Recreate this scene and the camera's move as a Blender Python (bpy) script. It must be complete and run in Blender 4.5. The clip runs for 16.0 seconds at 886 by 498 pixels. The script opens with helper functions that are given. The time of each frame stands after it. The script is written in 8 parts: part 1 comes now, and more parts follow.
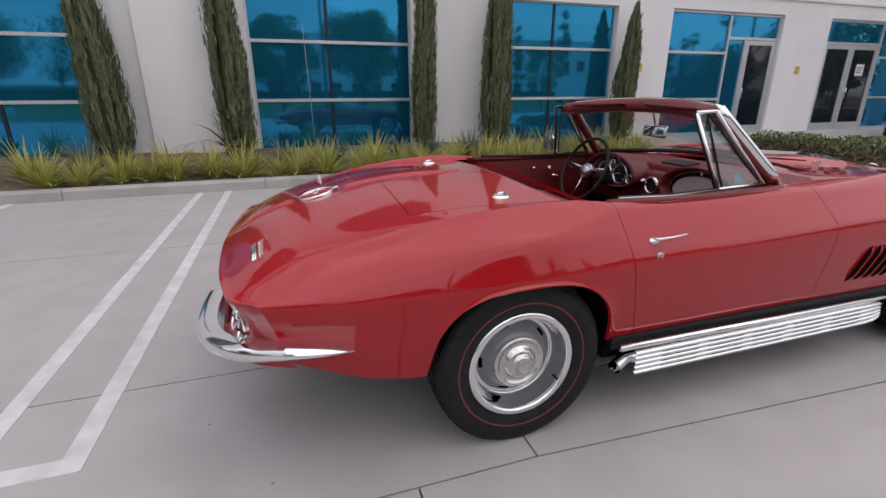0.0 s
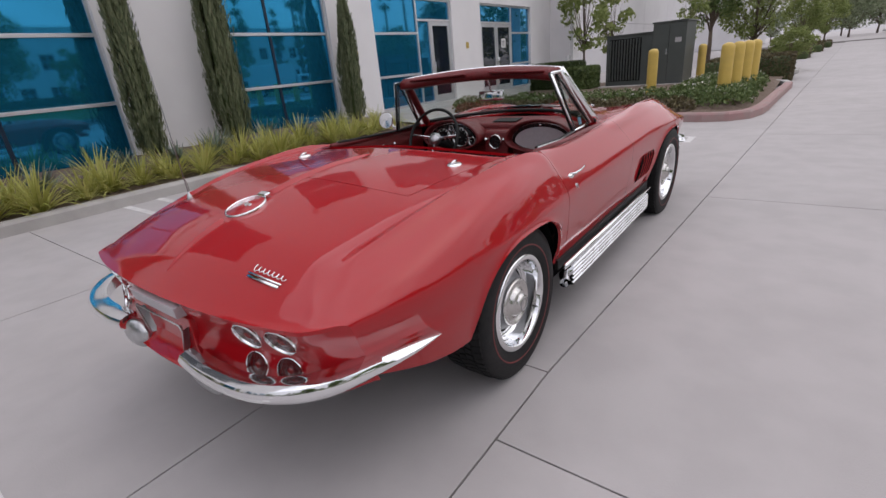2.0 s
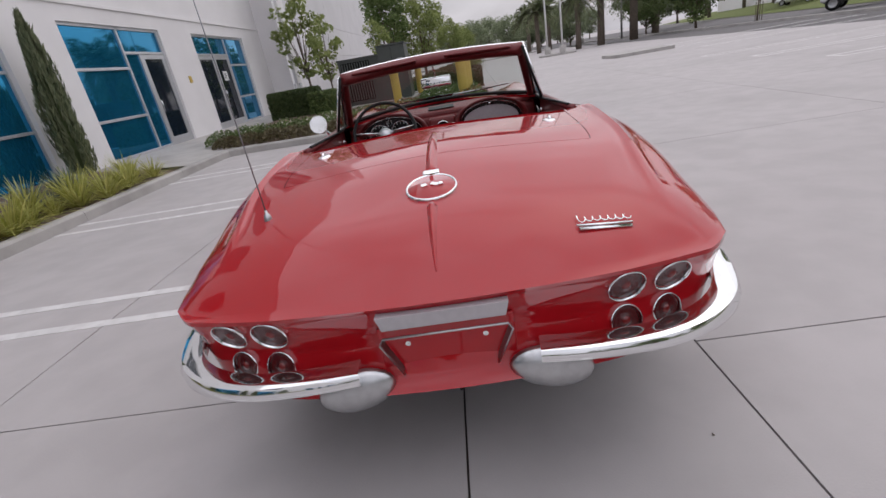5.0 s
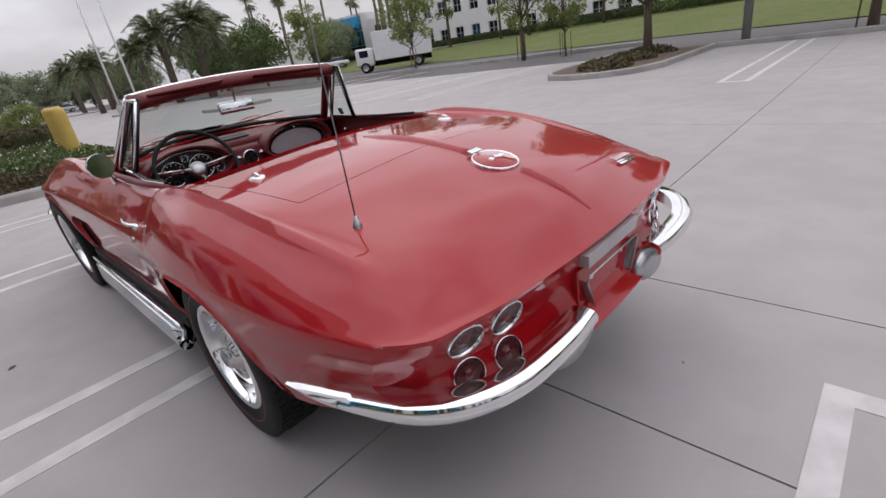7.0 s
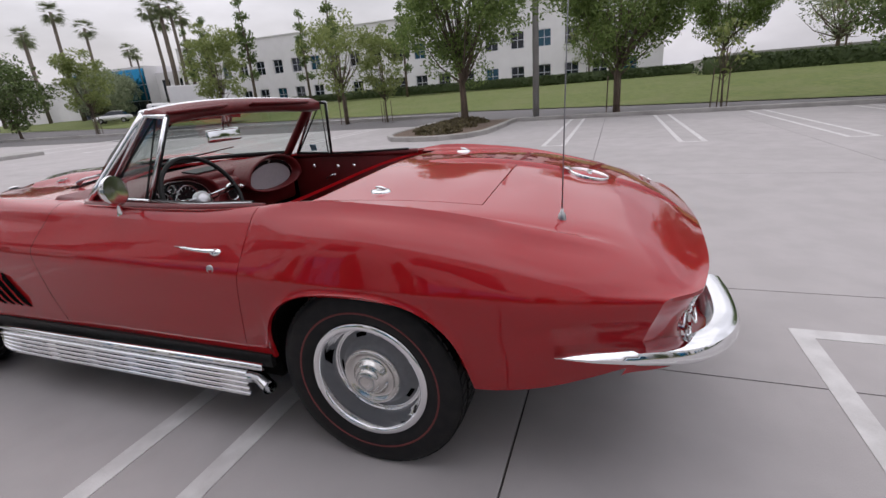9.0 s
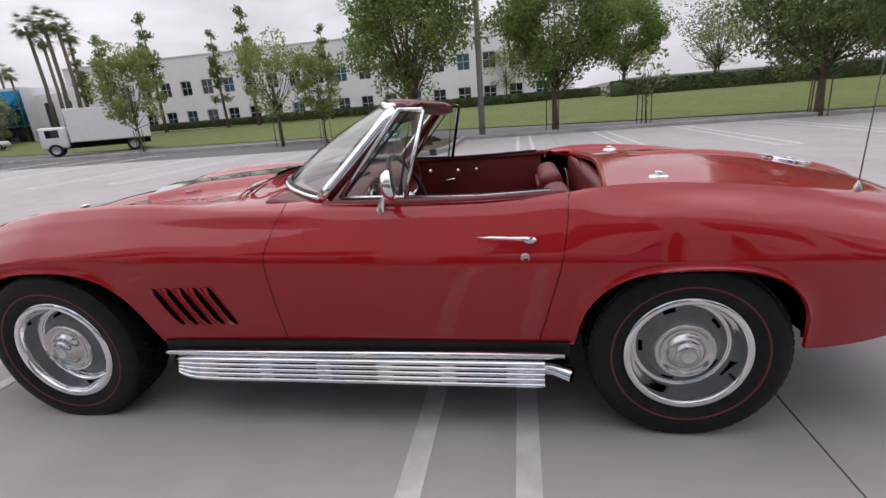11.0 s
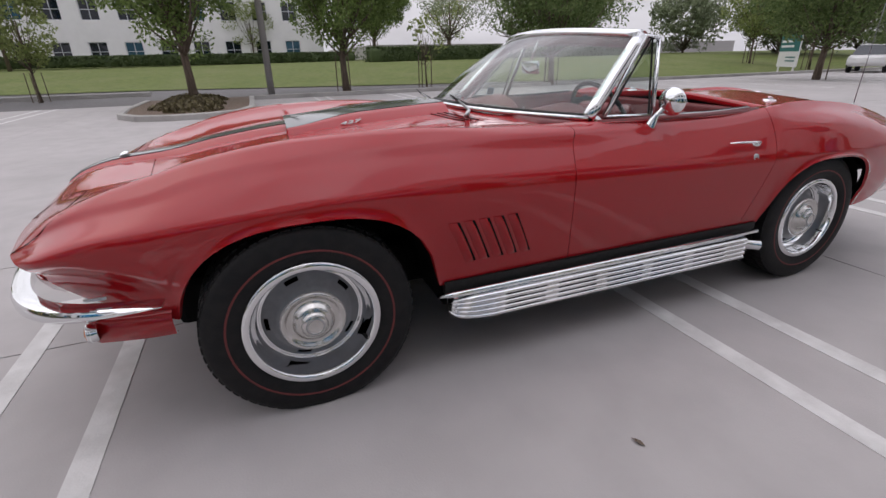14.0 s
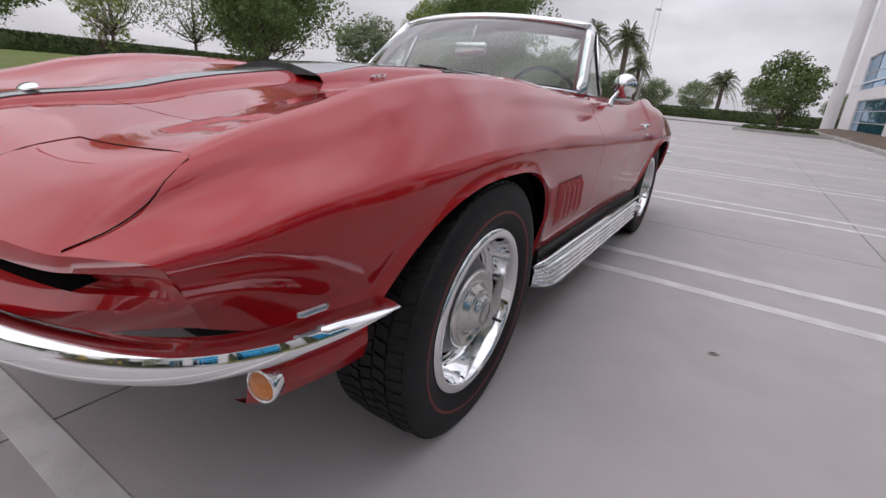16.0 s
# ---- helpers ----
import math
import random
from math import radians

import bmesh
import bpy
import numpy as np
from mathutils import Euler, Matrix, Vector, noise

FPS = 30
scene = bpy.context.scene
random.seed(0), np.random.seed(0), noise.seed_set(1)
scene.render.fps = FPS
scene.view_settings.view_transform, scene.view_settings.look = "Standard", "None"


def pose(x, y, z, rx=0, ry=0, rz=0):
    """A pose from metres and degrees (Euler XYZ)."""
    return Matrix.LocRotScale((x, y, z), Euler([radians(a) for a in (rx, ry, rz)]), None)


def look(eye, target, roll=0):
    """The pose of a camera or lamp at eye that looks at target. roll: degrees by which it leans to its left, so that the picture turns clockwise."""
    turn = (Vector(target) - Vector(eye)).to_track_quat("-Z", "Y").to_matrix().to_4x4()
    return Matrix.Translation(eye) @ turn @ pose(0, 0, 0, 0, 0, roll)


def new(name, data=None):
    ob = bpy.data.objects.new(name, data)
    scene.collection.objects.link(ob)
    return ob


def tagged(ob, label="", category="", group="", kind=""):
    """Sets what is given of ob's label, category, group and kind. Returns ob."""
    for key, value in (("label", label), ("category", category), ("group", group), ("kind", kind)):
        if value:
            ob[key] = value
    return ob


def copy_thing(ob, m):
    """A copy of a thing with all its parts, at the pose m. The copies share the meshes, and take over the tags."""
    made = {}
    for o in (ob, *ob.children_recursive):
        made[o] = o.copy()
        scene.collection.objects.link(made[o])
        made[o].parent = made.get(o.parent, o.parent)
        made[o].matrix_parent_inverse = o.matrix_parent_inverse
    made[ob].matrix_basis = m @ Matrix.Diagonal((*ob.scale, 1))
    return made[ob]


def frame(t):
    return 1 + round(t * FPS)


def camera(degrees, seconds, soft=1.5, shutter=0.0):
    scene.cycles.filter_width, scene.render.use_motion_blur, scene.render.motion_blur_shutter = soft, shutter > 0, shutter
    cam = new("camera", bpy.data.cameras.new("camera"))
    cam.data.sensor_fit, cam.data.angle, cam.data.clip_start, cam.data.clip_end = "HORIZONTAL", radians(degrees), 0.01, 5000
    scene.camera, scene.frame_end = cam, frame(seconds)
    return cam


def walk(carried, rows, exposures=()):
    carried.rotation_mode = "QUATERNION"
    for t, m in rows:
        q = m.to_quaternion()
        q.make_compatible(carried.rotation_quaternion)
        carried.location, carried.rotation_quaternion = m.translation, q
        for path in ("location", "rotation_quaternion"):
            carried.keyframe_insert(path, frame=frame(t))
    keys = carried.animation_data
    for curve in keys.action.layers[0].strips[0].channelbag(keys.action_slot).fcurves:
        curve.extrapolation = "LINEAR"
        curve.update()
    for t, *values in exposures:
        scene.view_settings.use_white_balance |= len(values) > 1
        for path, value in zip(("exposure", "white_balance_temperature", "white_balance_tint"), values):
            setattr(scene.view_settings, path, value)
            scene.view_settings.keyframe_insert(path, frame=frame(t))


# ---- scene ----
cam = camera(87.5, 16.0)
PATH = [
    (0, (2.132, -1.977, 1.269), (0.327, -1.389, 0.638), -0.3),
    (0.5, (2.052, -2.182, 1.266), (0.334, -1.451, 0.548), -3.3),
    (1, (1.981, -2.406, 1.287), (0.425, -1.436, 0.489), -6.0),
    (1.5, (1.841, -2.61, 1.288), (0.486, -1.373, 0.492), -6.3),
    (2, (1.637, -2.785, 1.278), (0.487, -1.321, 0.547), -5.4),
    (2.5, (1.382, -2.929, 1.249), (0.447, -1.305, 0.549), -3.8),
    (3, (1.139, -3.117, 1.243), (0.397, -1.403, 0.527), -3.8),
    (3.5, (0.856, -3.245, 1.215), (0.276, -1.481, 0.473), -5.7),
    (3.7, (0.744, -3.282, 1.214), (0.226, -1.504, 0.458), -6.3),
    (5.8, (-0.474, -3.218, 1.202), (-0.035, -1.426, 0.43), -10.2),
    (6, (-0.658, -3.152, 1.228), (-0.017, -1.435, 0.427), -9.7),
    (6.5, (-0.939, -3.011, 1.216), (0.029, -1.454, 0.418), -10.7),
    (7, (-1.198, -2.82, 1.222), (0.069, -1.496, 0.422), -9.2),
    (7.5, (-1.455, -2.643, 1.235), (0.035, -1.54, 0.484), -7.8),
    (8, (-1.667, -2.466, 1.237), (-0.04, -1.541, 0.532), -6.8),
    (10.5, (-2.219, -1.026, 1.164), (-0.36, -0.591, 0.568), -3.2),
    (11, (-2.322, -0.701, 1.198), (-0.44, -0.36, 0.611), -4.6),
    (11.5, (-2.352, -0.354, 1.2), (-0.46, -0.14, 0.59), -6.4),
    (12, (-2.384, 0.0, 1.202), (-0.499, 0.045, 0.536), -5.6),
    (12.5, (-2.409, 0.339, 1.202), (-0.541, 0.206, 0.501), -4.1),
    (13, (-2.383, 0.677, 1.174), (-0.544, 0.372, 0.451), -3.0),
    (13.5, (-2.33, 1.002, 1.147), (-0.536, 0.534, 0.396), -1.9),
    (14, (-2.232, 1.32, 1.133), (-0.508, 0.653, 0.368), -1.3),
    (14.5, (-2.05, 1.607, 1.083), (-0.425, 0.708, 0.34), 0.0),
    (15, (-1.84, 1.863, 1.035), (-0.355, 0.736, 0.31), 1.6),
    (15.5, (-1.592, 2.101, 0.972), (-0.326, 0.722, 0.268), 3.3),
    (16, (-1.317, 2.239, 0.871), (-0.339, 0.622, 0.214), 4.9),
]
walk(cam, [(t, look(eye, target, roll)) for t, eye, target, roll in PATH],
     [(0, 0.0), (8.2, 0.0), (10.3, 0.16), (12.0, 0.12), (13.5, 0.05), (15.0, 0.03), (16.0, 0.03)])

# ---- world and light: high, even overcast ----
world = bpy.data.worlds.new("overcast_sky")
scene.world = world
world.use_nodes = True
wn, wl = world.node_tree.nodes, world.node_tree.links
wn.clear()
w_out = wn.new("ShaderNodeOutputWorld")
w_bg = wn.new("ShaderNodeBackground")
w_sky = wn.new("ShaderNodeTexSky")
w_sky.sky_type, w_sky.sun_disc = "NISHITA", False
w_sky.sun_elevation, w_sky.sun_rotation = radians(57), radians(42)
w_sky.dust_density, w_sky.air_density = 4.0, 1.5
w_geo = wn.new("ShaderNodeTexCoord")
w_sep = wn.new("ShaderNodeSeparateXYZ")
w_ramp = wn.new("ShaderNodeMapRange")
w_ramp.inputs["From Min"].default_value, w_ramp.inputs["From Max"].default_value = 0.0, 1.0
w_ramp.inputs["To Min"].default_value, w_ramp.inputs["To Max"].default_value = 0.56, 1.3
w_map = wn.new("ShaderNodeMapping")
w_map.inputs["Scale"].default_value = (1.0, 1.0, 2.6)
w_noise = wn.new("ShaderNodeTexNoise")
w_noise.inputs["Scale"].default_value, w_noise.inputs["Detail"].default_value = 3.2, 7.0
w_cloud = wn.new("ShaderNodeMapRange")
w_cloud.inputs["From Min"].default_value, w_cloud.inputs["From Max"].default_value = 0.35, 0.68
w_cloud.inputs["To Min"].default_value, w_cloud.inputs["To Max"].default_value = 0.74, 1.2
w_mul = wn.new("ShaderNodeMath")
w_mul.operation = "MULTIPLY"
w_col = wn.new("ShaderNodeMix")
w_col.data_type, w_col.blend_type = "RGBA", "MULTIPLY"
w_col.inputs[0].default_value = 1.0
w_col.inputs[6].default_value = (0.995, 0.966, 1.06, 1)
w_mix = wn.new("ShaderNodeMix")
w_mix.data_type = "RGBA"
w_mix.inputs[0].default_value = 0.015
wl.new(w_geo.outputs["Generated"], w_sep.inputs[0])
wl.new(w_sep.outputs["Z"], w_ramp.inputs["Value"])
wl.new(w_geo.outputs["Generated"], w_map.inputs["Vector"])
wl.new(w_map.outputs[0], w_noise.inputs["Vector"])
wl.new(w_noise.outputs["Fac"], w_cloud.inputs["Value"])
wl.new(w_ramp.outputs[0], w_mul.inputs[0])
wl.new(w_cloud.outputs[0], w_mul.inputs[1])
wl.new(w_mul.outputs[0], w_col.inputs[7])
wl.new(w_col.outputs[2], w_mix.inputs[6])
wl.new(w_sky.outputs[0], w_mix.inputs[7])
wl.new(w_mix.outputs[2], w_bg.inputs["Color"])
w_bg.inputs["Strength"].default_value = 1.0
wl.new(w_bg.outputs[0], w_out.inputs[0])

sun_data = bpy.data.lights.new("sun", "SUN")
sun_data.energy, sun_data.angle, sun_data.color = 0.5, radians(115), (1.0, 0.97, 0.93)
sun = new("sun", sun_data)
sun.matrix_basis = look((11, 12, 25), (0, 0, 0))

# ---- materials ----
def material(name, base, rough=0.5, metal=0.0, coat=0.0, second=None, scale=8.0, amount=0.5, bump=0.0, bump_scale=60.0,
             stain=None, stain_scale=0.8, stain_amount=0.3, spec=0.5, vary=0.0, trans=0.0, rough_vary=0.0, stretch=(1, 1, 1)):
    """A procedural surface: a base colour, a second colour in fine grain, a stain at large scale, and a fine relief."""
    mat = bpy.data.materials.new(name)
    mat.use_nodes = True
    nodes, links = mat.node_tree.nodes, mat.node_tree.links
    bsdf = nodes["Principled BSDF"]
    bsdf.inputs["Base Color"].default_value = (*base, 1)
    bsdf.inputs["Roughness"].default_value = rough
    bsdf.inputs["Metallic"].default_value = metal
    bsdf.inputs["Coat Weight"].default_value = coat
    bsdf.inputs["Coat Roughness"].default_value = 0.03
    bsdf.inputs["Specular IOR Level"].default_value = spec
    bsdf.inputs["Transmission Weight"].default_value = trans
    coord = nodes.new("ShaderNodeTexCoord")
    mapping = nodes.new("ShaderNodeMapping")
    mapping.inputs["Scale"].default_value = stretch
    links.new(coord.outputs["Object"], mapping.inputs["Vector"])
    colour = None

    def noise_at(size, detail=5.0, low=0.4, high=0.62):
        tex = nodes.new("ShaderNodeTexNoise")
        tex.inputs["Scale"].default_value, tex.inputs["Detail"].default_value = size, detail
        links.new(mapping.outputs[0], tex.inputs["Vector"])
        span = nodes.new("ShaderNodeMapRange")
        span.inputs["From Min"].default_value, span.inputs["From Max"].default_value = low, high
        links.new(tex.outputs["Fac"], span.inputs["Value"])
        return tex, span

    def blend(first, colour_to, factor, strength):
        mix = nodes.new("ShaderNodeMix")
        mix.data_type = "RGBA"
        times = nodes.new("ShaderNodeMath")
        times.operation = "MULTIPLY"
        times.inputs[1].default_value = strength
        links.new(factor, times.inputs[0])
        links.new(times.outputs[0], mix.inputs[0])
        if first is None:
            mix.inputs[6].default_value = (*base, 1)
        else:
            links.new(first, mix.inputs[6])
        mix.inputs[7].default_value = (*colour_to, 1)
        return mix.outputs[2]

    if second:
        _, span = noise_at(scale)
        colour = blend(colour, second, span.outputs[0], amount)
    if stain:
        _, span = noise_at(stain_scale, 7.0, 0.45, 0.72)
        colour = blend(colour, stain, span.outputs[0], stain_amount)
    if vary:
        info = nodes.new("ShaderNodeObjectInfo")
        span = nodes.new("ShaderNodeMapRange")
        span.inputs["To Min"].default_value, span.inputs["To Max"].default_value = 1 - vary, 1 + vary
        links.new(info.outputs["Random"], span.inputs["Value"])
        hsv = nodes.new("ShaderNodeHueSaturation")
        links.new(span.outputs[0], hsv.inputs["Value"])
        if colour is None:
            hsv.inputs["Color"].default_value = (*base, 1)
        else:
            links.new(colour, hsv.inputs["Color"])
        colour = hsv.outputs[0]
    if colour is not None:
        links.new(colour, bsdf.inputs["Base Color"])
    if rough_vary:
        _, span = noise_at(scale * 0.4, 4.0, 0.35, 0.7)
        span.inputs["To Min"].default_value, span.inputs["To Max"].default_value = rough - rough_vary, rough + rough_vary
        links.new(span.outputs[0], bsdf.inputs["Roughness"])
    if bump:
        tex, _ = noise_at(bump_scale, 4.0)
        rel = nodes.new("ShaderNodeBump")
        rel.inputs["Strength"].default_value, rel.inputs["Distance"].default_value = bump, 0.01
        links.new(tex.outputs["Fac"], rel.inputs["Height"])
        links.new(rel.outputs[0], bsdf.inputs["Normal"])
    return mat


def leafy(name, low, high, rough=0.55, trans=0.0):
    """Foliage: each clump or leaf of a mesh takes its own tone."""
    mat = bpy.data.materials.new(name)
    mat.use_nodes = True
    nodes, links = mat.node_tree.nodes, mat.node_tree.links
    bsdf = nodes["Principled BSDF"]
    geo = nodes.new("ShaderNodeNewGeometry")
    mix = nodes.new("ShaderNodeMix")
    mix.data_type = "RGBA"
    mix.inputs[6].default_value, mix.inputs[7].default_value = (*low, 1), (*high, 1)
    links.new(geo.outputs["Random Per Island"], mix.inputs[0])
    links.new(mix.outputs[2], bsdf.inputs["Base Color"])
    bsdf.inputs["Roughness"].default_value = rough
    bsdf.inputs["Specular IOR Level"].default_value = 0.3
    if trans:
        lucent = nodes.new("ShaderNodeBsdfTranslucent")
        links.new(mix.outputs[2], lucent.inputs["Color"])
        both = nodes.new("ShaderNodeMixShader")
        both.inputs[0].default_value = trans
        links.new(bsdf.outputs[0], both.inputs[1])
        links.new(lucent.outputs[0], both.inputs[2])
        links.new(both.outputs[0], nodes["Material Output"].inputs[0])
    return mat


M_PAINT = material("red_lacquer", (0.37, 0.0058, 0.0105), 0.42, 0.0, 1.0, second=(0.335, 0.005, 0.0095), scale=900, amount=0.5, spec=0.05)
M_PAINT.node_tree.nodes["Principled BSDF"].inputs["Coat IOR"].default_value = 1.54
# the moulded body panels are slightly wavy under the lacquer
coat_noise, coat_bump = M_PAINT.node_tree.nodes.new("ShaderNodeTexNoise"), M_PAINT.node_tree.nodes.new("ShaderNodeBump")
coat_at = M_PAINT.node_tree.nodes.new("ShaderNodeTexCoord")
coat_noise.inputs["Scale"].default_value, coat_noise.inputs["Detail"].default_value = 9.0, 3.0
coat_bump.inputs["Strength"].default_value, coat_bump.inputs["Distance"].default_value = 0.35, 0.0022
M_PAINT.node_tree.links.new(coat_at.outputs["Object"], coat_noise.inputs["Vector"])
M_PAINT.node_tree.links.new(coat_noise.outputs["Fac"], coat_bump.inputs["Height"])
M_PAINT.node_tree.links.new(coat_bump.outputs[0], M_PAINT.node_tree.nodes["Principled BSDF"].inputs["Coat Normal"])
M_CHROME = material("chrome", (0.84, 0.85, 0.86), 0.07, 1.0, second=(0.78, 0.79, 0.80), scale=6, amount=0.35, rough_vary=0.03)
M_CAP = material("satin_chrome", (0.66, 0.65, 0.63), 0.2, 1.0, second=(0.55, 0.54, 0.52), scale=18, amount=0.5, rough_vary=0.06)
M_STEEL = material("brushed_steel", (0.52, 0.53, 0.54), 0.3, 1.0, second=(0.4, 0.4, 0.41), scale=40, amount=0.4)
M_WHEELGREY = material("wheel_silver_paint", (0.22, 0.225, 0.24), 0.4, 0.3, second=(0.17, 0.175, 0.19), scale=50, amount=0.4)
M_TYRE = material("tyre_rubber", (0.010, 0.010, 0.011), 0.6, second=(0.018, 0.0175, 0.017), scale=25, amount=0.6, spec=0.25, bump=0.15, bump_scale=150)
M_REDLINE = material("tyre_red_line", (0.16, 0.025, 0.025), 0.6, second=(0.1, 0.02, 0.02), scale=30)
M_STICKER = material("blue_sticker", (0.05, 0.2, 0.3), 0.5, second=(0.3, 0.4, 0.45), scale=90, amount=0.5)
# black of underbody parts; also stands for shade in openings, gaps and interiors
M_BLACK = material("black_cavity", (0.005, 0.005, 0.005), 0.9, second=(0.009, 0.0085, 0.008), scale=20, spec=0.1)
M_RUBBER = material("black_rubber", (0.010, 0.010, 0.010), 0.5, spec=0.3, second=(0.022, 0.022, 0.022), scale=60)
M_LEATHER = material("red_vinyl", (0.15, 0.012, 0.014), 0.42, second=(0.11, 0.009, 0.01), scale=40, bump=0.2, bump_scale=320)
M_CARPET = material("dark_red_carpet", (0.06, 0.008, 0.009), 0.95, second=(0.04, 0.005, 0.006), scale=200, bump=0.5, bump_scale=600)
M_STINGER = material("grey_hood_stripe", (0.045, 0.05, 0.052), 0.3, 0.0, 1.0, second=(0.035, 0.04, 0.042), scale=500)
M_LENS = material("dark_red_lens", (0.075, 0.004, 0.005), 0.22, 0.0, 0.25, second=(0.045, 0.003, 0.004), scale=160, bump=0.25, bump_scale=220)
M_LENSMID = material("red_reflector", (0.16, 0.010, 0.010), 0.2, 0.0, 0.4, second=(0.1, 0.006, 0.006), scale=200)
M_AMBER = material("amber_lens", (0.65, 0.2, 0.02), 0.1, 0.0, 1.0, second=(0.5, 0.14, 0.01), scale=150, bump=0.2, bump_scale=250)
M_WHITE = material("white_enamel", (0.72, 0.72, 0.71), 0.3, second=(0.66, 0.66, 0.65), scale=40)
M_DIAL = material("dial_black", (0.012, 0.013, 0.014), 0.25, second=(0.02, 0.02, 0.02), scale=60)
M_GREYPAD = material("grey_silver_panel", (0.50, 0.48, 0.50), 0.4, 0.3, second=(0.44, 0.42, 0.44), scale=60)

M_CONCRETE = material("lot_concrete", (0.425, 0.402, 0.398), 0.82, second=(0.385, 0.364, 0.36), scale=3.5, amount=0.8, stain=(0.32, 0.302, 0.296),
                      stain_scale=0.45, stain_amount=0.45, bump=0.1, bump_scale=140, vary=0.018, rough_vary=0.1)
M_JOINT = material("joint_dirt", (0.06, 0.052, 0.045), 0.95, second=(0.1, 0.09, 0.08), scale=9)
M_KERB = material("kerb_concrete", (0.42, 0.405, 0.385), 0.85, second=(0.36, 0.345, 0.33), scale=5, stain=(0.2, 0.19, 0.18), stain_scale=1.3,
                  stain_amount=0.5, bump=0.25, bump_scale=90)
M_KERBRED = material("faded_red_kerb", (0.36, 0.22, 0.215), 0.85, second=(0.33, 0.27, 0.25), scale=6, amount=0.7, bump=0.2, bump_scale=90)
M_LINE = material("white_line_paint", (0.66, 0.65, 0.64), 0.7, second=(0.52, 0.51, 0.5), scale=9, amount=0.6, stain=(0.4, 0.385, 0.375), stain_scale=5,
                  stain_amount=0.5, bump=0.15, bump_scale=120)
M_SOIL = material("mulch_soil", (0.12, 0.085, 0.06), 0.95, second=(0.2, 0.15, 0.115), scale=22, amount=0.8, bump=0.9, bump_scale=60)
M_STUCCO = material("white_stucco", (0.80, 0.785, 0.79), 0.9, second=(0.75, 0.735, 0.74), scale=1.2, amount=0.6, stain=(0.66, 0.645, 0.645),
                    stain_scale=0.35, stain_amount=0.25, bump=0.25, bump_scale=70)
M_STUCCOGREY = material("light_grey_wall_panel", (0.66, 0.65, 0.66), 0.9, second=(0.61, 0.60, 0.61), scale=0.9, amount=0.6, bump=0.15, bump_scale=50)
M_BLUEGLASS = material("blue_mirror_glass", (0.018, 0.25, 0.47), 0.03, 0.75, second=(0.016, 0.22, 0.43), scale=0.7, amount=0.6, spec=0.6)
M_DARKGLASS = material("dark_door_glass", (0.008, 0.014, 0.024), 0.03, 0.0, second=(0.012, 0.018, 0.03), scale=1.5, spec=0.7)
M_OFFICEGLASS = material("pale_blue_office_glass", (0.03, 0.10, 0.15), 0.05, 0.3, second=(0.025, 0.08, 0.12), scale=0.7)
M_ALU = material("silver_mullion", (0.6, 0.61, 0.63), 0.4, 0.6, second=(0.54, 0.55, 0.57), scale=12)
M_BLUEMULLION = material("dark_mullion", (0.012, 0.03, 0.06), 0.35, 0.3, second=(0.01, 0.02, 0.045), scale=12)
M_YELLOW = material("yellow_bollard_paint", (0.62, 0.44, 0.10), 0.5, second=(0.55, 0.38, 0.085), scale=6, stain=(0.4, 0.3, 0.1), stain_scale=3, bump=0.08)
M_TRANSFORMER = material("dark_green_grey_steel", (0.075, 0.085, 0.08), 0.5, 0.1, second=(0.06, 0.07, 0.065), scale=3, stain=(0.1, 0.105, 0.1), stain_scale=1.2)
M_POLE = material("grey_painted_pole", (0.30, 0.29, 0.28), 0.6, second=(0.25, 0.245, 0.235), scale=4)
M_WHITEPOLE = material("white_painted_pole", (0.66, 0.66, 0.66), 0.5, second=(0.6, 0.6, 0.6), scale=4)
M_BARK = material("bark", (0.10, 0.075, 0.055), 0.95, second=(0.17, 0.13, 0.1), scale=14, amount=0.8, bump=0.9, bump_scale=40, stretch=(1, 1, 0.25))
M_PALMBARK = material("palm_bark", (0.13, 0.105, 0.085), 0.95, second=(0.2, 0.165, 0.13), scale=10, bump=0.9, bump_scale=25)
M_ASPHALT = material("street_asphalt", (0.13, 0.125, 0.125), 0.9, second=(0.17, 0.16, 0.16), scale=5, stain=(0.1, 0.095, 0.095), stain_scale=0.2, bump=0.3)
M_LAWN = material("lawn_ground", (0.088, 0.122, 0.022), 0.95, second=(0.14, 0.165, 0.04), scale=3, amount=0.8, stain=(0.17, 0.17, 0.07), stain_scale=0.35,
                  stain_amount=0.5, bump=0.9, bump_scale=50)
M_TRUCKWHITE = material("truck_white_paint", (0.74, 0.74, 0.74), 0.4, second=(0.68, 0.68, 0.68), scale=3)

M_LEAF_CYPRESS = leafy("juniper_green", (0.10, 0.13, 0.065), (0.24, 0.26, 0.15), trans=0.25)
M_LEAF_YELLOW = leafy("yellow_green_blade", (0.30, 0.32, 0.06), (0.55, 0.52, 0.18), trans=0.3)
M_LEAF_AGAVE = leafy("blue_grey_blade", (0.12, 0.16, 0.13), (0.22, 0.26, 0.21))
M_LEAF_TREE = leafy("tree_leaf", (0.105, 0.16, 0.042), (0.24, 0.32, 0.10), trans=0.5)
M_LEAF_DARK = leafy("dark_tree_leaf", (0.085, 0.135, 0.04), (0.20, 0.26, 0.10), trans=0.5)
M_LEAF_PALE = leafy("pale_tree_leaf", (0.16, 0.21, 0.06), (0.32, 0.36, 0.14), trans=0.5)
M_LEAF_PALM = leafy("palm_frond", (0.09, 0.12, 0.05), (0.2, 0.23, 0.11), trans=0.25)
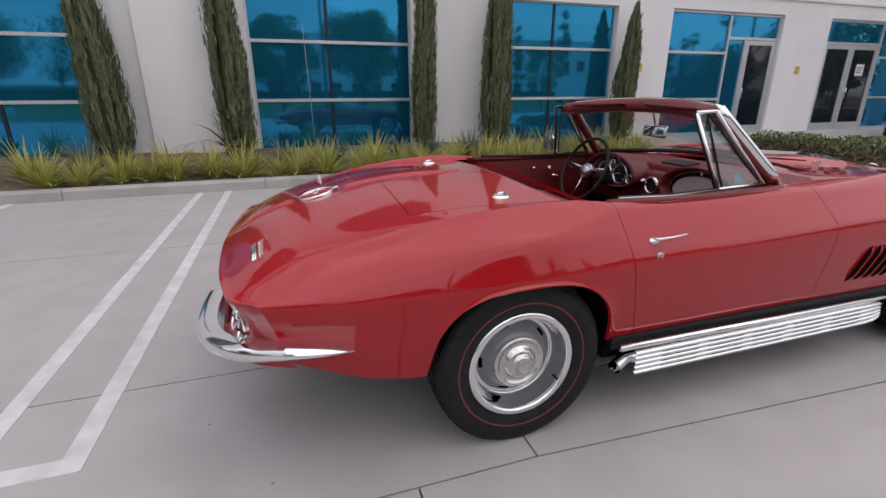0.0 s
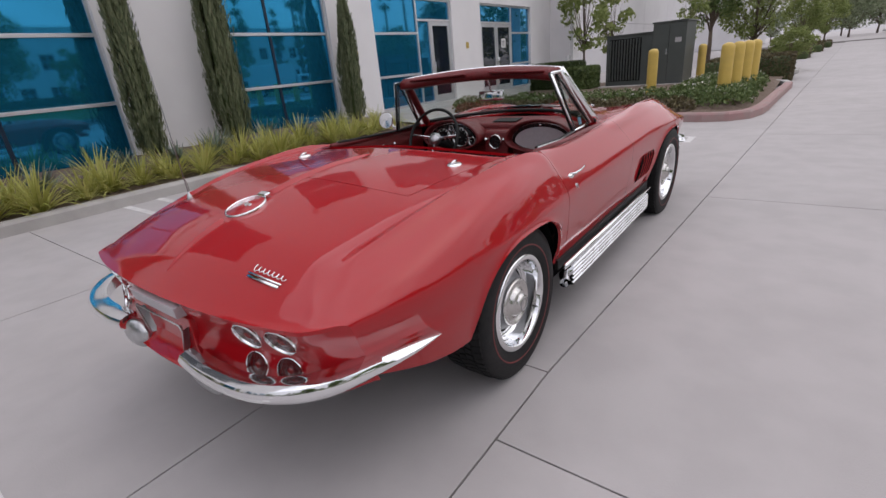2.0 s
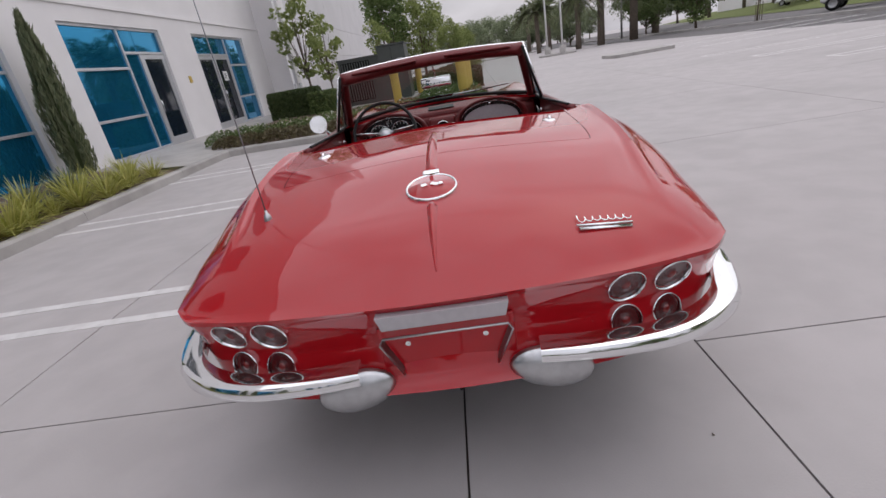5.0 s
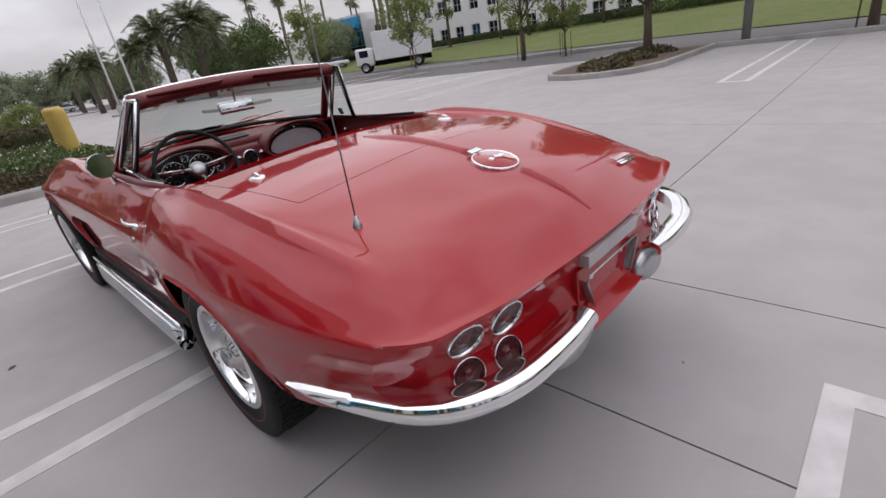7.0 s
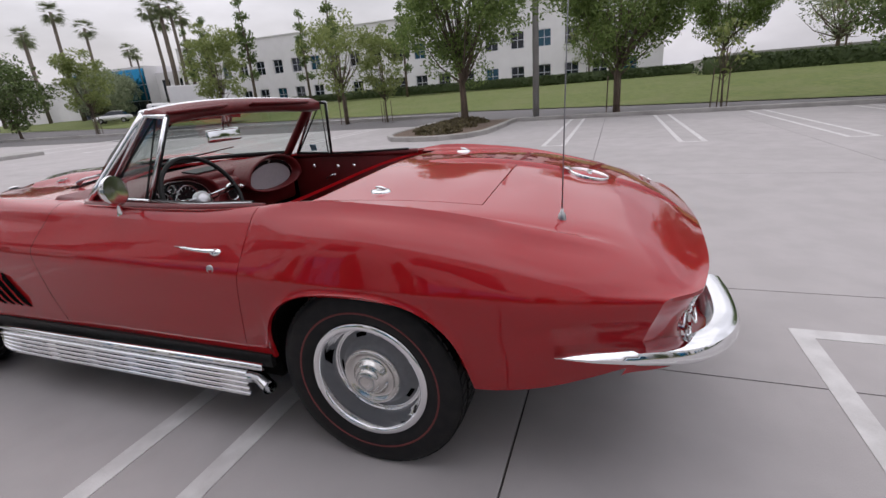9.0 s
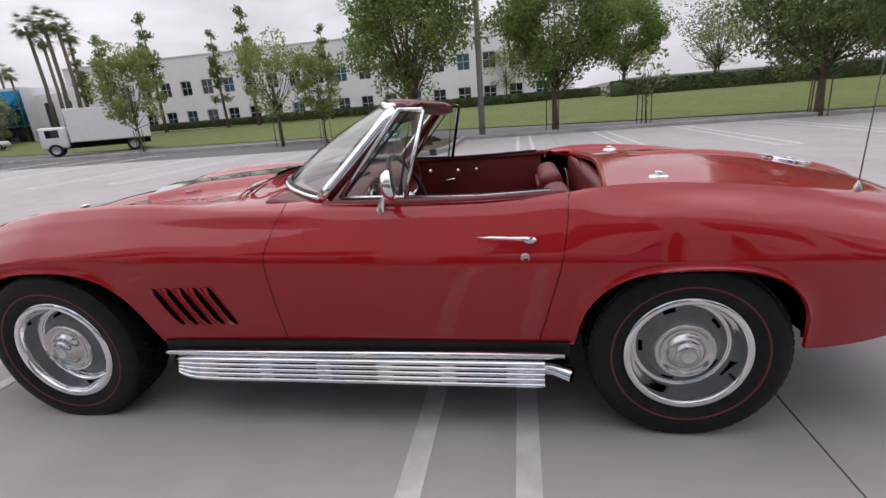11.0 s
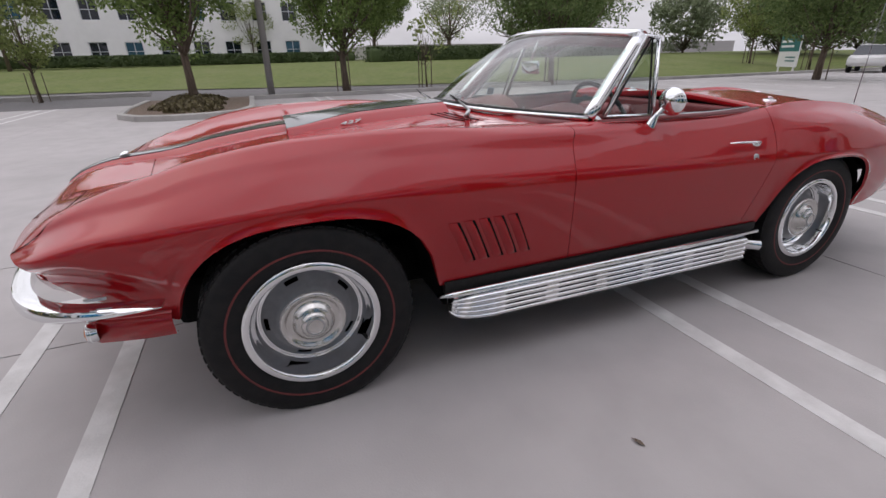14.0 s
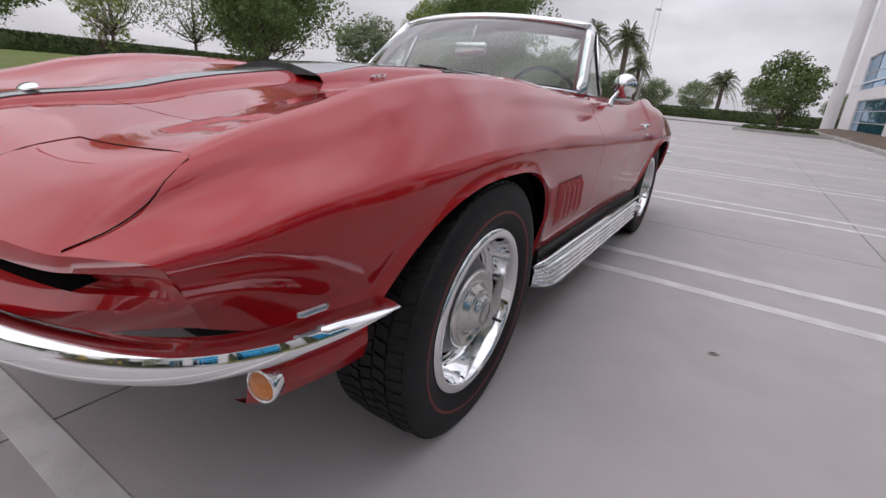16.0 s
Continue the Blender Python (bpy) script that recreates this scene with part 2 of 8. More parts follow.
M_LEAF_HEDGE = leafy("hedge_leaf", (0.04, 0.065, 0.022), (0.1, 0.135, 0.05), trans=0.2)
M_LEAF_COVER = leafy("ground_cover_leaf", (0.06, 0.1, 0.025), (0.17, 0.22, 0.08))
M_LEAF_BROWN = leafy("dry_ground_cover", (0.08, 0.06, 0.035), (0.15, 0.13, 0.06))
# pale grey-green; on the far trees distance haze is put into this colour
M_LEAF_HAZEGREY = leafy("haze_grey_tree_leaf", (0.17, 0.21, 0.12), (0.32, 0.36, 0.23), trans=0.35)
M_FLOWER = leafy("white_flower", (0.6, 0.58, 0.5), (0.75, 0.74, 0.68))


# ---- mesh tools ----
def empty(name, x=0.0, y=0.0, z=0.0, rz=0.0):
    """An empty at the base of a thing, to hold its parts."""
    ob = new(name)
    ob.empty_display_size = 0.1
    ob.matrix_basis = pose(x, y, z, 0, 0, rz)
    return ob


def finish(ob, mat, smooth=False):
    for m in mat if isinstance(mat, (list, tuple)) else (mat,):
        ob.data.materials.append(m)
    if smooth:
        for f in ob.data.polygons:
            f.use_smooth = True
    return ob


def part(name, bm, mat, parent=None, label="", smooth=False):
    """Links a bmesh as one mesh object under a thing or part."""
    me = bpy.data.meshes.new(name)
    bm.to_mesh(me)
    bm.free()
    ob = finish(new(name, me), mat, smooth)
    if parent:
        ob.parent = parent
    if label:
        tagged(ob, label)
    return ob


def raw(name, verts, faces, mat, parent=None, label="", smooth=False):
    """Links plain vertices and faces as one mesh object."""
    me = bpy.data.meshes.new(name)
    me.from_pydata([tuple(map(float, v)) for v in verts], [], [tuple(map(int, f)) for f in faces])
    me.update()
    ob = finish(new(name, me), mat, smooth)
    if parent:
        ob.parent = parent
    if label:
        tagged(ob, label)
    return ob


def box(x0, x1, y0, y1, z0, z1, bevel=0.0, bm=None, seg=2):
    """A box between the given limits, with rounded edges."""
    b = bmesh.new()
    bmesh.ops.create_cube(b, size=1, matrix=Matrix.Translation(((x0 + x1) / 2, (y0 + y1) / 2, (z0 + z1) / 2)) @ Matrix.Diagonal((x1 - x0, y1 - y0, z1 - z0, 1)))
    if bevel:
        bmesh.ops.bevel(b, geom=b.edges[:], offset=bevel, segments=seg, affect="EDGES", profile=0.5)
    return join(bm, b)


def join(bm, b):
    if bm is None:
        return b
    me = bpy.data.meshes.new("tmp")
    b.to_mesh(me)
    b.free()
    bm.from_mesh(me)
    bpy.data.meshes.remove(me)
    return bm


def moved(bm, m):
    bmesh.ops.transform(bm, matrix=m, verts=bm.verts)
    return bm


def lathe(profile, n=48, axis="z", m=None, closed=False):
    """A surface turned round an axis; profile rows are (radius, height)."""
    bm = bmesh.new()
    rings = []
    for r, h in profile:
        ring = []
        for i in range(n):
            a = 2 * math.pi * i / n
            c, s = r * math.cos(a), r * math.sin(a)
            ring.append(bm.verts.new({"z": (c, s, h), "x": (h, c, s), "y": (c, h, s)}[axis]))
        rings.append(ring)
    for a, b in zip(rings, rings[1:]):
        for i in range(n):
            j = (i + 1) % n
            bm.faces.new((a[i], a[j], b[j], b[i]))
    if closed:
        bm.faces.new(rings[0])
        bm.faces.new(rings[-1])
    bmesh.ops.recalc_face_normals(bm, faces=bm.faces)
    return moved(bm, m) if m else bm


def tube(points, radius, n=8, bm=None, caps=True, flat=1.0):
    """A round bar along a line of points; radius may be one number or one for each point."""
    bm = bm or bmesh.new()
    pts = [Vector(p) for p in points]
    rad = radius if isinstance(radius, (list, tuple)) else [radius] * len(pts)
    rings, side = [], None
    for i, p in enumerate(pts):
        way = (pts[min(i + 1, len(pts) - 1)] - pts[max(i - 1, 0)]).normalized()
        if side is None:
            side = way.orthogonal().normalized()
        side = (side - way * side.dot(way)).normalized()
        up = way.cross(side)
        rings.append([bm.verts.new(p + rad[i] * (math.cos(2 * math.pi * k / n) * side + flat * math.sin(2 * math.pi * k / n) * up)) for k in range(n)])
    for a, b in zip(rings, rings[1:]):
        for k in range(n):
            bm.faces.new((a[k], a[(k + 1) % n], b[(k + 1) % n], b[k]))
    if caps:
        bm.faces.new(rings[0][::-1])
        bm.faces.new(rings[-1])
    return bm


def sweep(points, section, frames, bm=None, caps=True):
    """A bar of a given section along points; frames gives for each point the section's two axes."""
    bm = bm or bmesh.new()
    rings = [[bm.verts.new(Vector(p) + a * Vector(u) + b * Vector(v)) for a, b in section] for p, (u, v) in zip(points, frames)]
    n = len(section)
    for r, q in zip(rings, rings[1:]):
        for k in range(n):
            bm.faces.new((r[k], r[(k + 1) % n], q[(k + 1) % n], q[k]))
    if caps:
        bm.faces.new(rings[0][::-1])
        bm.faces.new(rings[-1])
    bmesh.ops.recalc_face_normals(bm, faces=bm.faces)
    return bm


def prism(outline, z0, z1, bm=None):
    """An upright solid over a flat outline of (x, y)."""
    bm = bm or bmesh.new()
    low = [bm.verts.new((x, y, z0)) for x, y in outline]
    top = [bm.verts.new((x, y, z1)) for x, y in outline]
    n = len(outline)
    bm.faces.new(top)
    bm.faces.new(low[::-1])
    for i in range(n):
        bm.faces.new((low[i], low[(i + 1) % n], top[(i + 1) % n], top[i]))
    bmesh.ops.recalc_face_normals(bm, faces=bm.faces)
    return bm


def smooth_line(xs, ys):
    """A smooth curve through given points that does not overshoot."""
    xs, ys = np.array(xs, float), np.array(ys, float)
    h, d = np.diff(xs), np.diff(ys) / np.diff(xs)
    m = np.zeros(len(xs))
    m[0], m[-1] = d[0], d[-1]
    for i in range(1, len(xs) - 1):
        if d[i - 1] * d[i] > 0:
            w1, w2 = 2 * h[i] + h[i - 1], h[i] + 2 * h[i - 1]
            m[i] = (w1 + w2) / (w1 / d[i - 1] + w2 / d[i])

    def at(x):
        x = np.clip(np.asarray(x, float), xs[0], xs[-1])
        i = np.clip(np.searchsorted(xs, x) - 1, 0, len(h) - 1)
        t = (x - xs[i]) / h[i]
        return ((1 + 2 * t) * (1 - t) ** 2 * ys[i] + t * (1 - t) ** 2 * h[i] * m[i] + t * t * (3 - 2 * t) * ys[i + 1] + t * t * (t - 1) * h[i] * m[i + 1])

    return at


def bezier(points, n=16):
    """Points along a smooth line through the given ones."""
    pts = [np.array(p, float) for p in points]
    pts = [2 * pts[0] - pts[1]] + pts + [2 * pts[-1] - pts[-2]]
    out = []
    for a, b, c, d in zip(pts, pts[1:], pts[2:], pts[3:]):
        for t in np.linspace(0, 1, n, endpoint=False):
            out.append(0.5 * (2 * b + (c - a) * t + (2 * a - 5 * b + 4 * c - d) * t * t + (3 * b - a - 3 * c + d) * t ** 3))
    return out + [pts[-2]]


# ---- ground: the concrete lot, its joints and lines ----
ground = raw("ground", [(-400, -400, -0.035), (400, -400, -0.035), (400, 400, -0.035), (-400, 400, -0.035)], [(0, 1, 2, 3)], M_CONCRETE)
tagged(ground, "pale grey concrete ground of a wide parking lot", "ground", kind="structure")
lot = raw("joint_bed", [(-5.0, -40, -0.014), (14.55, -40, -0.014), (14.55, 70, -0.014), (-5.0, 70, -0.014)], [(0, 1, 2, 3)], M_JOINT)
tagged(lot, "dark dirt in the joints between concrete slabs", "ground", kind="structure")

PITCH = 3.44
JOINT = 0.008
KINK = -1.22


def cuts(first, pitch=PITCH):
    """Cross joints of one strip, a slab's length apart, from one of them."""
    n0 = int((-38 - first) / pitch)
    return [first + pitch * i for i in range(n0, n0 + int(106 / pitch))]


def slab(x0, x1, y0, y1, turn0=0, turn1=0):
    """One slab; either long edge may follow the fitted sideways drift of the joints."""
    g = JOINT / 2
    ys = [y0 + g] + ([KINK] if y0 + 0.05 < KINK < y1 - 0.05 else []) + [y1 - g]
    return [(x1 + turn1 * bend(y) - g, y) for y in ys] + [(x0 + turn0 * bend(y) + g, y) for y in ys[::-1]]


def bend(y):
    """Sideways drift of the drive's long joints ahead of the car, shaped to fit the camera's view."""
    return 0.053 * max(0.0, y - KINK)


STRIPS = ((-4.99, -2.32, -1.68, 0, 0), (-2.32, -0.022, -1.68, 0, 0), (-0.022, 0.925, -1.22, 0, 1), (0.925, 4.5, -1.675, 1, 1), (4.5, 8.6, -1.675, 1, 1), (8.6, 12.6, -1.675, 1, 1), (12.6, 14.55, -1.675, 1, 0))


def hairpin(y, x0, x1, gap, mat, label, width=0.085, closed=True):
    """A double stall line that closes in a flat end at x1."""
    bm = bmesh.new()
    z0, z1, h = -0.004, 0.003, gap / 2
    for s in (-1, 1):
        box(min(x0, x1), max(x0, x1), y + s * h - width / 2, y + s * h + width / 2, z0, z1, bm=bm)
    if closed:
        d = width if x1 > x0 else -width
        box(min(x1, x1 - d), max(x1, x1 - d), y - h + width / 2, y + h - width / 2, z0, z1 - 0.0002, bm=bm)
    return tagged(part("parking_line", bm, mat), label, "road marking", "stall lines", "structure")


for y in [-0.505 + 2.52 * i for i in range(-7, 1)] + [2.165, 4.68]:
    hairpin(y, -4.98, 0.475, 0.39 if y > -1 else 0.36, M_LINE, "white painted double stall line on concrete")
for i in range(-14, 9):
    y = -0.95 + 2.87 * i
    if 0.9 < y < 6.2:
        continue
    hairpin(y, 16.6, 8.75, 0.45, M_LINE, "white painted double stall line on concrete", 0.1)

# kerb before the planting bed, in cast lengths, then round the island before the entrances
def kerb_run(points, mat, width=0.17, z1=0.145):
    """A cast kerb along a line of points."""
    pts = [Vector((x, y, 0)) for x, y in points]
    h = [(-width / 2, -0.05), (-width / 2, z1 - 0.02), (-width / 2 + 0.02, z1), (width / 2 - 0.025, z1), (width / 2, z1 - 0.03), (width / 2 + 0.008, -0.05)]
    bm = sweep(pts, h, strip_axes(pts))
    return tagged(part("kerb", bm, mat), "weathered pale concrete kerb" if mat is M_KERB else "concrete kerb with faded red paint", "kerb", "kerb stones", "structure")


def strip_axes(pts):
    out = []
    for i in range(len(pts)):
        way = (pts[min(i + 1, len(pts) - 1)] - pts[max(i - 1, 0)]).normalized()
        out.append((Vector((way.y, -way.x, 0)), Vector((0, 0, 1))))
    return out


KERB_X = -5.03
for i in range(21):
    y0 = -44.0 + 2.45 * i
    kerb_run([(KERB_X, y0), (KERB_X, min(y0 + 2.442, 6.6))], M_KERB)
turn = [(KERB_X, 6.6), (-4.95, 6.85), (-4.7, 7.0), (-4.3, 7.02)]
kerb_run(turn, M_KERB)
kerb_run([(-4.3, 7.02), (-2.2, 6.78)], M_KERB)
kerb_run([(-2.19, 6.78), (-0.2, 6.55)], M_KERB)
kerb_run([(-0.19, 6.55), (0.3, 6.50), (0.65, 6.58), (0.9, 6.85), (1.02, 7.3), (1.08, 7.9)], M_KERBRED)
kerb_run([(1.08, 7.91), (1.17, 10.0), (1.30, 12.6)], M_KERBRED)
kerb_run([(1.30, 12.61), (1.2, 13.2), (0.8, 13.7), (0.0, 13.9), (-5.0, 14.0)], M_KERB)
bed = bmesh.new()
bmesh.ops.create_grid(bed, x_segments=10, y_segments=200, size=0.5, matrix=Matrix.Translation((-6.2, -20.0, 0.1)) @ Matrix.Diagonal((2.16, 51.0, 1, 1)))
for v in bed.verts:
    v.co.z += 0.03 * noise.noise(v.co * 1.7) + 0.125 * max(0, (-5.3 - v.co.x))
tagged(part("planting_bed", bed, M_SOIL, smooth=True), "brown mulch soil of the planting bed", "soil", kind="structure")
path = raw("entrance_path", [(-7.3, 5.5, 0.29), (-5.1, 5.5, 0.135), (-5.1, 6.9, 0.135), (-4.4, 7.1, 0.135), (-4.4, 17.0, 0.15), (-7.3, 17.0, 0.29)], [(0, 1, 2, 3, 4, 5)], M_KERB)
tagged(path, "pale concrete path rising to the entrances", "path", kind="structure")
isle = bmesh.new()
bmesh.ops.create_grid(isle, x_segments=28, y_segments=36, size=0.5, matrix=Matrix.Translation((-2.35, 10.75, 0.12)) @ Matrix.Diagonal((6.9, 8.2, 1, 1)))
for v in isle.verts:
    side, near = 1.0 + 0.05 * (v.co.y - 8.0), 6.62 - 0.11 * (v.co.x - 0.3)
    if v.co.x > 0.3:
        near += 0.9 * ((v.co.x - 0.3) / 0.8) ** 2
    v.co.x, v.co.y = min(v.co.x, side), max(v.co.y, near)
    v.co.z += 0.12 * min(1, max(0, min(v.co.y - near, side - v.co.x)) / 1.2) + 0.02 * noise.noise(v.co * 2)
tagged(part("island_soil", isle, M_SOIL, smooth=True), "brown soil of the planted island", "soil", kind="structure")

# far side of the lot: finger island, kerb, street, lawn
kerb_run([(16.85, -44), (16.85, 1.4)], M_KERB)
kerb_run([(16.85, 4.9), (16.85, 70)], M_KERB)
kerb_run([(16.77, 1.5), (14.0, 1.5), (12.2, 1.55), (11.3, 1.9), (10.85, 2.6), (10.8, 3.4), (11.1, 4.2), (11.9, 4.7), (13.5, 4.85), (16.77, 4.85)], M_KERB)
soil = prism([(16.8, 1.58), (14.0, 1.58), (12.2, 1.63), (11.35, 1.98), (10.95, 2.65), (10.9, 3.4), (11.2, 4.15), (11.95, 4.6), (13.5, 4.77), (16.8, 4.77)], -0.02, 0.12)
tagged(part("finger_island", soil, M_SOIL), "mulched tree island in the parking lot", "soil", kind="structure")
LAWN_EDGE = [(17.5, -70), (18.5, -30), (20.0, -14), (22.5, -6), (27.0, 6), (29.5, 23), (34, 43), (44, 80), (60, 140)]
street = raw("road", [(16.95, -90, -0.02), (16.95, 160, -0.02)] + [(x, y, -0.02) for x, y in LAWN_EDGE[::-1]], [tuple(range(2 + len(LAWN_EDGE)))], M_ASPHALT)
tagged(street, "worn grey asphalt street beside the lot", "road", kind="structure")
verts, faces = [], []
for x, y in LAWN_EDGE:
    verts += [(x, y, 0.02), (x + 5, y, 0.35), (x + 13, y, 0.95), (x + 26, y, 1.25), (x + 90, y, 1.3)]
for i in range(len(LAWN_EDGE) - 1):
    for k in range(4):
        faces.append((i * 5 + k, i * 5 + k + 1, i * 5 + k + 6, i * 5 + k + 5))
tagged(raw("lawn", verts, faces, M_LAWN, smooth=True), "mown green lawn sloping up behind the street", "lawn", kind="structure")


# ---- the white building with blue glass ----
WALL_X = -7.23


def wall_with_openings(name, x, thick, y0, y1, z1, holes, mat, label):
    """A wall in the plane x, thick behind it, with rectangular openings (y0, y1, z0, z1) cut through."""
    ys = sorted({y0, y1, *[h[0] for h in holes], *[h[1] for h in holes]})
    zs = sorted({-0.2, z1, *[h[2] for h in holes], *[h[3] for h in holes]})
    verts, faces, known = [], [], {}

    def v(a, b, c):
        k = (round(a, 4), round(b, 4), round(c, 4))
        if k not in known:
            known[k] = len(verts)
            verts.append(k)
        return known[k]

    def solid(i, j):
        if not (0 <= i < len(ys) - 1 and 0 <= j < len(zs) - 1):
            return False
        cy, cz = (ys[i] + ys[i + 1]) / 2, (zs[j] + zs[j + 1]) / 2
        return not any(h[0] < cy < h[1] and h[2] < cz < h[3] for h in holes)

    b = x - thick
    for i in range(len(ys) - 1):
        for j in range(len(zs) - 1):
            if not solid(i, j):
                continue
            p, q, r, s = ys[i], ys[i + 1], zs[j], zs[j + 1]
            faces.append((v(x, p, r), v(x, q, r), v(x, q, s), v(x, p, s)))
            faces.append((v(b, p, r), v(b, p, s), v(b, q, s), v(b, q, r)))
            if not solid(i - 1, j):
                faces.append((v(x, p, r), v(x, p, s), v(b, p, s), v(b, p, r)))
            if not solid(i + 1, j):
                faces.append((v(x, q, r), v(b, q, r), v(b, q, s), v(x, q, s)))
            if not solid(i, j - 1):
                faces.append((v(x, p, r), v(b, p, r), v(b, q, r), v(x, q, r)))
            if not solid(i, j + 1):
                faces.append((v(x, p, s), v(x, q, s), v(b, q, s), v(b, p, s)))
    ob = raw(name, verts, faces, mat)
    return tagged(ob, label, "wall", kind="structure")


FLOOR_Z = 0.27
BAYS = [(-13.6, -10.3), (-8.1, -4.7), (-2.47, 0.46), (2.42, 5.10)]
holes = [(a, b, 0.2, 3.08) for a, b in BAYS] + [(-41.5, -31.0, 0.1, 2.3), (-42.5, -32.0, 3.0, 5.2), (-27.5, -24.0, 0.2, 3.08), (-21.5, -18.5, 0.2, 3.08)]
DOORS = [(6.56, 9.98, FLOOR_Z, 3.10), (11.62, 15.28, FLOOR_Z, 3.09)]
WALL_TOP = 11.5
UPPER = [(a, b, 4.55, 7.2) for a, b in BAYS] + [(6.56, 9.98, 4.55, 7.2), (11.62, 15.28, 4.55, 7.2)]
wall_with_openings("wall_west", WALL_X, 0.35, -46.5, 17.1, WALL_TOP, holes + DOORS + UPPER, M_STUCCO, "white stucco office wall with tall window openings")
tagged(raw("wall_back", [(WALL_X - 14, -46.5, -0.2), (WALL_X - 14, 70, -0.2), (WALL_X - 14, 70, WALL_TOP), (WALL_X - 14, -46.5, WALL_TOP)], [(0, 1, 2, 3)], M_STUCCO), "plain back wall of the office", "wall", kind="structure")
tagged(raw("wall_south", [(WALL_X - 14, -46.5, -0.2), (WALL_X - 0.35, -46.5, -0.2), (WALL_X - 0.35, -46.5, WALL_TOP), (WALL_X - 14, -46.5, WALL_TOP)], [(0, 1, 2, 3)], M_STUCCO), "white south end wall of the office", "wall", kind="structure")
tagged(raw("wall_north", [(WALL_X - 2.2, 17.1, -0.2), (WALL_X - 0.35, 17.1, -0.2), (WALL_X - 0.35, 17.1, WALL_TOP), (WALL_X - 2.2, 17.1, WALL_TOP)], [(0, 1, 2, 3)], M_STUCCO), "white north end wall of the office", "wall", kind="structure")
tagged(raw("roof", [(WALL_X - 14, -46.5, WALL_TOP - 0.3), (WALL_X - 0.3, -46.5, WALL_TOP - 0.3), (WALL_X - 0.3, 17.05, WALL_TOP - 0.3), (WALL_X - 14, 17.05, WALL_TOP - 0.3)], [(0, 1, 2, 3)], M_STUCCO), "flat roof of the office", "roof", kind="structure")
# black floor and screen added in place of the rooms' shade
tagged(part("interior_floor", box(WALL_X - 13.9, WALL_X - 0.36, -46, 17.05, -0.1, 0.05), M_BLACK), "black floor sheet added for the shaded interior behind the glass", "floor", kind="structure")
tagged(part("interior_screen", box(WALL_X - 1.2, WALL_X - 1.1, -46, 17.05, 0.05, WALL_TOP - 0.4), M_BLACK), "black sheet added for the shaded interior behind the glass", "wall", kind="structure")
# reveal lines and pilasters
tagged(part("trim", box(WALL_X, WALL_X + 0.035, -46.4, 17.1, 3.42, 3.50, 0.01), M_STUCCO), "raised stucco band over the windows", "trim", kind="structure")
tagged(part("trim", box(WALL_X, WALL_X + 0.12, -4.15, -3.05, -0.1, WALL_TOP, 0.01), M_STUCCO), "shallow white pilaster", "trim", kind="structure")
tagged(part("trim", box(WALL_X, WALL_X + 0.12, 16.35, 17.1, -0.1, WALL_TOP, 0.01), M_STUCCO), "white corner pilaster", "trim", kind="structure")
tagged(part("column", lathe([(0.45, 0.0), (0.45, 12.5), (0.4, 12.6), (0.0005, 12.6)], 28, "z", pose(WALL_X + 0.6, -46.9, 0)), M_STUCCOGREY, smooth=True), "tall round grey corner column", "column", kind="structure")
# the lower grey hall beyond, in tilt-up panels
for i in range(6):
    y0 = 17.15 + 7.6 * i
    for k, (z0, z1) in enumerate(((-0.2, 3.0), (3.02, 5.2), (5.22, 11.0))):
        tagged(part("wall_hall", box(WALL_X - 2.5, WALL_X - 2.2, y0, y0 + 7.57, z0, z1, 0.012), M_STUCCOGREY), "pale grey tilt-up wall panel of the hall", "wall", "hall wall panels", "structure")


def window_bay(n, y0, y1, rows, cols, glass=None):
    """A tall glazed bay: panes of blue mirror glass between pale rails and dark uprights."""
    holder = tagged(empty("window_%d" % n, WALL_X - 0.12, (y0 + y1) / 2, 0.2), "tall blue mirror-glass window bay with silver rails", "window", kind="structure")
    w, foot = (y1 - y0) / 2, rows[0] - 0.23
    for r0, r1 in zip(rows, rows[1:]):
        for c0, c1 in zip(cols, cols[1:]):
            bm = box(-0.012, 0.0, c0 - (y0 + y1) / 2 + 0.012, c1 - (y0 + y1) / 2 - 0.012, r0 - 0.2 + 0.012, r1 - 0.2 - 0.012)
            part("pane", bm, glass or M_BLUEGLASS, holder)
    for z in rows:
        part("rail", box(-0.03, 0.035, -w, w, z - 0.2 - 0.028, z - 0.2 + 0.028, 0.004), M_ALU, holder)
    for c in cols[1:-1]:
        part("upright", box(-0.03, 0.02, c - (y0 + y1) / 2 - 0.028, c - (y0 + y1) / 2 + 0.028, foot, rows[-1] - 0.2, 0.003), M_BLUEMULLION, holder)
    for s in (-1, 1):
        part("jamb", box(-0.03, 0.03, s * (w - 0.02) - 0.02, s * (w - 0.02) + 0.02, foot, rows[-1] - 0.2, 0.003), M_ALU, holder)
    return holder


ROWS = [0.23, 1.19, 2.20, 3.08]
window_bay(1, -13.6, -10.3, ROWS, [-13.6, -12.0, -10.3])
window_bay(2, -8.1, -4.7, ROWS, [-8.1, -6.25, -4.7])
window_bay(3, -2.47, 0.46, ROWS, [-2.47, -1.10, 0.46])
window_bay(4, 2.42, 5.10, ROWS, [2.42, 3.58, 5.10])
window_bay(5, -27.5, -24.0, ROWS, [-27.5, -25.7, -24.0])
window_bay(6, -21.5, -18.5, ROWS, [-21.5, -20.0, -18.5])
window_bay(7, -41.5, -31.0, [0.2, 0.9, 1.6, 2.28], [-41.5, -38.9, -36.3, -33.7, -31.0])
window_bay(8, -42.5, -32.0, [3.02, 4.1, 5.18], [-42.5, -39.0, -35.5, -32.0])


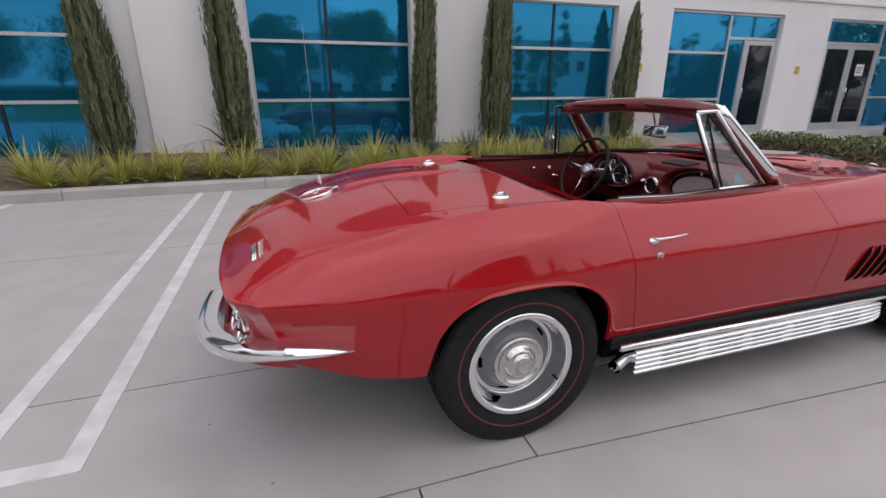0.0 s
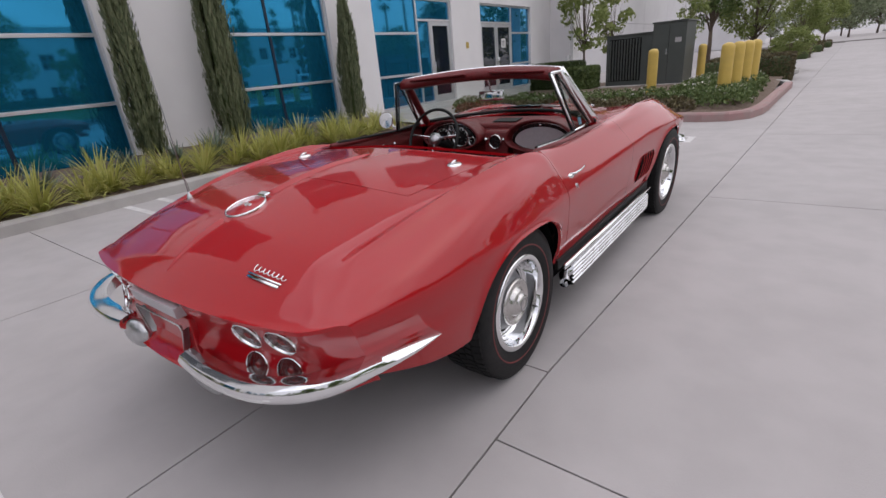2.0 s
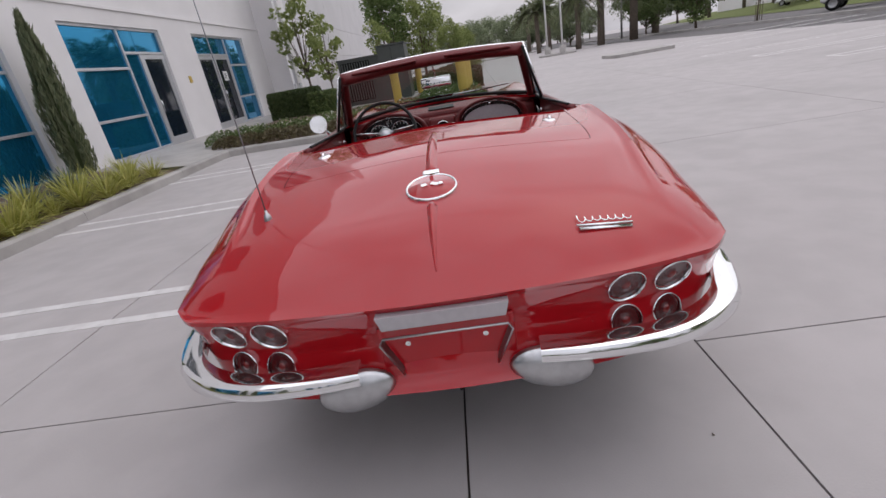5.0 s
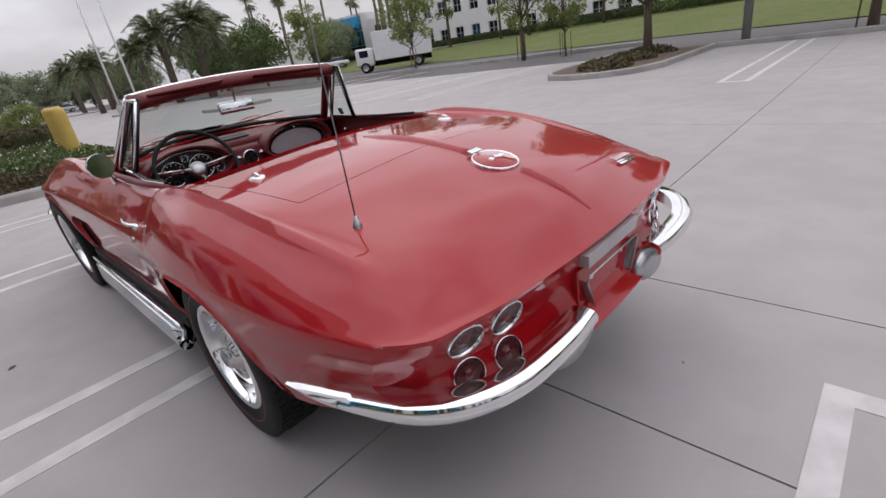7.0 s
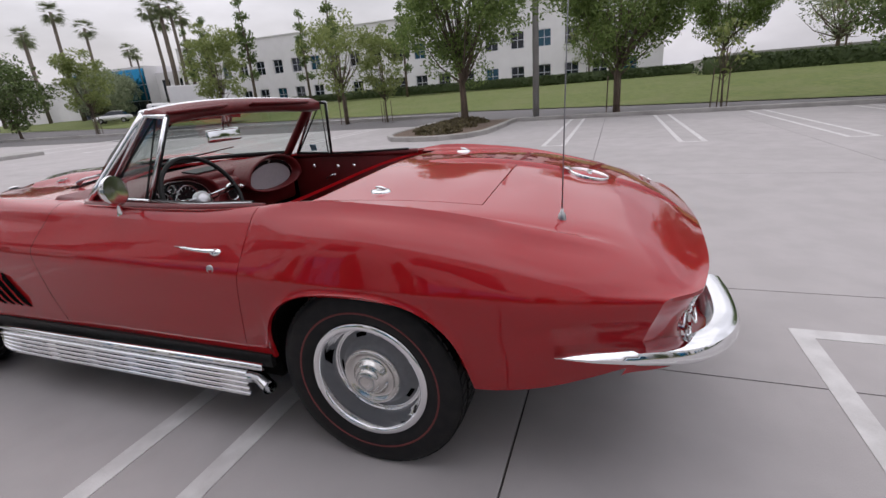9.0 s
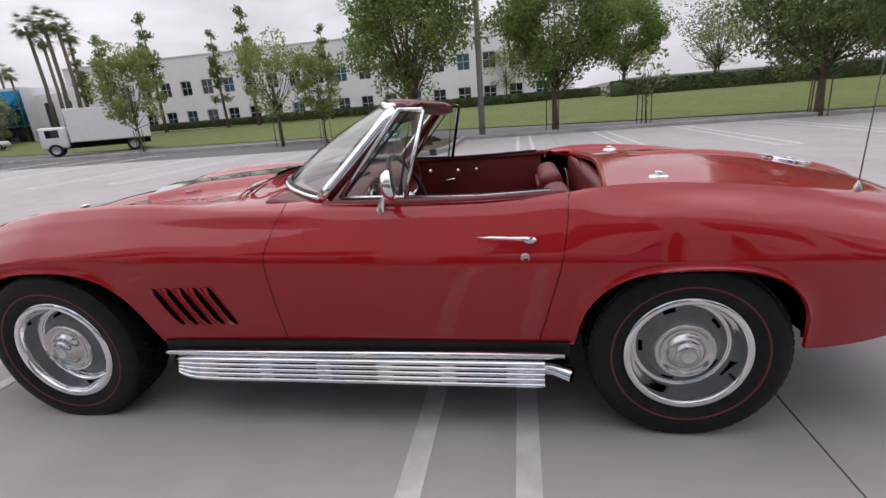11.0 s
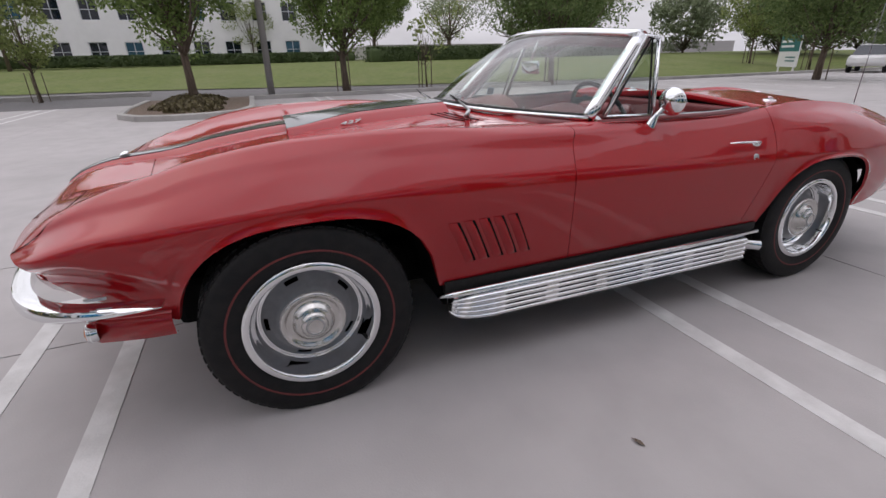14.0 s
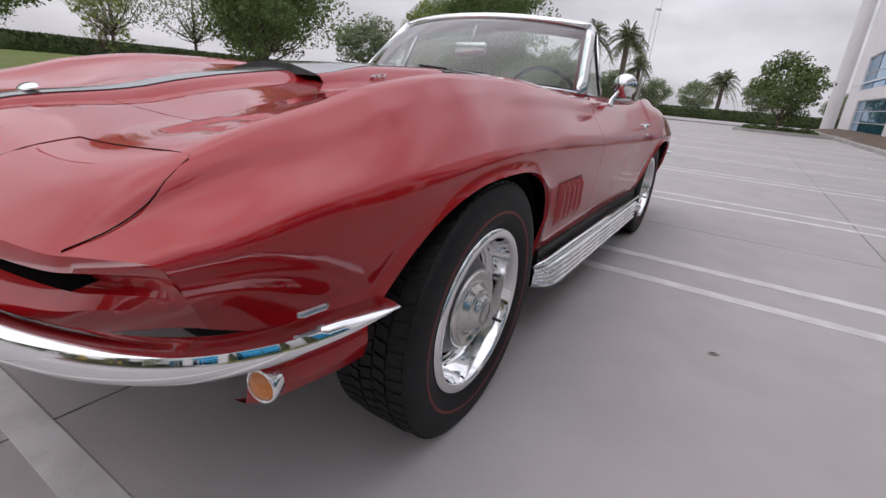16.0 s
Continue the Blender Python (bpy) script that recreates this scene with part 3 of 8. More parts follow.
for n, (a, b, z0, z1) in enumerate(UPPER):
    window_bay(20 + n, a, b, [z0 + 0.03, (z0 + z1) / 2, z1 - 0.03], [a, (a + b) / 2, b], M_DARKGLASS)


def glazing(n, panes, bars, label):
    """A storefront: panes (y0, y1, z0, z1, glass) and bars (y0, y1, z0, z1)."""
    holder = tagged(empty("window_%d" % n, WALL_X - 0.10, 0, 0), label, "window", kind="structure")
    for y0, y1, z0, z1, mat in panes:
        part("pane", box(-0.012, 0.0, y0 + 0.02, y1 - 0.02, z0 + 0.02, z1 - 0.02), mat, holder)
    for y0, y1, z0, z1 in bars:
        part("frame_bar", box(-0.04, 0.04, y0, y1, z0, z1, 0.004), M_ALU, holder)
    return holder


B, F = M_BLUEGLASS, FLOOR_Z
glazing(9, [(6.56, 8.36, F, 1.14, B), (6.56, 8.36, 1.14, 2.2, B), (6.56, 8.36, 2.2, 3.10, B), (8.36, 8.92, F, 2.54, B), (8.36, 9.98, 2.54, 3.10, B)],
        [(6.56, 6.62, F, 3.10), (8.33, 8.39, F, 3.10), (9.92, 9.98, F, 3.10), (6.62, 8.33, 1.11, 1.17), (6.62, 8.33, 2.17, 2.23), (8.39, 9.92, 2.51, 2.57), (6.62, 9.92, 3.04, 3.10), (8.89, 8.95, F, 2.51), (6.62, 8.33, F, F + 0.08), (8.39, 8.89, F, F + 0.08)],
        "blue glass storefront beside a glazed door")
glazing(10, [(13.80, 15.28, F, 1.15, B), (13.80, 15.28, 1.15, 2.2, B), (13.80, 15.28, 2.2, 3.09, B), (11.62, 13.80, 2.52, 3.09, B)],
        [(11.62, 11.68, F, 3.09), (13.77, 13.83, F, 3.09), (15.22, 15.28, F, 3.09), (13.83, 15.22, 1.12, 1.18), (13.83, 15.22, 2.17, 2.23), (11.68, 13.77, 2.49, 2.55), (11.68, 15.22, 3.03, 3.09), (13.83, 15.22, F, F + 0.08)],
        "blue glass storefront over double doors")


def glass_door(n, y0, y1, z1, handle_side):
    """A glazed door leaf in a pale metal frame with a bow handle."""
    leaf = tagged(empty("door_%d" % n, WALL_X - 0.09, (y0 + y1) / 2, F), "closed glazed door in a silver frame", "door", kind="structure")
    w, h = (y1 - y0) / 2 - 0.008, z1 - F - 0.01
    part("pane", box(-0.008, 0.004, -w + 0.08, w - 0.08, 0.2, h - 0.09), M_DARKGLASS, leaf)
    for a, b, c, d in ((-w, -w + 0.1, 0.01, h), (w - 0.1, w, 0.01, h), (-w + 0.1, w - 0.1, 0.01, 0.22), (-w + 0.1, w - 0.1, h - 0.1, h)):
        part("stile", box(-0.025, 0.028, a, b, c, d, 0.004), M_ALU, leaf)
    y = handle_side * (w - 0.05)
    part("handle", tube([(0.03, y, 0.85), (0.08, y, 0.87), (0.09, y, 1.0), (0.08, y, 1.13), (0.03, y, 1.15)], 0.011, 8), M_CHROME, leaf, "steel bow handle", True)
    return leaf


glass_door(1, 8.95, 9.92, 2.51, -1)
glass_door(2, 11.68, 12.725, 2.49, 1)
d3 = glass_door(3, 12.725, 13.77, 2.49, -1)
part("notice", box(0.0045, 0.006, -0.16, 0.16, 1.45, 1.75), M_WHITE, d3, "white notice with unreadable lines")
for k in range(3):
    part("notice_line", box(0.0065, 0.0075, -0.12, 0.10 - 0.03 * k, 1.65 - 0.06 * k, 1.67 - 0.06 * k), M_DIAL, d3)
for y in (5.8, 10.75):
    tagged(part("wall_sign", box(WALL_X, WALL_X + 0.02, y - 0.07, y + 0.07, 1.75, 1.93, 0.004), M_YELLOW), "small yellow sign plate on the wall", "sign")
for y, z in ((5.45, 1.0), (16.3, 1.1)):
    tagged(part("junction_box", box(WALL_X, WALL_X + 0.08, y - 0.06, y + 0.06, z, z + 0.16, 0.008), M_STUCCOGREY), "small grey electrical box on the wall", "electrical box")


# ---- the red convertible ----
# Long curves of the body, from tail to nose: half width and height as functions of y.
CREASE_X = smooth_line([-2.20, -2.05, -1.85, -1.5, -1.2, -0.9, -0.5, 0.0, 0.5, 0.9, 1.25, 1.55, 1.75, 1.86, 1.94], [0.755, 0.80, 0.838, 0.868, 0.874, 0.86, 0.844, 0.840, 0.845, 0.857, 0.866, 0.86, 0.842, 0.812, 0.715])
CREASE_Z = smooth_line([-2.20, -1.85, -1.2, -0.5, 0.0, 0.3, 0.5, 0.82, 1.1, 1.25, 1.4, 1.6, 1.72, 1.80, 1.86, 1.94], [0.648, 0.672, 0.685, 0.692, 0.708, 0.720, 0.729, 0.738, 0.738, 0.734, 0.724, 0.708, 0.684, 0.652, 0.620, 0.565])
CREST_X = smooth_line([-2.24, -2.0, -1.6, -1.2, -0.85, -0.4, 0.0, 0.5, 1.2, 1.6, 1.85, 1.98], [0.63, 0.650, 0.690, 0.712, 0.728, 0.720, 0.716, 0.70, 0.68, 0.665, 0.63, 0.57])
CREST_Z = smooth_line([-2.24, -2.15, -1.93, -1.6, -1.32, -1.1, -0.92, -0.85, -0.6, -0.3, 0.1, 0.5, 0.9, 1.2, 1.5, 1.68, 1.85, 1.98], [0.65, 0.70, 0.783, 0.85, 0.883, 0.896, 0.893, 0.884, 0.868, 0.866, 0.873, 0.888, 0.902, 0.895, 0.855, 0.795, 0.69, 0.568])
SHOULDER_X = smooth_line([-2.22, -1.9, -1.2, -0.85, -0.3, 0.3, 1.2, 1.6, 1.96], [0.70, 0.776, 0.822, 0.798, 0.774, 0.772, 0.780, 0.765, 0.645])
SHOULDER_Z = smooth_line([-2.22, -2.1, -1.9, -1.5, -1.2, -0.9, -0.8, -0.3, 0.3, 0.9, 1.2, 1.5, 1.75, 1.96], [0.649, 0.685, 0.73, 0.79, 0.815, 0.81, 0.795, 0.80, 0.81, 0.83, 0.828, 0.795, 0.715, 0.572])
INNER_X = smooth_line([-2.3, -1.8, -1.55, -1.25, -1.05, -0.6, 0.0, 0.3, 0.8, 1.4, 2.0], [0.40, 0.525, 0.575, 0.60, 0.615, 0.66, 0.64, 0.50, 0.44, 0.40, 0.36])
INNER_Z = smooth_line([-2.3, -2.18, -2.0, -1.7, -1.3, -1.05, -0.6, 0.0, 0.4, 0.8, 1.2, 1.5, 1.75, 1.9, 2.01], [0.648, 0.715, 0.79, 0.852, 0.882, 0.884, 0.874, 0.885, 0.893, 0.88, 0.855, 0.812, 0.735, 0.663, 0.577])
MID_Z = smooth_line([-2.33, -2.29, -2.2, -2.03, -1.73, -1.4, -1.14, 0.42, 0.8, 1.2, 1.5, 1.77, 1.92, 2.04], [0.648, 0.675, 0.735, 0.81, 0.885, 0.915, 0.918, 0.915, 0.895, 0.862, 0.82, 0.752, 0.683, 0.584])
SILL_X = smooth_line([-2.08, -1.7, -0.9, 0.0, 0.75, 1.3, 1.65, 1.85], [0.757, 0.80, 0.80, 0.795, 0.80, 0.80, 0.775, 0.66])
SILL_Z = smooth_line([-2.10, -1.97, -1.85, -1.6, -0.86, 0.74, 1.62, 1.69, 1.85], [0.446, 0.405, 0.375, 0.345, 0.353, 0.353, 0.40, 0.42, 0.44])
BELLY_X = smooth_line([-2.16, -1.85, -1.2, -0.5, 0.3, 1.2, 1.65, 1.90], [0.762, 0.828, 0.86, 0.828, 0.834, 0.858, 0.815, 0.70])
ARCHES = ((-1.245, 0.374, 0.662), (1.212, 0.420, 0.688))


def arch_z(y):
    """Height of the wheel opening's edge over y, or None away from the wheels."""
    for c, half, top in ARCHES:
        d = abs(y - c) / half
        if d < 1:
            return 0.30 + (top - 0.30) * (1 - d ** 2.6) ** (1 / 2.6)
    return None


# Rows across the body: y of the middle, inner edge, crest, shoulder, crease, belly and sill.
KEY_ROWS = [
    (-2.33, -2.308, -2.267, -2.236, -2.155, -2.12, -2.075),
    (-2.25, -2.23, -2.19, -2.155, -2.085, -2.06, -2.02),
    (-2.03, -2.01, -1.98, -1.96, -1.94, -1.92, -1.90),
    (-1.615, -1.605, -1.605, -1.61, -1.615, -1.62, -1.62),
    (-1.50, -1.49, -1.50, -1.52, -1.54, -1.55, -1.55),
    (-1.27, -1.26, -1.25, -1.247, -1.245, -1.245, -1.245),
    (-1.06, -1.005, -0.962, -0.948, -0.941, -0.94, -0.94),
    (-1.01, -0.955, -0.905, -0.885, -0.875, -0.871, -0.87),
    (-0.97, -0.91, -0.862, -0.85, -0.83, -0.79, -0.748),
    (-0.4, -0.40, -0.45, -0.45, -0.45, -0.43, -0.42),
    (0.43, 0.03, 0.03, 0.05, 0.06, 0.05, 0.05),
    (0.50, 0.27, 0.195, 0.22, 0.245, 0.24, 0.222),
    (0.80, 0.70, 0.74, 0.76, 0.77, 0.775, 0.782),
    (1.20, 1.20, 1.205, 1.205, 1.205, 1.205, 1.205),
    (1.56, 1.55, 1.54, 1.535, 1.53, 1.53, 1.53),
    (1.70, 1.68, 1.66, 1.645, 1.635, 1.63, 1.628),
    (1.88, 1.86, 1.82, 1.80, 1.78, 1.76, 1.73),
    (2.04, 2.02, 1.985, 1.962, 1.918, 1.88, 1.835),
]
STEPS = (4, 6, 6, 4, 10, 9, 5, 3, 6, 6, 5, 10, 12, 12, 5, 5, 6)
CURVES = ((lambda y: 0 * y, MID_Z), (INNER_X, INNER_Z), (CREST_X, CREST_Z), (SHOULDER_X, SHOULDER_Z), (CREASE_X, CREASE_Z))
ACROSS, DOWN = 7, 14


def ease(t):
    t = np.clip(t, 0.0, 1.0)
    return t * t * (3 - 2 * t)


def body_rows():
    """The row table, filled in between its key rows; also where each key row lies."""
    key = np.array(KEY_ROWS)
    t = np.arange(len(key), dtype=float)
    lines = [smooth_line(t, key[:, k]) for k in range(7)]
    us, marks = [], []
    for i, n in enumerate(STEPS):
        marks.append(len(us))
        us += list(i + np.arange(n) / n)
    marks.append(len(us))
    us.append(len(key) - 1.0)
    return np.stack([f(np.array(us)) for f in lines], 1), marks


def body_section(row):
    """Points of one half section, from the middle over the crest and crease to the sill."""
    p = [np.array((f(y), y, g(y)), float) for (f, g), y in zip(CURVES, row)]
    chain = [p[1] * (-1, 1, 1)] + p + [p[-1] + 0.9 * (p[-1] - p[-2])]
    out = []
    for a, b, c, d in zip(chain, chain[1:], chain[2:], chain[3:]):
        for s in np.linspace(0, 1, ACROSS, endpoint=False):
            out.append(0.5 * (2 * b + (c - a) * s + (2 * a - 5 * b + 4 * c - d) * s * s + (3 * b - a - 3 * c + d) * s ** 3))
    peak = np.clip(min((row[2] + 2.08) / 0.2, (-0.88 - row[2]) / 0.12), 0, 1) + np.clip(min((row[2] - 0.45) / 0.3, (1.86 - row[2]) / 0.2), 0, 1)
    for c in range(len(out)):
        d = c - 2 * ACROSS
        out[c][2] += peak * (0.020 * math.exp(-(d / 1.2) ** 2) - 0.009 * math.exp(-(d / 4.0) ** 2))
    top = p[-1]
    ys = row[6]
    low_z, az = SILL_Z(ys), arch_z(ys)
    if az is not None and az > low_z:
        low_z = az
    share = (top[2] - low_z) / (top[2] - SILL_Z(ys))
    for s in np.linspace(0, 1, DOWN + 1):
        q = s * share
        y = row[4] * (1 - q) ** 2 + 2 * row[5] * q * (1 - q) + row[6] * q * q
        if az is not None:
            y = row[4] * (1 - s) + ys * s
        x = CREASE_X(row[4]) * (1 - q) ** 2 + 2 * q * (1 - q) * BELLY_X(row[5]) + q * q * SILL_X(ys)
        flare = 0.012 * s ** 3 * min(1.0, max(0.0, (az - SILL_Z(ys)) / 0.10)) if az is not None and az > SILL_Z(ys) else 0.0
        if ys < 0:
            ends = 0.008 * ease((-1.62 - ys) / 0.35) * math.exp(-((top[2] * (1 - s) + low_z * s - 0.560) / 0.035) ** 2)
        else:
            lip = 0.12 + 0.40 * ease((1.835 - ys) / 0.25)
            ends = ease((ys - 1.54) / 0.2) * (0.008 * math.exp(-((s - lip + 0.2) / 0.11) ** 2) - 0.009 * math.exp(-((s - lip) / 0.06) ** 2) + 0.014 * math.exp(-((s - lip - 0.2) / 0.11) ** 2))
        out.append(np.array((x + flare - ends, y, top[2] * (1 - s) + low_z * s)))
    return out


def fuller_ends(P):
    """The tail drawn in a little and raised, the nose drawn out and raised."""
    y = P[..., 1].copy()
    tail, tail_up, nose, nose_up = ease((-1.45 - y) / 0.45), ease((-1.80 - y) / 0.42), ease((y - 1.55) / 0.45), ease((y - 1.60) / 0.38)
    P[..., 1] += 0.045 * tail + 0.062 * nose
    P[..., 2] += 0.024 * tail_up + 0.066 * nose_up
    P[..., 0] *= 1 + 0.03 * nose_up
    return P


def rounded(P, centre, reach, passes, share):
    """The sheet softened across a crease line, by a share for each row."""
    a, b = centre - reach, centre + reach + 1
    for _ in range(passes):
        soft = 0.25 * P[:, a - 1:b - 1] + 0.5 * P[:, a:b] + 0.25 * P[:, a + 1:b + 1]
        P[:, a:b] += share[:, None, None] * (soft - P[:, a:b])


ROWS_Y, MARK = body_rows()
GRID = np.array([body_section(r) for r in ROWS_Y])
rounded(GRID, 4 * ACROSS, 2, 2, np.ones(len(GRID)))
rounded(GRID, 4 * ACROSS, 3, 3, ease((ROWS_Y[:, 4] - 1.1) / 0.4))
GRID = fuller_ends(GRID)
MID_LINE = smooth_line(GRID[:, 0, 1], GRID[:, 0, 2])
NCOL = GRID.shape[1]
C_IN, C_CREST, C_CREASE = ACROSS, 2 * ACROSS, 4 * ACROSS

car = tagged(empty("sports_car"), "glossy red classic open two-seat sports car with chrome bumpers, top down", "car")


def panel(name, r0, r1, c0, c1, mat=None, parent=None, label="", both=True, skip=None, gap=0.0022, thick=0.012):
    """A sheet of the body between two rows and two columns, both sides of the car, with turned-in edges."""
    verts, faces = [], []
    sides = (1, -1) if both is True else (both,)
    whole = both is True and c0 == 0
    cols = list(range(c0, c1 + 1))
    if whole:
        cols = [-c for c in range(c1, 0, -1)] + cols
        sides = (1,)
    for side in sides:
        P = np.array([[GRID[r, abs(c)] * ((-1 if c < 0 else 1) * side, 1, 1) for c in cols] for r in range(r0, r1 + 1)])
        du, dv = np.gradient(P, axis=0), np.gradient(P, axis=1)
        nrm = np.cross(dv, du)
        nrm /= np.maximum(np.linalg.norm(nrm, axis=2, keepdims=True), 1e-9)
        nrm *= np.sign((nrm * (P - (0, 0, 0.3)) * (1, 0.05, 1)).sum(2, keepdims=True).mean()) or 1
        for axis, sl in ((0, 0), (0, -1), (1, 0), (1, -1)):
            near = np.take(P, [1 if sl == 0 else -2], axis=axis) - np.take(P, [sl], axis=axis)
            away = gap * near / np.maximum(np.linalg.norm(near, axis=2, keepdims=True), 1e-6)
            if axis == 0:
                P[[sl]] += away
            else:
                P[:, [sl]] += away
        base = len(verts)
        nr, nc = P.shape[:2]
        verts += list(P.reshape(-1, 3))
        for i in range(nr - 1):
            for j in range(nc - 1):
                if skip and skip(i + r0, abs(cols[j] if cols[j] >= 0 else cols[j + 1])):
                    continue
                f = (base + i * nc + j, base + i * nc + j + 1, base + (i + 1) * nc + j + 1, base + (i + 1) * nc + j)
                faces.append(f if side > 0 else f[::-1])
        rim = [(0, j) for j in range(nc)] + [(i, nc - 1) for i in range(1, nr)] + [(nr - 1, j) for j in range(nc - 2, -1, -1)] + [(i, 0) for i in range(nr - 2, 0, -1)]
        inner = len(verts)
        verts += [P[i, j] - thick * nrm[i, j] for i, j in rim]
        for k in range(len(rim)):
            m = (k + 1) % len(rim)
            a, b = base + rim[k][0] * nc + rim[k][1], base + rim[m][0] * nc + rim[m][1]
            faces.append((a, b, inner + m, inner + k))
    ob = raw(name, verts, faces, mat or M_PAINT, parent or car, label, True)
    ob.data.set_sharp_from_angle(angle=radians(58))
    return ob


R_TAIL, R_DECKBACK, R_DECKFRONT, R_DOORBACK, R_COWL, R_DOORFRONT, R_HOODFRONT, R_NOSE = 0, MARK[3], MARK[6], MARK[8], MARK[10], MARK[11], MARK[15], MARK[17]
# Outer skin. The tail and its fenders are one piece, with a lid in it; doors, hood and front pieces have their seams.
def in_lid(r, c):
    return r >= R_DECKBACK and c < C_IN


panel("tail_shell", R_TAIL, R_DOORBACK, 0, NCOL - 1, skip=in_lid, gap=0.0)
panel("top_cover_lid", R_DECKBACK, R_DECKFRONT, 0, C_IN, gap=0.003, thick=0.02)
for side in (1, -1):
    panel("door", R_DOORBACK, R_DOORFRONT, C_IN + 2, NCOL - 1, both=side, gap=0.003, label="red car door with a chrome push handle")


def in_hood(r, c):
    return (R_DOORFRONT <= r < R_HOODFRONT and c < C_IN) or (r < R_DOORFRONT and c >= C_IN + 2)


panel("front_shell", R_COWL, R_NOSE, 0, NCOL - 1, skip=in_hood, gap=0.0)
panel("hood", R_DOORFRONT, R_HOODFRONT, 0, C_IN, gap=0.003, thick=0.02)


# black liner added under the skin, so that seams and slots look into shade
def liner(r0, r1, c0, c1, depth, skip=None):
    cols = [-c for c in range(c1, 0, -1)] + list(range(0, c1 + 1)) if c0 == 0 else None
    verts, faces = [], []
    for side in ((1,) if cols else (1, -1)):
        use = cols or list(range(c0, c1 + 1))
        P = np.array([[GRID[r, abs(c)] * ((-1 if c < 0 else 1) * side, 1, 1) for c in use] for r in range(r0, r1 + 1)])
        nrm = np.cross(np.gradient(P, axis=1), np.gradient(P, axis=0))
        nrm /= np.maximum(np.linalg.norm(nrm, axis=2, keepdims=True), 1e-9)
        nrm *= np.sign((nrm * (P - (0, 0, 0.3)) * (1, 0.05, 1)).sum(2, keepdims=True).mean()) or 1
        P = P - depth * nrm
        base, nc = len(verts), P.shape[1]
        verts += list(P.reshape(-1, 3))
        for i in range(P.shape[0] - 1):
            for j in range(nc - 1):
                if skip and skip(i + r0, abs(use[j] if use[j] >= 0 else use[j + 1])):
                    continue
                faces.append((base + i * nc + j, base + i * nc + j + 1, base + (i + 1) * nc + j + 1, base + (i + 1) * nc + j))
    return raw("inner_liner", verts, faces, M_BLACK, car, "black sheet added under the body skin to darken seams and slots", True)


def cockpit_open(r, c):
    return R_DECKFRONT - 1 <= r < R_COWL and c < C_CREST + 3


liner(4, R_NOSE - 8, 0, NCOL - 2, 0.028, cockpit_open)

# tail panel below the lip
verts, faces = [], []
levels = [0.0, 0.02] + [0.05 + 0.95 * k / 16 for k in range(17)] + [1.12]
push = [float(v) for v in smooth_line([0.0, 0.06, 0.28, 0.46, 0.56, 0.75, 0.92, 1.0, 1.12], [0.0, 0.008, 0.019, 0.027, 0.027, 0.012, -0.006, -0.016, -0.05])(np.array(levels))]
cols = [-c for c in range(C_CREASE, 0, -1)] + list(range(0, C_CREASE + 1))
edge = GRID[0, C_CREASE:]
for k, (s, p) in enumerate(zip(levels, push)):
    at = s * (len(edge) - 1)
    i = min(int(at), len(edge) - 2)
    d = edge[i] + (at - i) * (edge[i + 1] - edge[i]) - edge[0]
    for c in cols:
        top = GRID[0, abs(c)] * (-1 if c < 0 else 1, 1, 1)
        f = abs(top[0]) / edge[0][0]
        mask = 1 - f ** 8
        verts.append((top[0] + (-1 if c < 0 else 1) * d[0] * f ** 3, top[1] + d[1] * (0.25 + 0.75 * f ** 3) + p * mask, top[2] + d[2]))
n = len(cols)
for k in range(len(levels) - 1):
    for j in range(n - 1):
        faces.append((k * n + j, k * n + j + 1, (k + 1) * n + j + 1, (k + 1) * n + j))
tail = raw("tail_panel", verts, faces, M_PAINT, car, "", True)
tail.data.set_sharp_from_angle(angle=radians(30))

# nose underside with the grille slot
verts, faces = [], []
drop = [(0.0, 0.0), (0.005, -0.010), (0.002, -0.034), (-0.012, -0.042), (-0.085, -0.046), (-0.09, -0.078), (-0.035, -0.088), (0.012, -0.112), (0.022, -0.128), (0.010, -0.165), (-0.03, -0.185), (-0.18, -0.20)]
edge = GRID[-1, C_CREASE:]
for k, (dy, dz) in enumerate(drop):
    s = min(1.0, -dz / 0.17)
    at = s * (len(edge) - 1)
    i = min(int(at), len(edge) - 2)
    d = edge[i] + (at - i) * (edge[i + 1] - edge[i]) - edge[0]
    for c in cols:
        top = GRID[-1, abs(c)] * (-1 if c < 0 else 1, 1, 1)
        f = abs(top[0]) / edge[0][0]
        w = f ** 5
        verts.append((top[0] * (1 - 0.02 * k * (1 - w) * f) + (-1 if c < 0 else 1) * d[0] * w, top[1] + dy * (1 - w) + d[1] * w, top[2] + dz * (1 - w) + d[2] * w))
for k in range(len(drop) - 1):
    for j in range(n - 1):
        x = abs(verts[k * n + j][0])
        if k in (4, 5) and x < 0.57:
            continue
        faces.append((k * n + j, k * n + j + 1, (k + 1) * n + j + 1, (k + 1) * n + j))
nose = raw("nose_valance", verts, faces, M_PAINT, car, "", True)
nose.data.set_sharp_from_angle(angle=radians(30))
# slot walls and shelf coloured black in place of the opening's shade
cav = [(np.array(verts[k * n + j]) + (0, -0.02 if k < 6 else 0.0, 0.0 if k < 5 else -0.004)) for k in (4, 5, 6) for j in range(n)]
raw("grille_cavity", cav, [(a * n + j, a * n + j + 1, a * n + n + j + 1, a * n + n + j) for a in (0, 1) for j in range(n - 1) if abs(cav[j][0]) < 0.58], M_BLACK, car, "grille opening under the nose lip, blackened for its shade")
# black box fills the shaded depth behind the slot
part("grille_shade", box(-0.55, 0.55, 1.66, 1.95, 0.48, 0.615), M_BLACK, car)
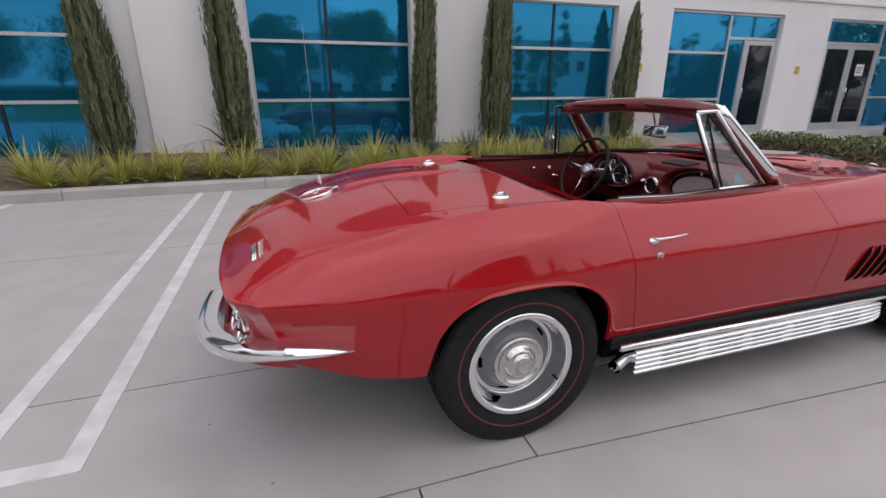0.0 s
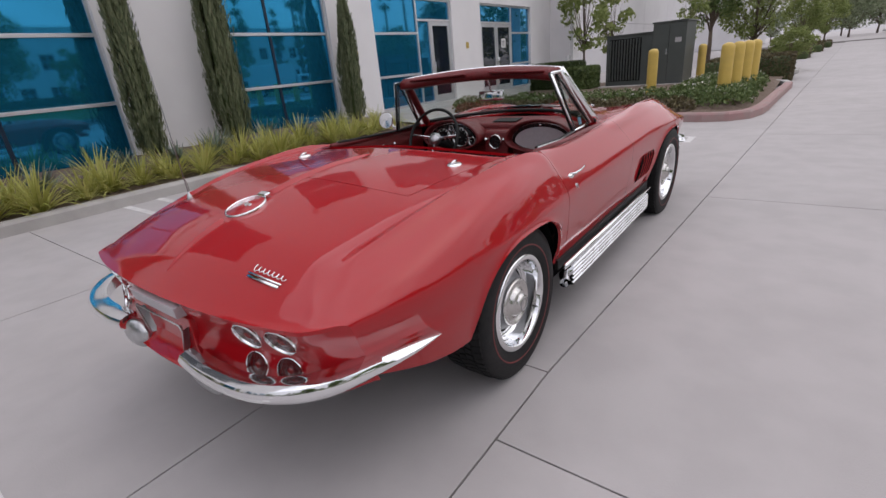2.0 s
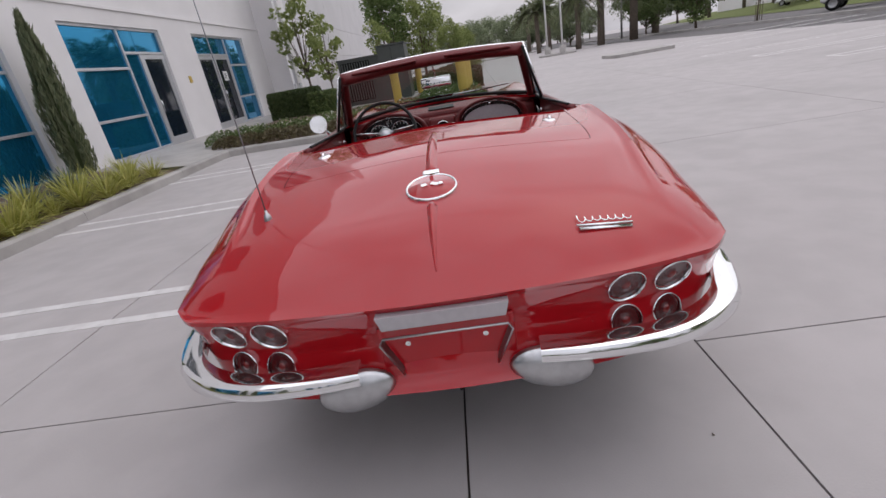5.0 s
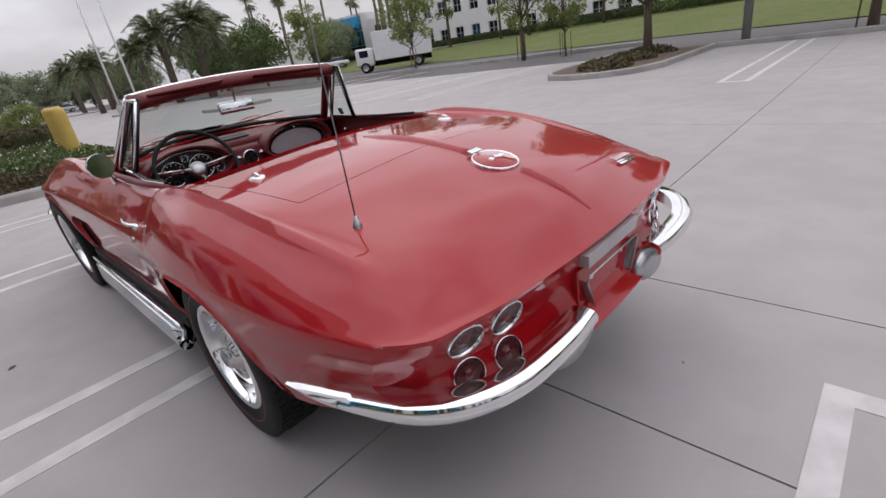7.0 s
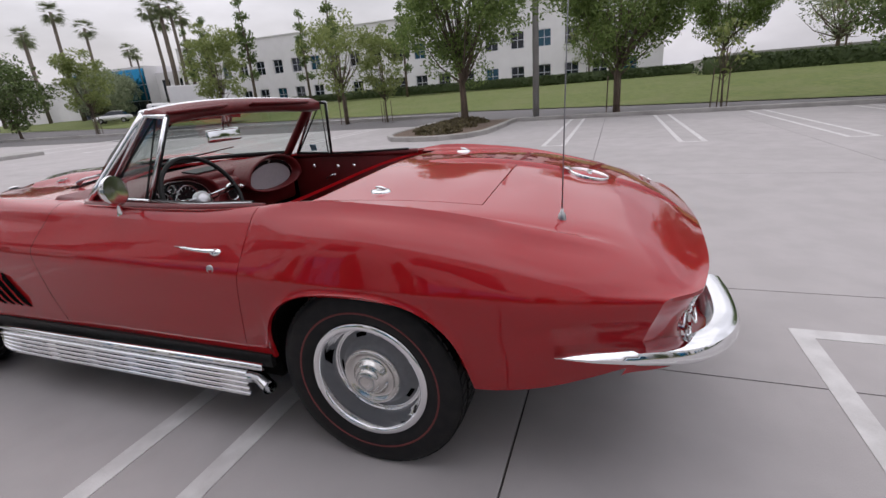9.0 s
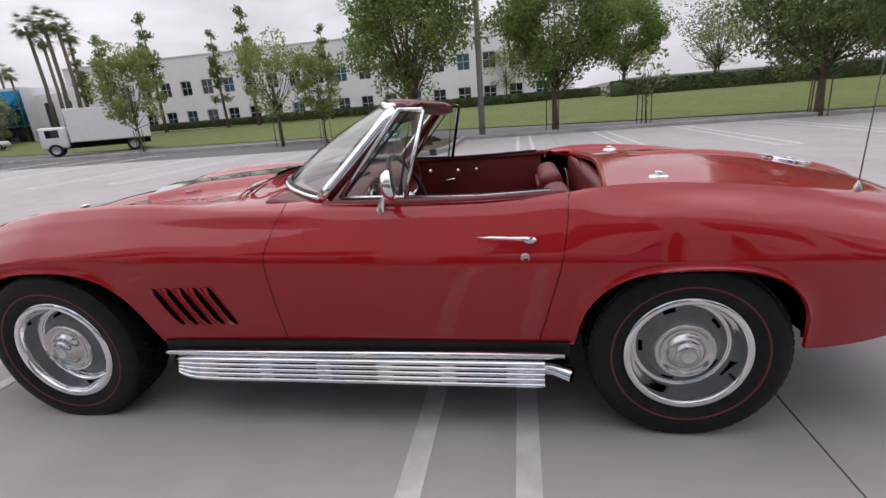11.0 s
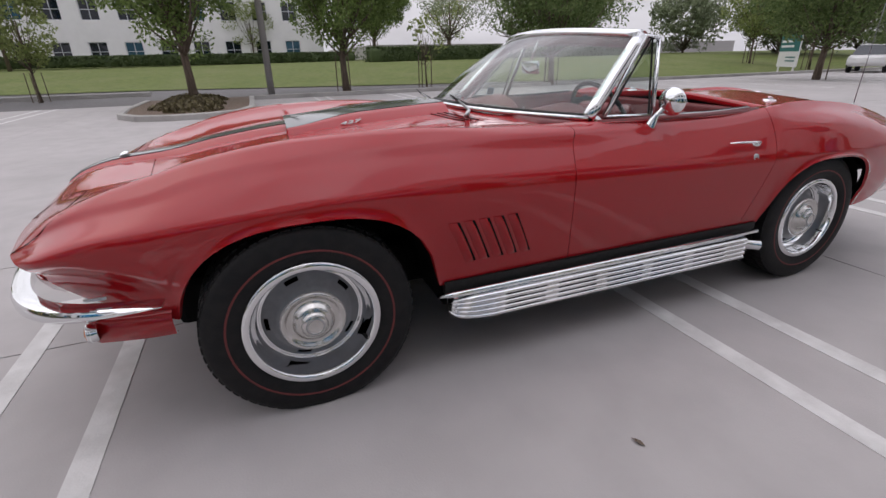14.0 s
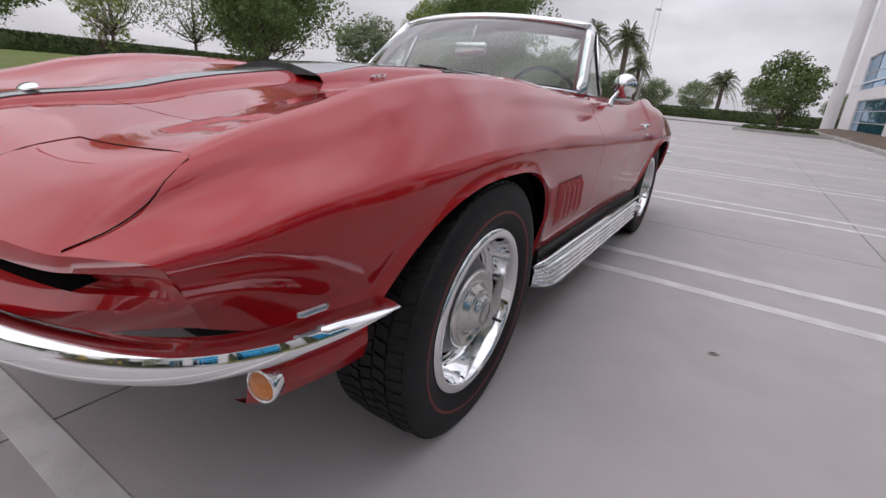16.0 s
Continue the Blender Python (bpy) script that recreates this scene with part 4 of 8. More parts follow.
for z in (0.578, 0.589, 0.600):
    part("grille_bar", tube([(x, 2.03 - 0.075 * (abs(x) / 0.6) ** 2.2, z) for x in np.linspace(-0.56, 0.56, 15)], 0.0035, 6), M_CHROME, car, "thin silver grille bar", True)

# underbody and wheel wells
part("underbody", box(-0.50, 0.50, -1.6, 1.7, 0.23, 0.42, 0.03), M_BLACK, car, "black underbody")
part("rocker_panel", box(-0.775, 0.775, -0.86, 0.76, 0.25, 0.375, 0.01), M_BLACK, car, "matt black rocker panel")
part("rear_crossmember", box(-0.60, 0.60, -2.15, -1.6, 0.455, 0.50, 0.02), M_BLACK, car)
for cy, half, top in ARCHES:
    for side in (1, -1):
        bm = bmesh.new()
        rings = []
        turns = np.linspace(0.02 if cy < 0 else 0.26, math.pi - (0.12 if cy < 0 else 0.02), 22)
        for x in (0.798, 0.60, 0.42):
            rings.append([bm.verts.new((side * x, cy + (half + 0.010) * math.copysign(abs(math.cos(a)) ** 0.77, math.cos(a)), 0.30 + (top - 0.288) * math.sin(a) ** 0.77)) for a in turns])
        for p, q in zip(rings, rings[1:]):
            for i in range(21):
                bm.faces.new((p[i], p[i + 1], q[i + 1], q[i]))
        bm.faces.new(rings[-1])
        part("wheel_well", bm, M_BLACK, car, "black wheel well liner", True)


# ---- wheels ----
def wheel(side, y, steer=0.0, wide=0.0, camber=0.0):
    """A red-line tyre on a slotted silver wheel with a chrome trim ring and centre cap; its outer face looks along +x before turning."""
    R = 0.331 + 0.3 * wide
    hub = new("wheel")
    hub.parent = car
    tagged(hub, "slotted silver wheel with chrome trim ring and red-line tyre")
    hub.matrix_basis = pose(side * (0.718 + wide), y, R - 0.004 - 0.2 * wide, 0, 0, (0 if side > 0 else 180) + steer) @ Matrix.Rotation(radians(camber), 4, "Y")
    prof = [(0.195, -0.085), (0.215, -0.100), (0.262, -0.112), (0.300, -0.108), (0.320, -0.100), (0.324, -0.086), (0.325, -0.04), (0.325, 0.04), (0.324, 0.086), (0.320, 0.100),
            (0.306, 0.107), (0.288, 0.111), (0.266, 0.112), (0.246, 0.110), (0.228, 0.105), (0.213, 0.097), (0.200, 0.086)]
    tyre = part("tyre", lathe(prof, 96, "x"), M_TYRE, hub, "black rubber tyre with a thin red line", True)
    part("red_line", lathe([(0.2475, 0.1095), (0.2490, 0.1115), (0.2535, 0.1120), (0.2550, 0.1105)], 96, "x"), M_REDLINE, tyre, "thin red sidewall line", True)
    # tread blocks
    tread = bmesh.new()
    for ring, x0, x1, off in ((0, -0.094, -0.056, 0.0), (1, -0.050, -0.018, 0.4), (2, -0.012, 0.018, 0.1), (3, 0.022, 0.052, 0.6), (4, 0.058, 0.094, 0.2)):
        for i in range(64):
            a0, a1, r = 2 * math.pi * (i + off) / 64, 2 * math.pi * (i + off + 0.74) / 64, 0.3295 if ring in (1, 2, 3) else 0.3255
            sk = 0.02 if ring % 2 else -0.02
            low = [tread.verts.new((x, (r - 0.009) * math.cos(a + s), (r - 0.009) * math.sin(a + s))) for x, a, s in ((x0, a0, 0), (x1, a0, sk), (x1, a1, sk), (x0, a1, 0))]
            top = [tread.verts.new((x, (r + 0.002) * math.cos(a + s), (r + 0.002) * math.sin(a + s))) for x, a, s in ((x0, a0, 0), (x1, a0, sk), (x1, a1, sk), (x0, a1, 0))]
            tread.faces.new(top)
            for k in range(4):
                tread.faces.new((low[k], low[(k + 1) % 4], top[(k + 1) % 4], top[k]))
    bmesh.ops.recalc_face_normals(tread, faces=tread.faces)
    part("tread", tread, M_TYRE, tyre)
    part("trim_ring", lathe([(0.203, 0.086), (0.212, 0.094), (0.211, 0.101), (0.204, 0.105), (0.196, 0.1060), (0.189, 0.1055), (0.185, 0.098), (0.180, 0.070), (0.174, 0.040), (0.166, 0.024), (0.160, 0.021), (0.156, 0.025), (0.152, 0.025), (0.150, 0.018)], 96, "x"), M_CHROME, hub, "polished chrome trim ring", True)
    # slotted disc: five slots cut through
    bm = bmesh.new()
    radii = [(0.153, 0.016), (0.150, 0.020), (0.144, 0.024), (0.131, 0.031), (0.124, 0.038), (0.114, 0.054), (0.104, 0.064), (0.09, 0.068)]
    n = 100
    rings = [[bm.verts.new((h, r * math.cos(2 * math.pi * i / n), r * math.sin(2 * math.pi * i / n))) for i in range(n)] for r, h in radii]
    for k in range(len(radii) - 1):
        for i in range(n):
            if k == 2 and (i % 20) in (8, 9, 10, 11, 12):
                continue
            bm.faces.new((rings[k][i], rings[k][(i + 1) % n], rings[k + 1][(i + 1) % n], rings[k + 1][i]))
    bmesh.ops.recalc_face_normals(bm, faces=bm.faces)
    part("slotted_disc", bm, M_WHEELGREY, hub, "silver-grey disc with five slots", True)
    # black disc added for the shade behind the slots
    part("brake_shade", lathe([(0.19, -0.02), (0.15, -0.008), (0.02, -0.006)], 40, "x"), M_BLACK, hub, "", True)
    cap = part("centre_cap", lathe([(0.102, 0.070), (0.100, 0.079), (0.094, 0.082), (0.088, 0.080), (0.082, 0.072), (0.070, 0.070), (0.062, 0.076), (0.056, 0.088), (0.048, 0.095), (0.043, 0.094), (0.040, 0.104),
                                      (0.034, 0.110), (0.024, 0.112), (0.012, 0.108), (0.0005, 0.108)], 64, "x"), M_CAP, hub, "chrome centre cap", True)
    part("cap_ring", lathe([(0.029, 0.1125), (0.027, 0.1142), (0.0245, 0.1142), (0.0235, 0.1125)], 32, "x"), M_STEEL, cap, "", True)
    part("valve", tube([(0.07, 0.150, -0.09), (0.098, 0.155, -0.094)], 0.004, 6), M_RUBBER, hub)
    for ob in [o for o in bpy.data.objects if o.parent is hub or (o.parent and o.parent.parent is hub)]:
        for v in ob.data.vertices:
            r = math.hypot(v.co.y, v.co.z)
            k = 1 + wide * (2.4 if r < 0.26 else 2.4 - 10 * (r - 0.26))
            v.co.y *= k
            v.co.z *= k
            below = 0.003 - (hub.matrix_basis @ v.co).z
            if below > 0:
                v.co.z += below
    return hub


wheel(1, -1.245)
wheel(-1, -1.245)
wheel(1, 1.245, -1.2, 0.03, 2.0)
wheel(-1, 1.245, 1.2, 0.03, 2.0)


# ---- chrome and trim ----
def strip_frames(pts, up=(0, 0, 1)):
    """For a line of points, an outward and an upward axis at each."""
    out = []
    for i in range(len(pts)):
        way = (Vector(pts[min(i + 1, len(pts) - 1)]) - Vector(pts[max(i - 1, 0)])).normalized()
        side = way.cross(Vector(up)).normalized()
        out.append((side, side.cross(way).normalized()))
    return out


def bumper(points, heights, depth, name, label):
    """A chrome blade along points, of changing height, with a rounded bright face."""
    pts = [Vector(p) for p in bezier(points, 8)]
    hs = np.interp(np.linspace(0, 1, len(pts)), np.linspace(0, 1, len(heights)), heights).tolist()
    bm = bmesh.new()
    rings = []
    for p, h, (o, u) in zip(pts, hs, strip_frames(pts)):
        sec = [(-depth, h * 0.55), (-depth * 0.25, h * 0.62), (depth * 0.2, h * 0.45), (depth * 0.38, h * 0.1), (depth * 0.36, -h * 0.25), (depth * 0.1, -h * 0.55), (-depth * 0.5, -h * 0.6), (-depth * 0.9, -h * 0.5)]
        rings.append([bm.verts.new(p + a * o + b * u) for a, b in sec])
    for r, q in zip(rings, rings[1:]):
        for k in range(8):
            bm.faces.new((r[k], r[(k + 1) % 8], q[(k + 1) % 8], q[k]))
    bm.faces.new(rings[0])
    bm.faces.new(rings[-1])
    bmesh.ops.recalc_face_normals(bm, faces=bm.faces)
    ob = part(name, bm, M_CHROME, car, label, True)
    ob.data.set_sharp_from_angle(angle=radians(40))
    return ob


for s in (1, -1):
    pts = [(0.225, -2.325, 0.512), (0.35, -2.334, 0.510), (0.52, -2.323, 0.508), (0.65, -2.278, 0.511), (0.745, -2.195, 0.517), (0.802, -2.07, 0.523), (0.836, -1.955, 0.527), (0.850, -1.848, 0.530)]
    bumper([(s * x, y, z) for x, y, z in (pts if s > 0 else pts[::-1])], [0.040, 0.040, 0.042, 0.047, 0.049, 0.041, 0.027, 0.006] if s > 0 else [0.006, 0.027, 0.041, 0.049, 0.047, 0.042, 0.040, 0.040], 0.050,
           "rear_bumper", "chrome rear quarter bumper blade")
    # rounded guard at the inner end
    bm = bmesh.new()
    bmesh.ops.create_uvsphere(bm, u_segments=20, v_segments=12, radius=1)
    moved(bm, pose(s * 0.255, -2.286, 0.446, 0, s * 12, 0) @ Matrix.Diagonal((0.108, 0.034, 0.060, 1)))
    part("bumper_guard", bm, M_STEEL, car, "dull steel rounded bumper guard", True)
front = [(0.0, 2.156, 0.500), (0.25, 2.142, 0.499), (0.45, 2.114, 0.498), (0.64, 2.056, 0.497), (0.762, 1.978, 0.497), (0.827, 1.880, 0.498), (0.856, 1.765, 0.500), (0.868, 1.645, 0.503)]
for s in (1, -1):
    pts = [(s * x, y, z) for x, y, z in front]
    hs = [0.044, 0.044, 0.045, 0.046, 0.044, 0.037, 0.027, 0.007]
    bumper(pts[::-1] if s > 0 else pts, hs[::-1] if s > 0 else hs, 0.038, "front_bumper", "chrome front bumper blade")
    # lower apron with the round turn lamp
    bm = bmesh.new()
    rings = []
    for x, y in ((0.755, 1.868), (0.772, 1.85), (0.785, 1.80), (0.80, 1.72), (0.805, 1.645)):
        rings.append([bm.verts.new((s * (x - d), y, z)) for d, z in ((0.03, 0.45), (0.0, 0.44), (-0.004, 0.41), (0.006, 0.368), (0.04, 0.360))])
    for r, q in zip(rings, rings[1:]):
        for k in range(4):
            bm.faces.new((r[k], r[k + 1], q[k + 1], q[k]))
    bmesh.ops.recalc_face_normals(bm, faces=bm.faces)
    part("lower_apron", bm, M_PAINT, car, "", True)
    m = pose(s * 0.786, 1.862, 0.416, 0, 0, -s * 8) @ Matrix.Scale(0.72, 4)
    lamp = part("turn_lamp", lathe([(0.034, -0.03), (0.040, -0.01), (0.041, 0.004), (0.037, 0.008), (0.034, 0.004)], 28, "y", m), M_CHROME, car, "chrome turn lamp bezel with amber lens", True)
    part("lens", lathe([(0.035, 0.002), (0.030, 0.011), (0.018, 0.017), (0.0005, 0.019)], 28, "y", m), M_AMBER, lamp, "amber lens", True)
    part("side_marker", tube([(s * 0.8385, 1.778, 0.541), (s * 0.8405, 1.784, 0.541), (s * 0.8365, 1.824, 0.541), (s * 0.832, 1.831, 0.541)], [0.004, 0.0055, 0.0055, 0.004], 8), M_STEEL, car, "small steel badge bar")

# tail lamps
TAIL_VERTS = np.array([v.co for v in tail.data.vertices])


def tail_frame(x, z):
    """Place and lie of the tail panel at (x, z); the y axis looks into the car."""
    d = (TAIL_VERTS[:, 0] - x) ** 2 + (TAIL_VERTS[:, 2] - z) ** 2
    i = np.argsort(d)[:14]
    A = np.stack([np.ones(14), TAIL_VERTS[i, 0] - x, TAIL_VERTS[i, 2] - z], 1)
    y, a, b = np.linalg.lstsq(A, TAIL_VERTS[i, 1], rcond=None)[0]
    return Matrix.Translation((x, float(y), z)) @ Vector((float(a), -1.0, float(b))).to_track_quat("-Y", "Z").to_matrix().to_4x4()


for s in (1, -1):
    for x, z, r in ((0.463, 0.615, 0.049), (0.585, 0.615, 0.049), (0.463, 0.508, 0.043), (0.578, 0.508, 0.043)):
        m = tail_frame(s * x, z)
        lamp = part("tail_lamp", lathe([(r * 0.98, 0.03), (r * 1.03, 0.004), (r * 1.03, -0.006), (r * 1.0, -0.011), (r * 0.965, -0.009), (r * 0.95, 0.004)], 36, "y", m), M_CHROME, car, "round red tail lamp in a chrome ring", True)
        lens = part("lens", lathe([(r * 0.965, 0.004), (r * 0.90, -0.003), (r * 0.66, -0.0015), (r * 0.40, -0.0015), (r * 0.26, -0.005)], 36, "y", m), M_LENS, lamp, "dark red ribbed lens", True)
        part("reflector", lathe([(r * 0.27, -0.004), (r * 0.22, -0.007), (r * 0.12, -0.009), (0.0005, -0.0095)], 24, "y", m), M_LENSMID, lens, "", True)

# plate recess: lens bar, thin frame, red backing with its screws
plate = part("plate_recess", box(-0.175, 0.175, -2.262, -2.235, 0.405, 0.605, 0.004), M_PAINT, car)
bm = bmesh.new()
v = [bm.verts.new(p) for p in ((-0.165, -2.291, 0.652), (0.165, -2.291, 0.652), (0.155, -2.286, 0.612), (-0.155, -2.286, 0.612), (-0.165, -2.25, 0.654), (0.165, -2.25, 0.654), (0.155, -2.25, 0.610), (-0.155, -2.25, 0.610))]
for f in ((0, 1, 2, 3), (0, 4, 5, 1), (1, 5, 6, 2), (2, 6, 7, 3), (3, 7, 4, 0)):
    bm.faces.new([v[i] for i in f])
bmesh.ops.recalc_face_normals(bm, faces=bm.faces)
part("reverse_lens", bm, M_GREYPAD, car, "frosted pale lens bar")
rim = [(-0.122, -2.284, 0.475), (-0.168, -2.287, 0.572), (-0.158, -2.288, 0.590), (0.158, -2.288, 0.590), (0.168, -2.287, 0.572), (0.122, -2.284, 0.475)]
part("plate_frame", tube(rim, 0.0032, 6), M_STEEL, plate, "thin bright frame", True)
for s in (-1, 1):
    # bright side wall of the recess, seen from across
    bm = bmesh.new()
    q = [bm.verts.new(p) for p in ((s * 0.126, -2.284, 0.480), (s * 0.166, -2.286, 0.574), (s * 0.160, -2.252, 0.574), (s * 0.118, -2.254, 0.480))]
    bm.faces.new(q if s < 0 else q[::-1])
    r = bmesh.ops.solidify(bm, geom=bm.faces[:], thickness=0.003)
    part("recess_side", bm, M_STEEL, plate)
    part("screw", lathe([(0.008, 0.0), (0.007, -0.004), (0.0005, -0.005)], 12, "y", pose(s * 0.10, -2.262, 0.555)), M_CHROME, plate)
part("plate_hole", lathe([(0.009, 0.0), (0.0005, -0.0006)], 14, "y", pose(0.02, -2.2626, 0.49)), M_BLACK, plate)
part("tow_hook", tube([(0.0, -2.16, 0.42), (0.0, -2.22, 0.385), (0.02, -2.23, 0.37)], 0.014, 8), M_BLACK, car)

# fuel lid on the deck
m = pose(0.0, -1.882, float(MID_LINE(-1.882)) + 0.002, 14)
lid = part("fuel_lid", lathe([(0.079, -0.012), (0.081, 0.003), (0.079, 0.008), (0.0755, 0.0085), (0.073, 0.004)], 48, "z", m), M_CHROME, car, "round fuel lid with a chrome ring", True)
part("lid_disc", lathe([(0.0745, 0.002), (0.071, 0.0065), (0.0005, 0.011)], 40, "z", m), M_PAINT, lid, "", True)
bm = bmesh.new()
for dx, w, t in ((-0.022, 0.018, 20), (0.012, 0.026, -25), (0.03, 0.012, 10)):
    b = box(-w / 2, w / 2, -0.008, 0.008, 0.010, 0.0145)
    join(bm, moved(b, m @ pose(dx, 0, 0, 0, 0, t)))
part("crossed_emblem", bm, M_CHROME, lid)
part("lid_hinge", moved(box(-0.028, 0.028, 0.074, 0.102, 0.0, 0.013, 0.005), m), M_CHROME, lid)

# centre ridge along the deck
ys = [-1.2, -1.4, -1.6, -1.77, -1.985, -2.08, -2.16, -2.215]
for seg in (ys[:4], ys[4:]):
    fine = np.linspace(seg[0], seg[-1], 20)
    bm = bmesh.new()
    rings = []
    for i, y in enumerate(fine):
        w = 0.024 if seg[0] > -1.9 else 0.020 - 0.010 * i / 19
        u = i / 19
        z = float(MID_LINE(y)) - 0.010 * (u ** 3 if seg[0] < -1.9 else (1 - u) ** 6)
        rings.append([bm.verts.new((x, y, z + h)) for x, h in ((-w, -0.004), (-w * 0.6, 0.003), (-w * 0.12, 0.0125), (w * 0.12, 0.0125), (w * 0.6, 0.003), (w, -0.004))])
    for r, q in zip(rings, rings[1:]):
        for k in range(5):
            bm.faces.new((r[k], r[k + 1], q[k + 1], q[k]))
    bm.faces.new(rings[0])
    bm.faces.new(rings[-1])
    bmesh.ops.recalc_face_normals(bm, faces=bm.faces)
    part("deck_ridge", bm, M_PAINT, car, "", True)


def skin_z(x, y):
    """Height of the upper skin over (x, y), by the nearest points of the body."""
    P = GRID[:, :C_CREASE + 1].reshape(-1, 3)
    dx, dy = P[:, 0] - abs(x), P[:, 1] - y
    d = dx * dx + dy * dy
    i = np.argsort(d)[:10]
    w = np.exp(-d[i] / (2 * d[i[4]] + 1e-9))
    A = np.stack([np.ones(len(i)), dx[i], dy[i], dx[i] * dy[i]], 1) * w[:, None]
    return float(np.linalg.lstsq(A, P[i, 2] * w, rcond=None)[0][0])


def skin_tilt(x, y):
    """Slope of the upper skin at (x, y), in degrees about x and y."""
    return math.degrees(math.atan2(skin_z(x, y + 0.06) - skin_z(x, y - 0.06), 0.12)), -math.degrees(math.atan2(skin_z(x + 0.06, y) - skin_z(x - 0.06, y), 0.12))


# emblem: a plain bright wave over two bars
tx, ty = skin_tilt(0.447, -2.118)
m = pose(0.447, -2.118, skin_z(0.447, -2.118) + 0.003, tx, ty, 3)
bm = bmesh.new()
wave = [(-0.072 + 0.142 * t + 0.0045 * math.cos(44 * t), 0.012 + (0.015 - 0.007 * min(1, 5 * t)) * math.sin(44 * t)) for t in np.linspace(0, 1, 150).tolist()]
tube([m @ Vector((x, y, 0.004)) for x, y in wave], 0.0018, 5, bm)
join(bm, moved(box(-0.075, 0.072, -0.012, -0.007, 0.0, 0.006), m))
join(bm, moved(box(-0.07, 0.068, -0.024, -0.015, 0.0, 0.004), m))
part("emblem", bm, M_CHROME, car, "chrome wave-shaped emblem over a bar", True)

# lid latches, antenna
for s in (1, -1):
    tx, ty = skin_tilt(s * 0.50, -1.205)
    m = pose(s * 0.50, -1.205, skin_z(0.50, -1.205), tx, ty, 0)
    latch = part("latch_plate", moved(lathe([(0.036, -0.004), (0.034, 0.006), (0.026, 0.009), (0.0005, 0.010)], 24, "z"), m @ Matrix.Diagonal((0.8, 1.05, 0.8, 1))), M_CHROME, car, "chrome lid latch", True)
    part("latch_lever", moved(tube([(0, -0.024, 0.006), (0, -0.004, 0.014), (0, 0.016, 0.017)], [0.005, 0.007, 0.004], 8), m), M_CHROME, latch, "", True)
z = skin_z(0.55, -1.834)
antenna = part("antenna_base", lathe([(0.019, -0.004), (0.018, 0.006), (0.013, 0.026), (0.008, 0.03), (0.006, 0.044), (0.0005, 0.046)], 20, "z", pose(-0.55, -1.834, z) @ Matrix.Scale(0.7, 4)), M_STEEL, car, "chrome antenna base", True)
part("antenna_mast", tube([(-0.55, -1.834, z + 0.03), (-0.552, -1.839, z + 0.35), (-0.556, -1.849, z + 0.80)], [0.0024, 0.0019, 0.0014], 6), M_WHEELGREY, antenna, "thin steel antenna mast", True)


def side_x(y, z):
    """Half width of the body side at (y, z)."""
    P = GRID[:, 2 * ACROSS:].reshape(-1, 3)
    d = (P[:, 1] - y) ** 2 + (P[:, 2] - z) ** 2
    i = np.argsort(d)[:4]
    w = 1 / (d[i] + 1e-6)
    return float((P[i, 0] * w).sum() / w.sum())


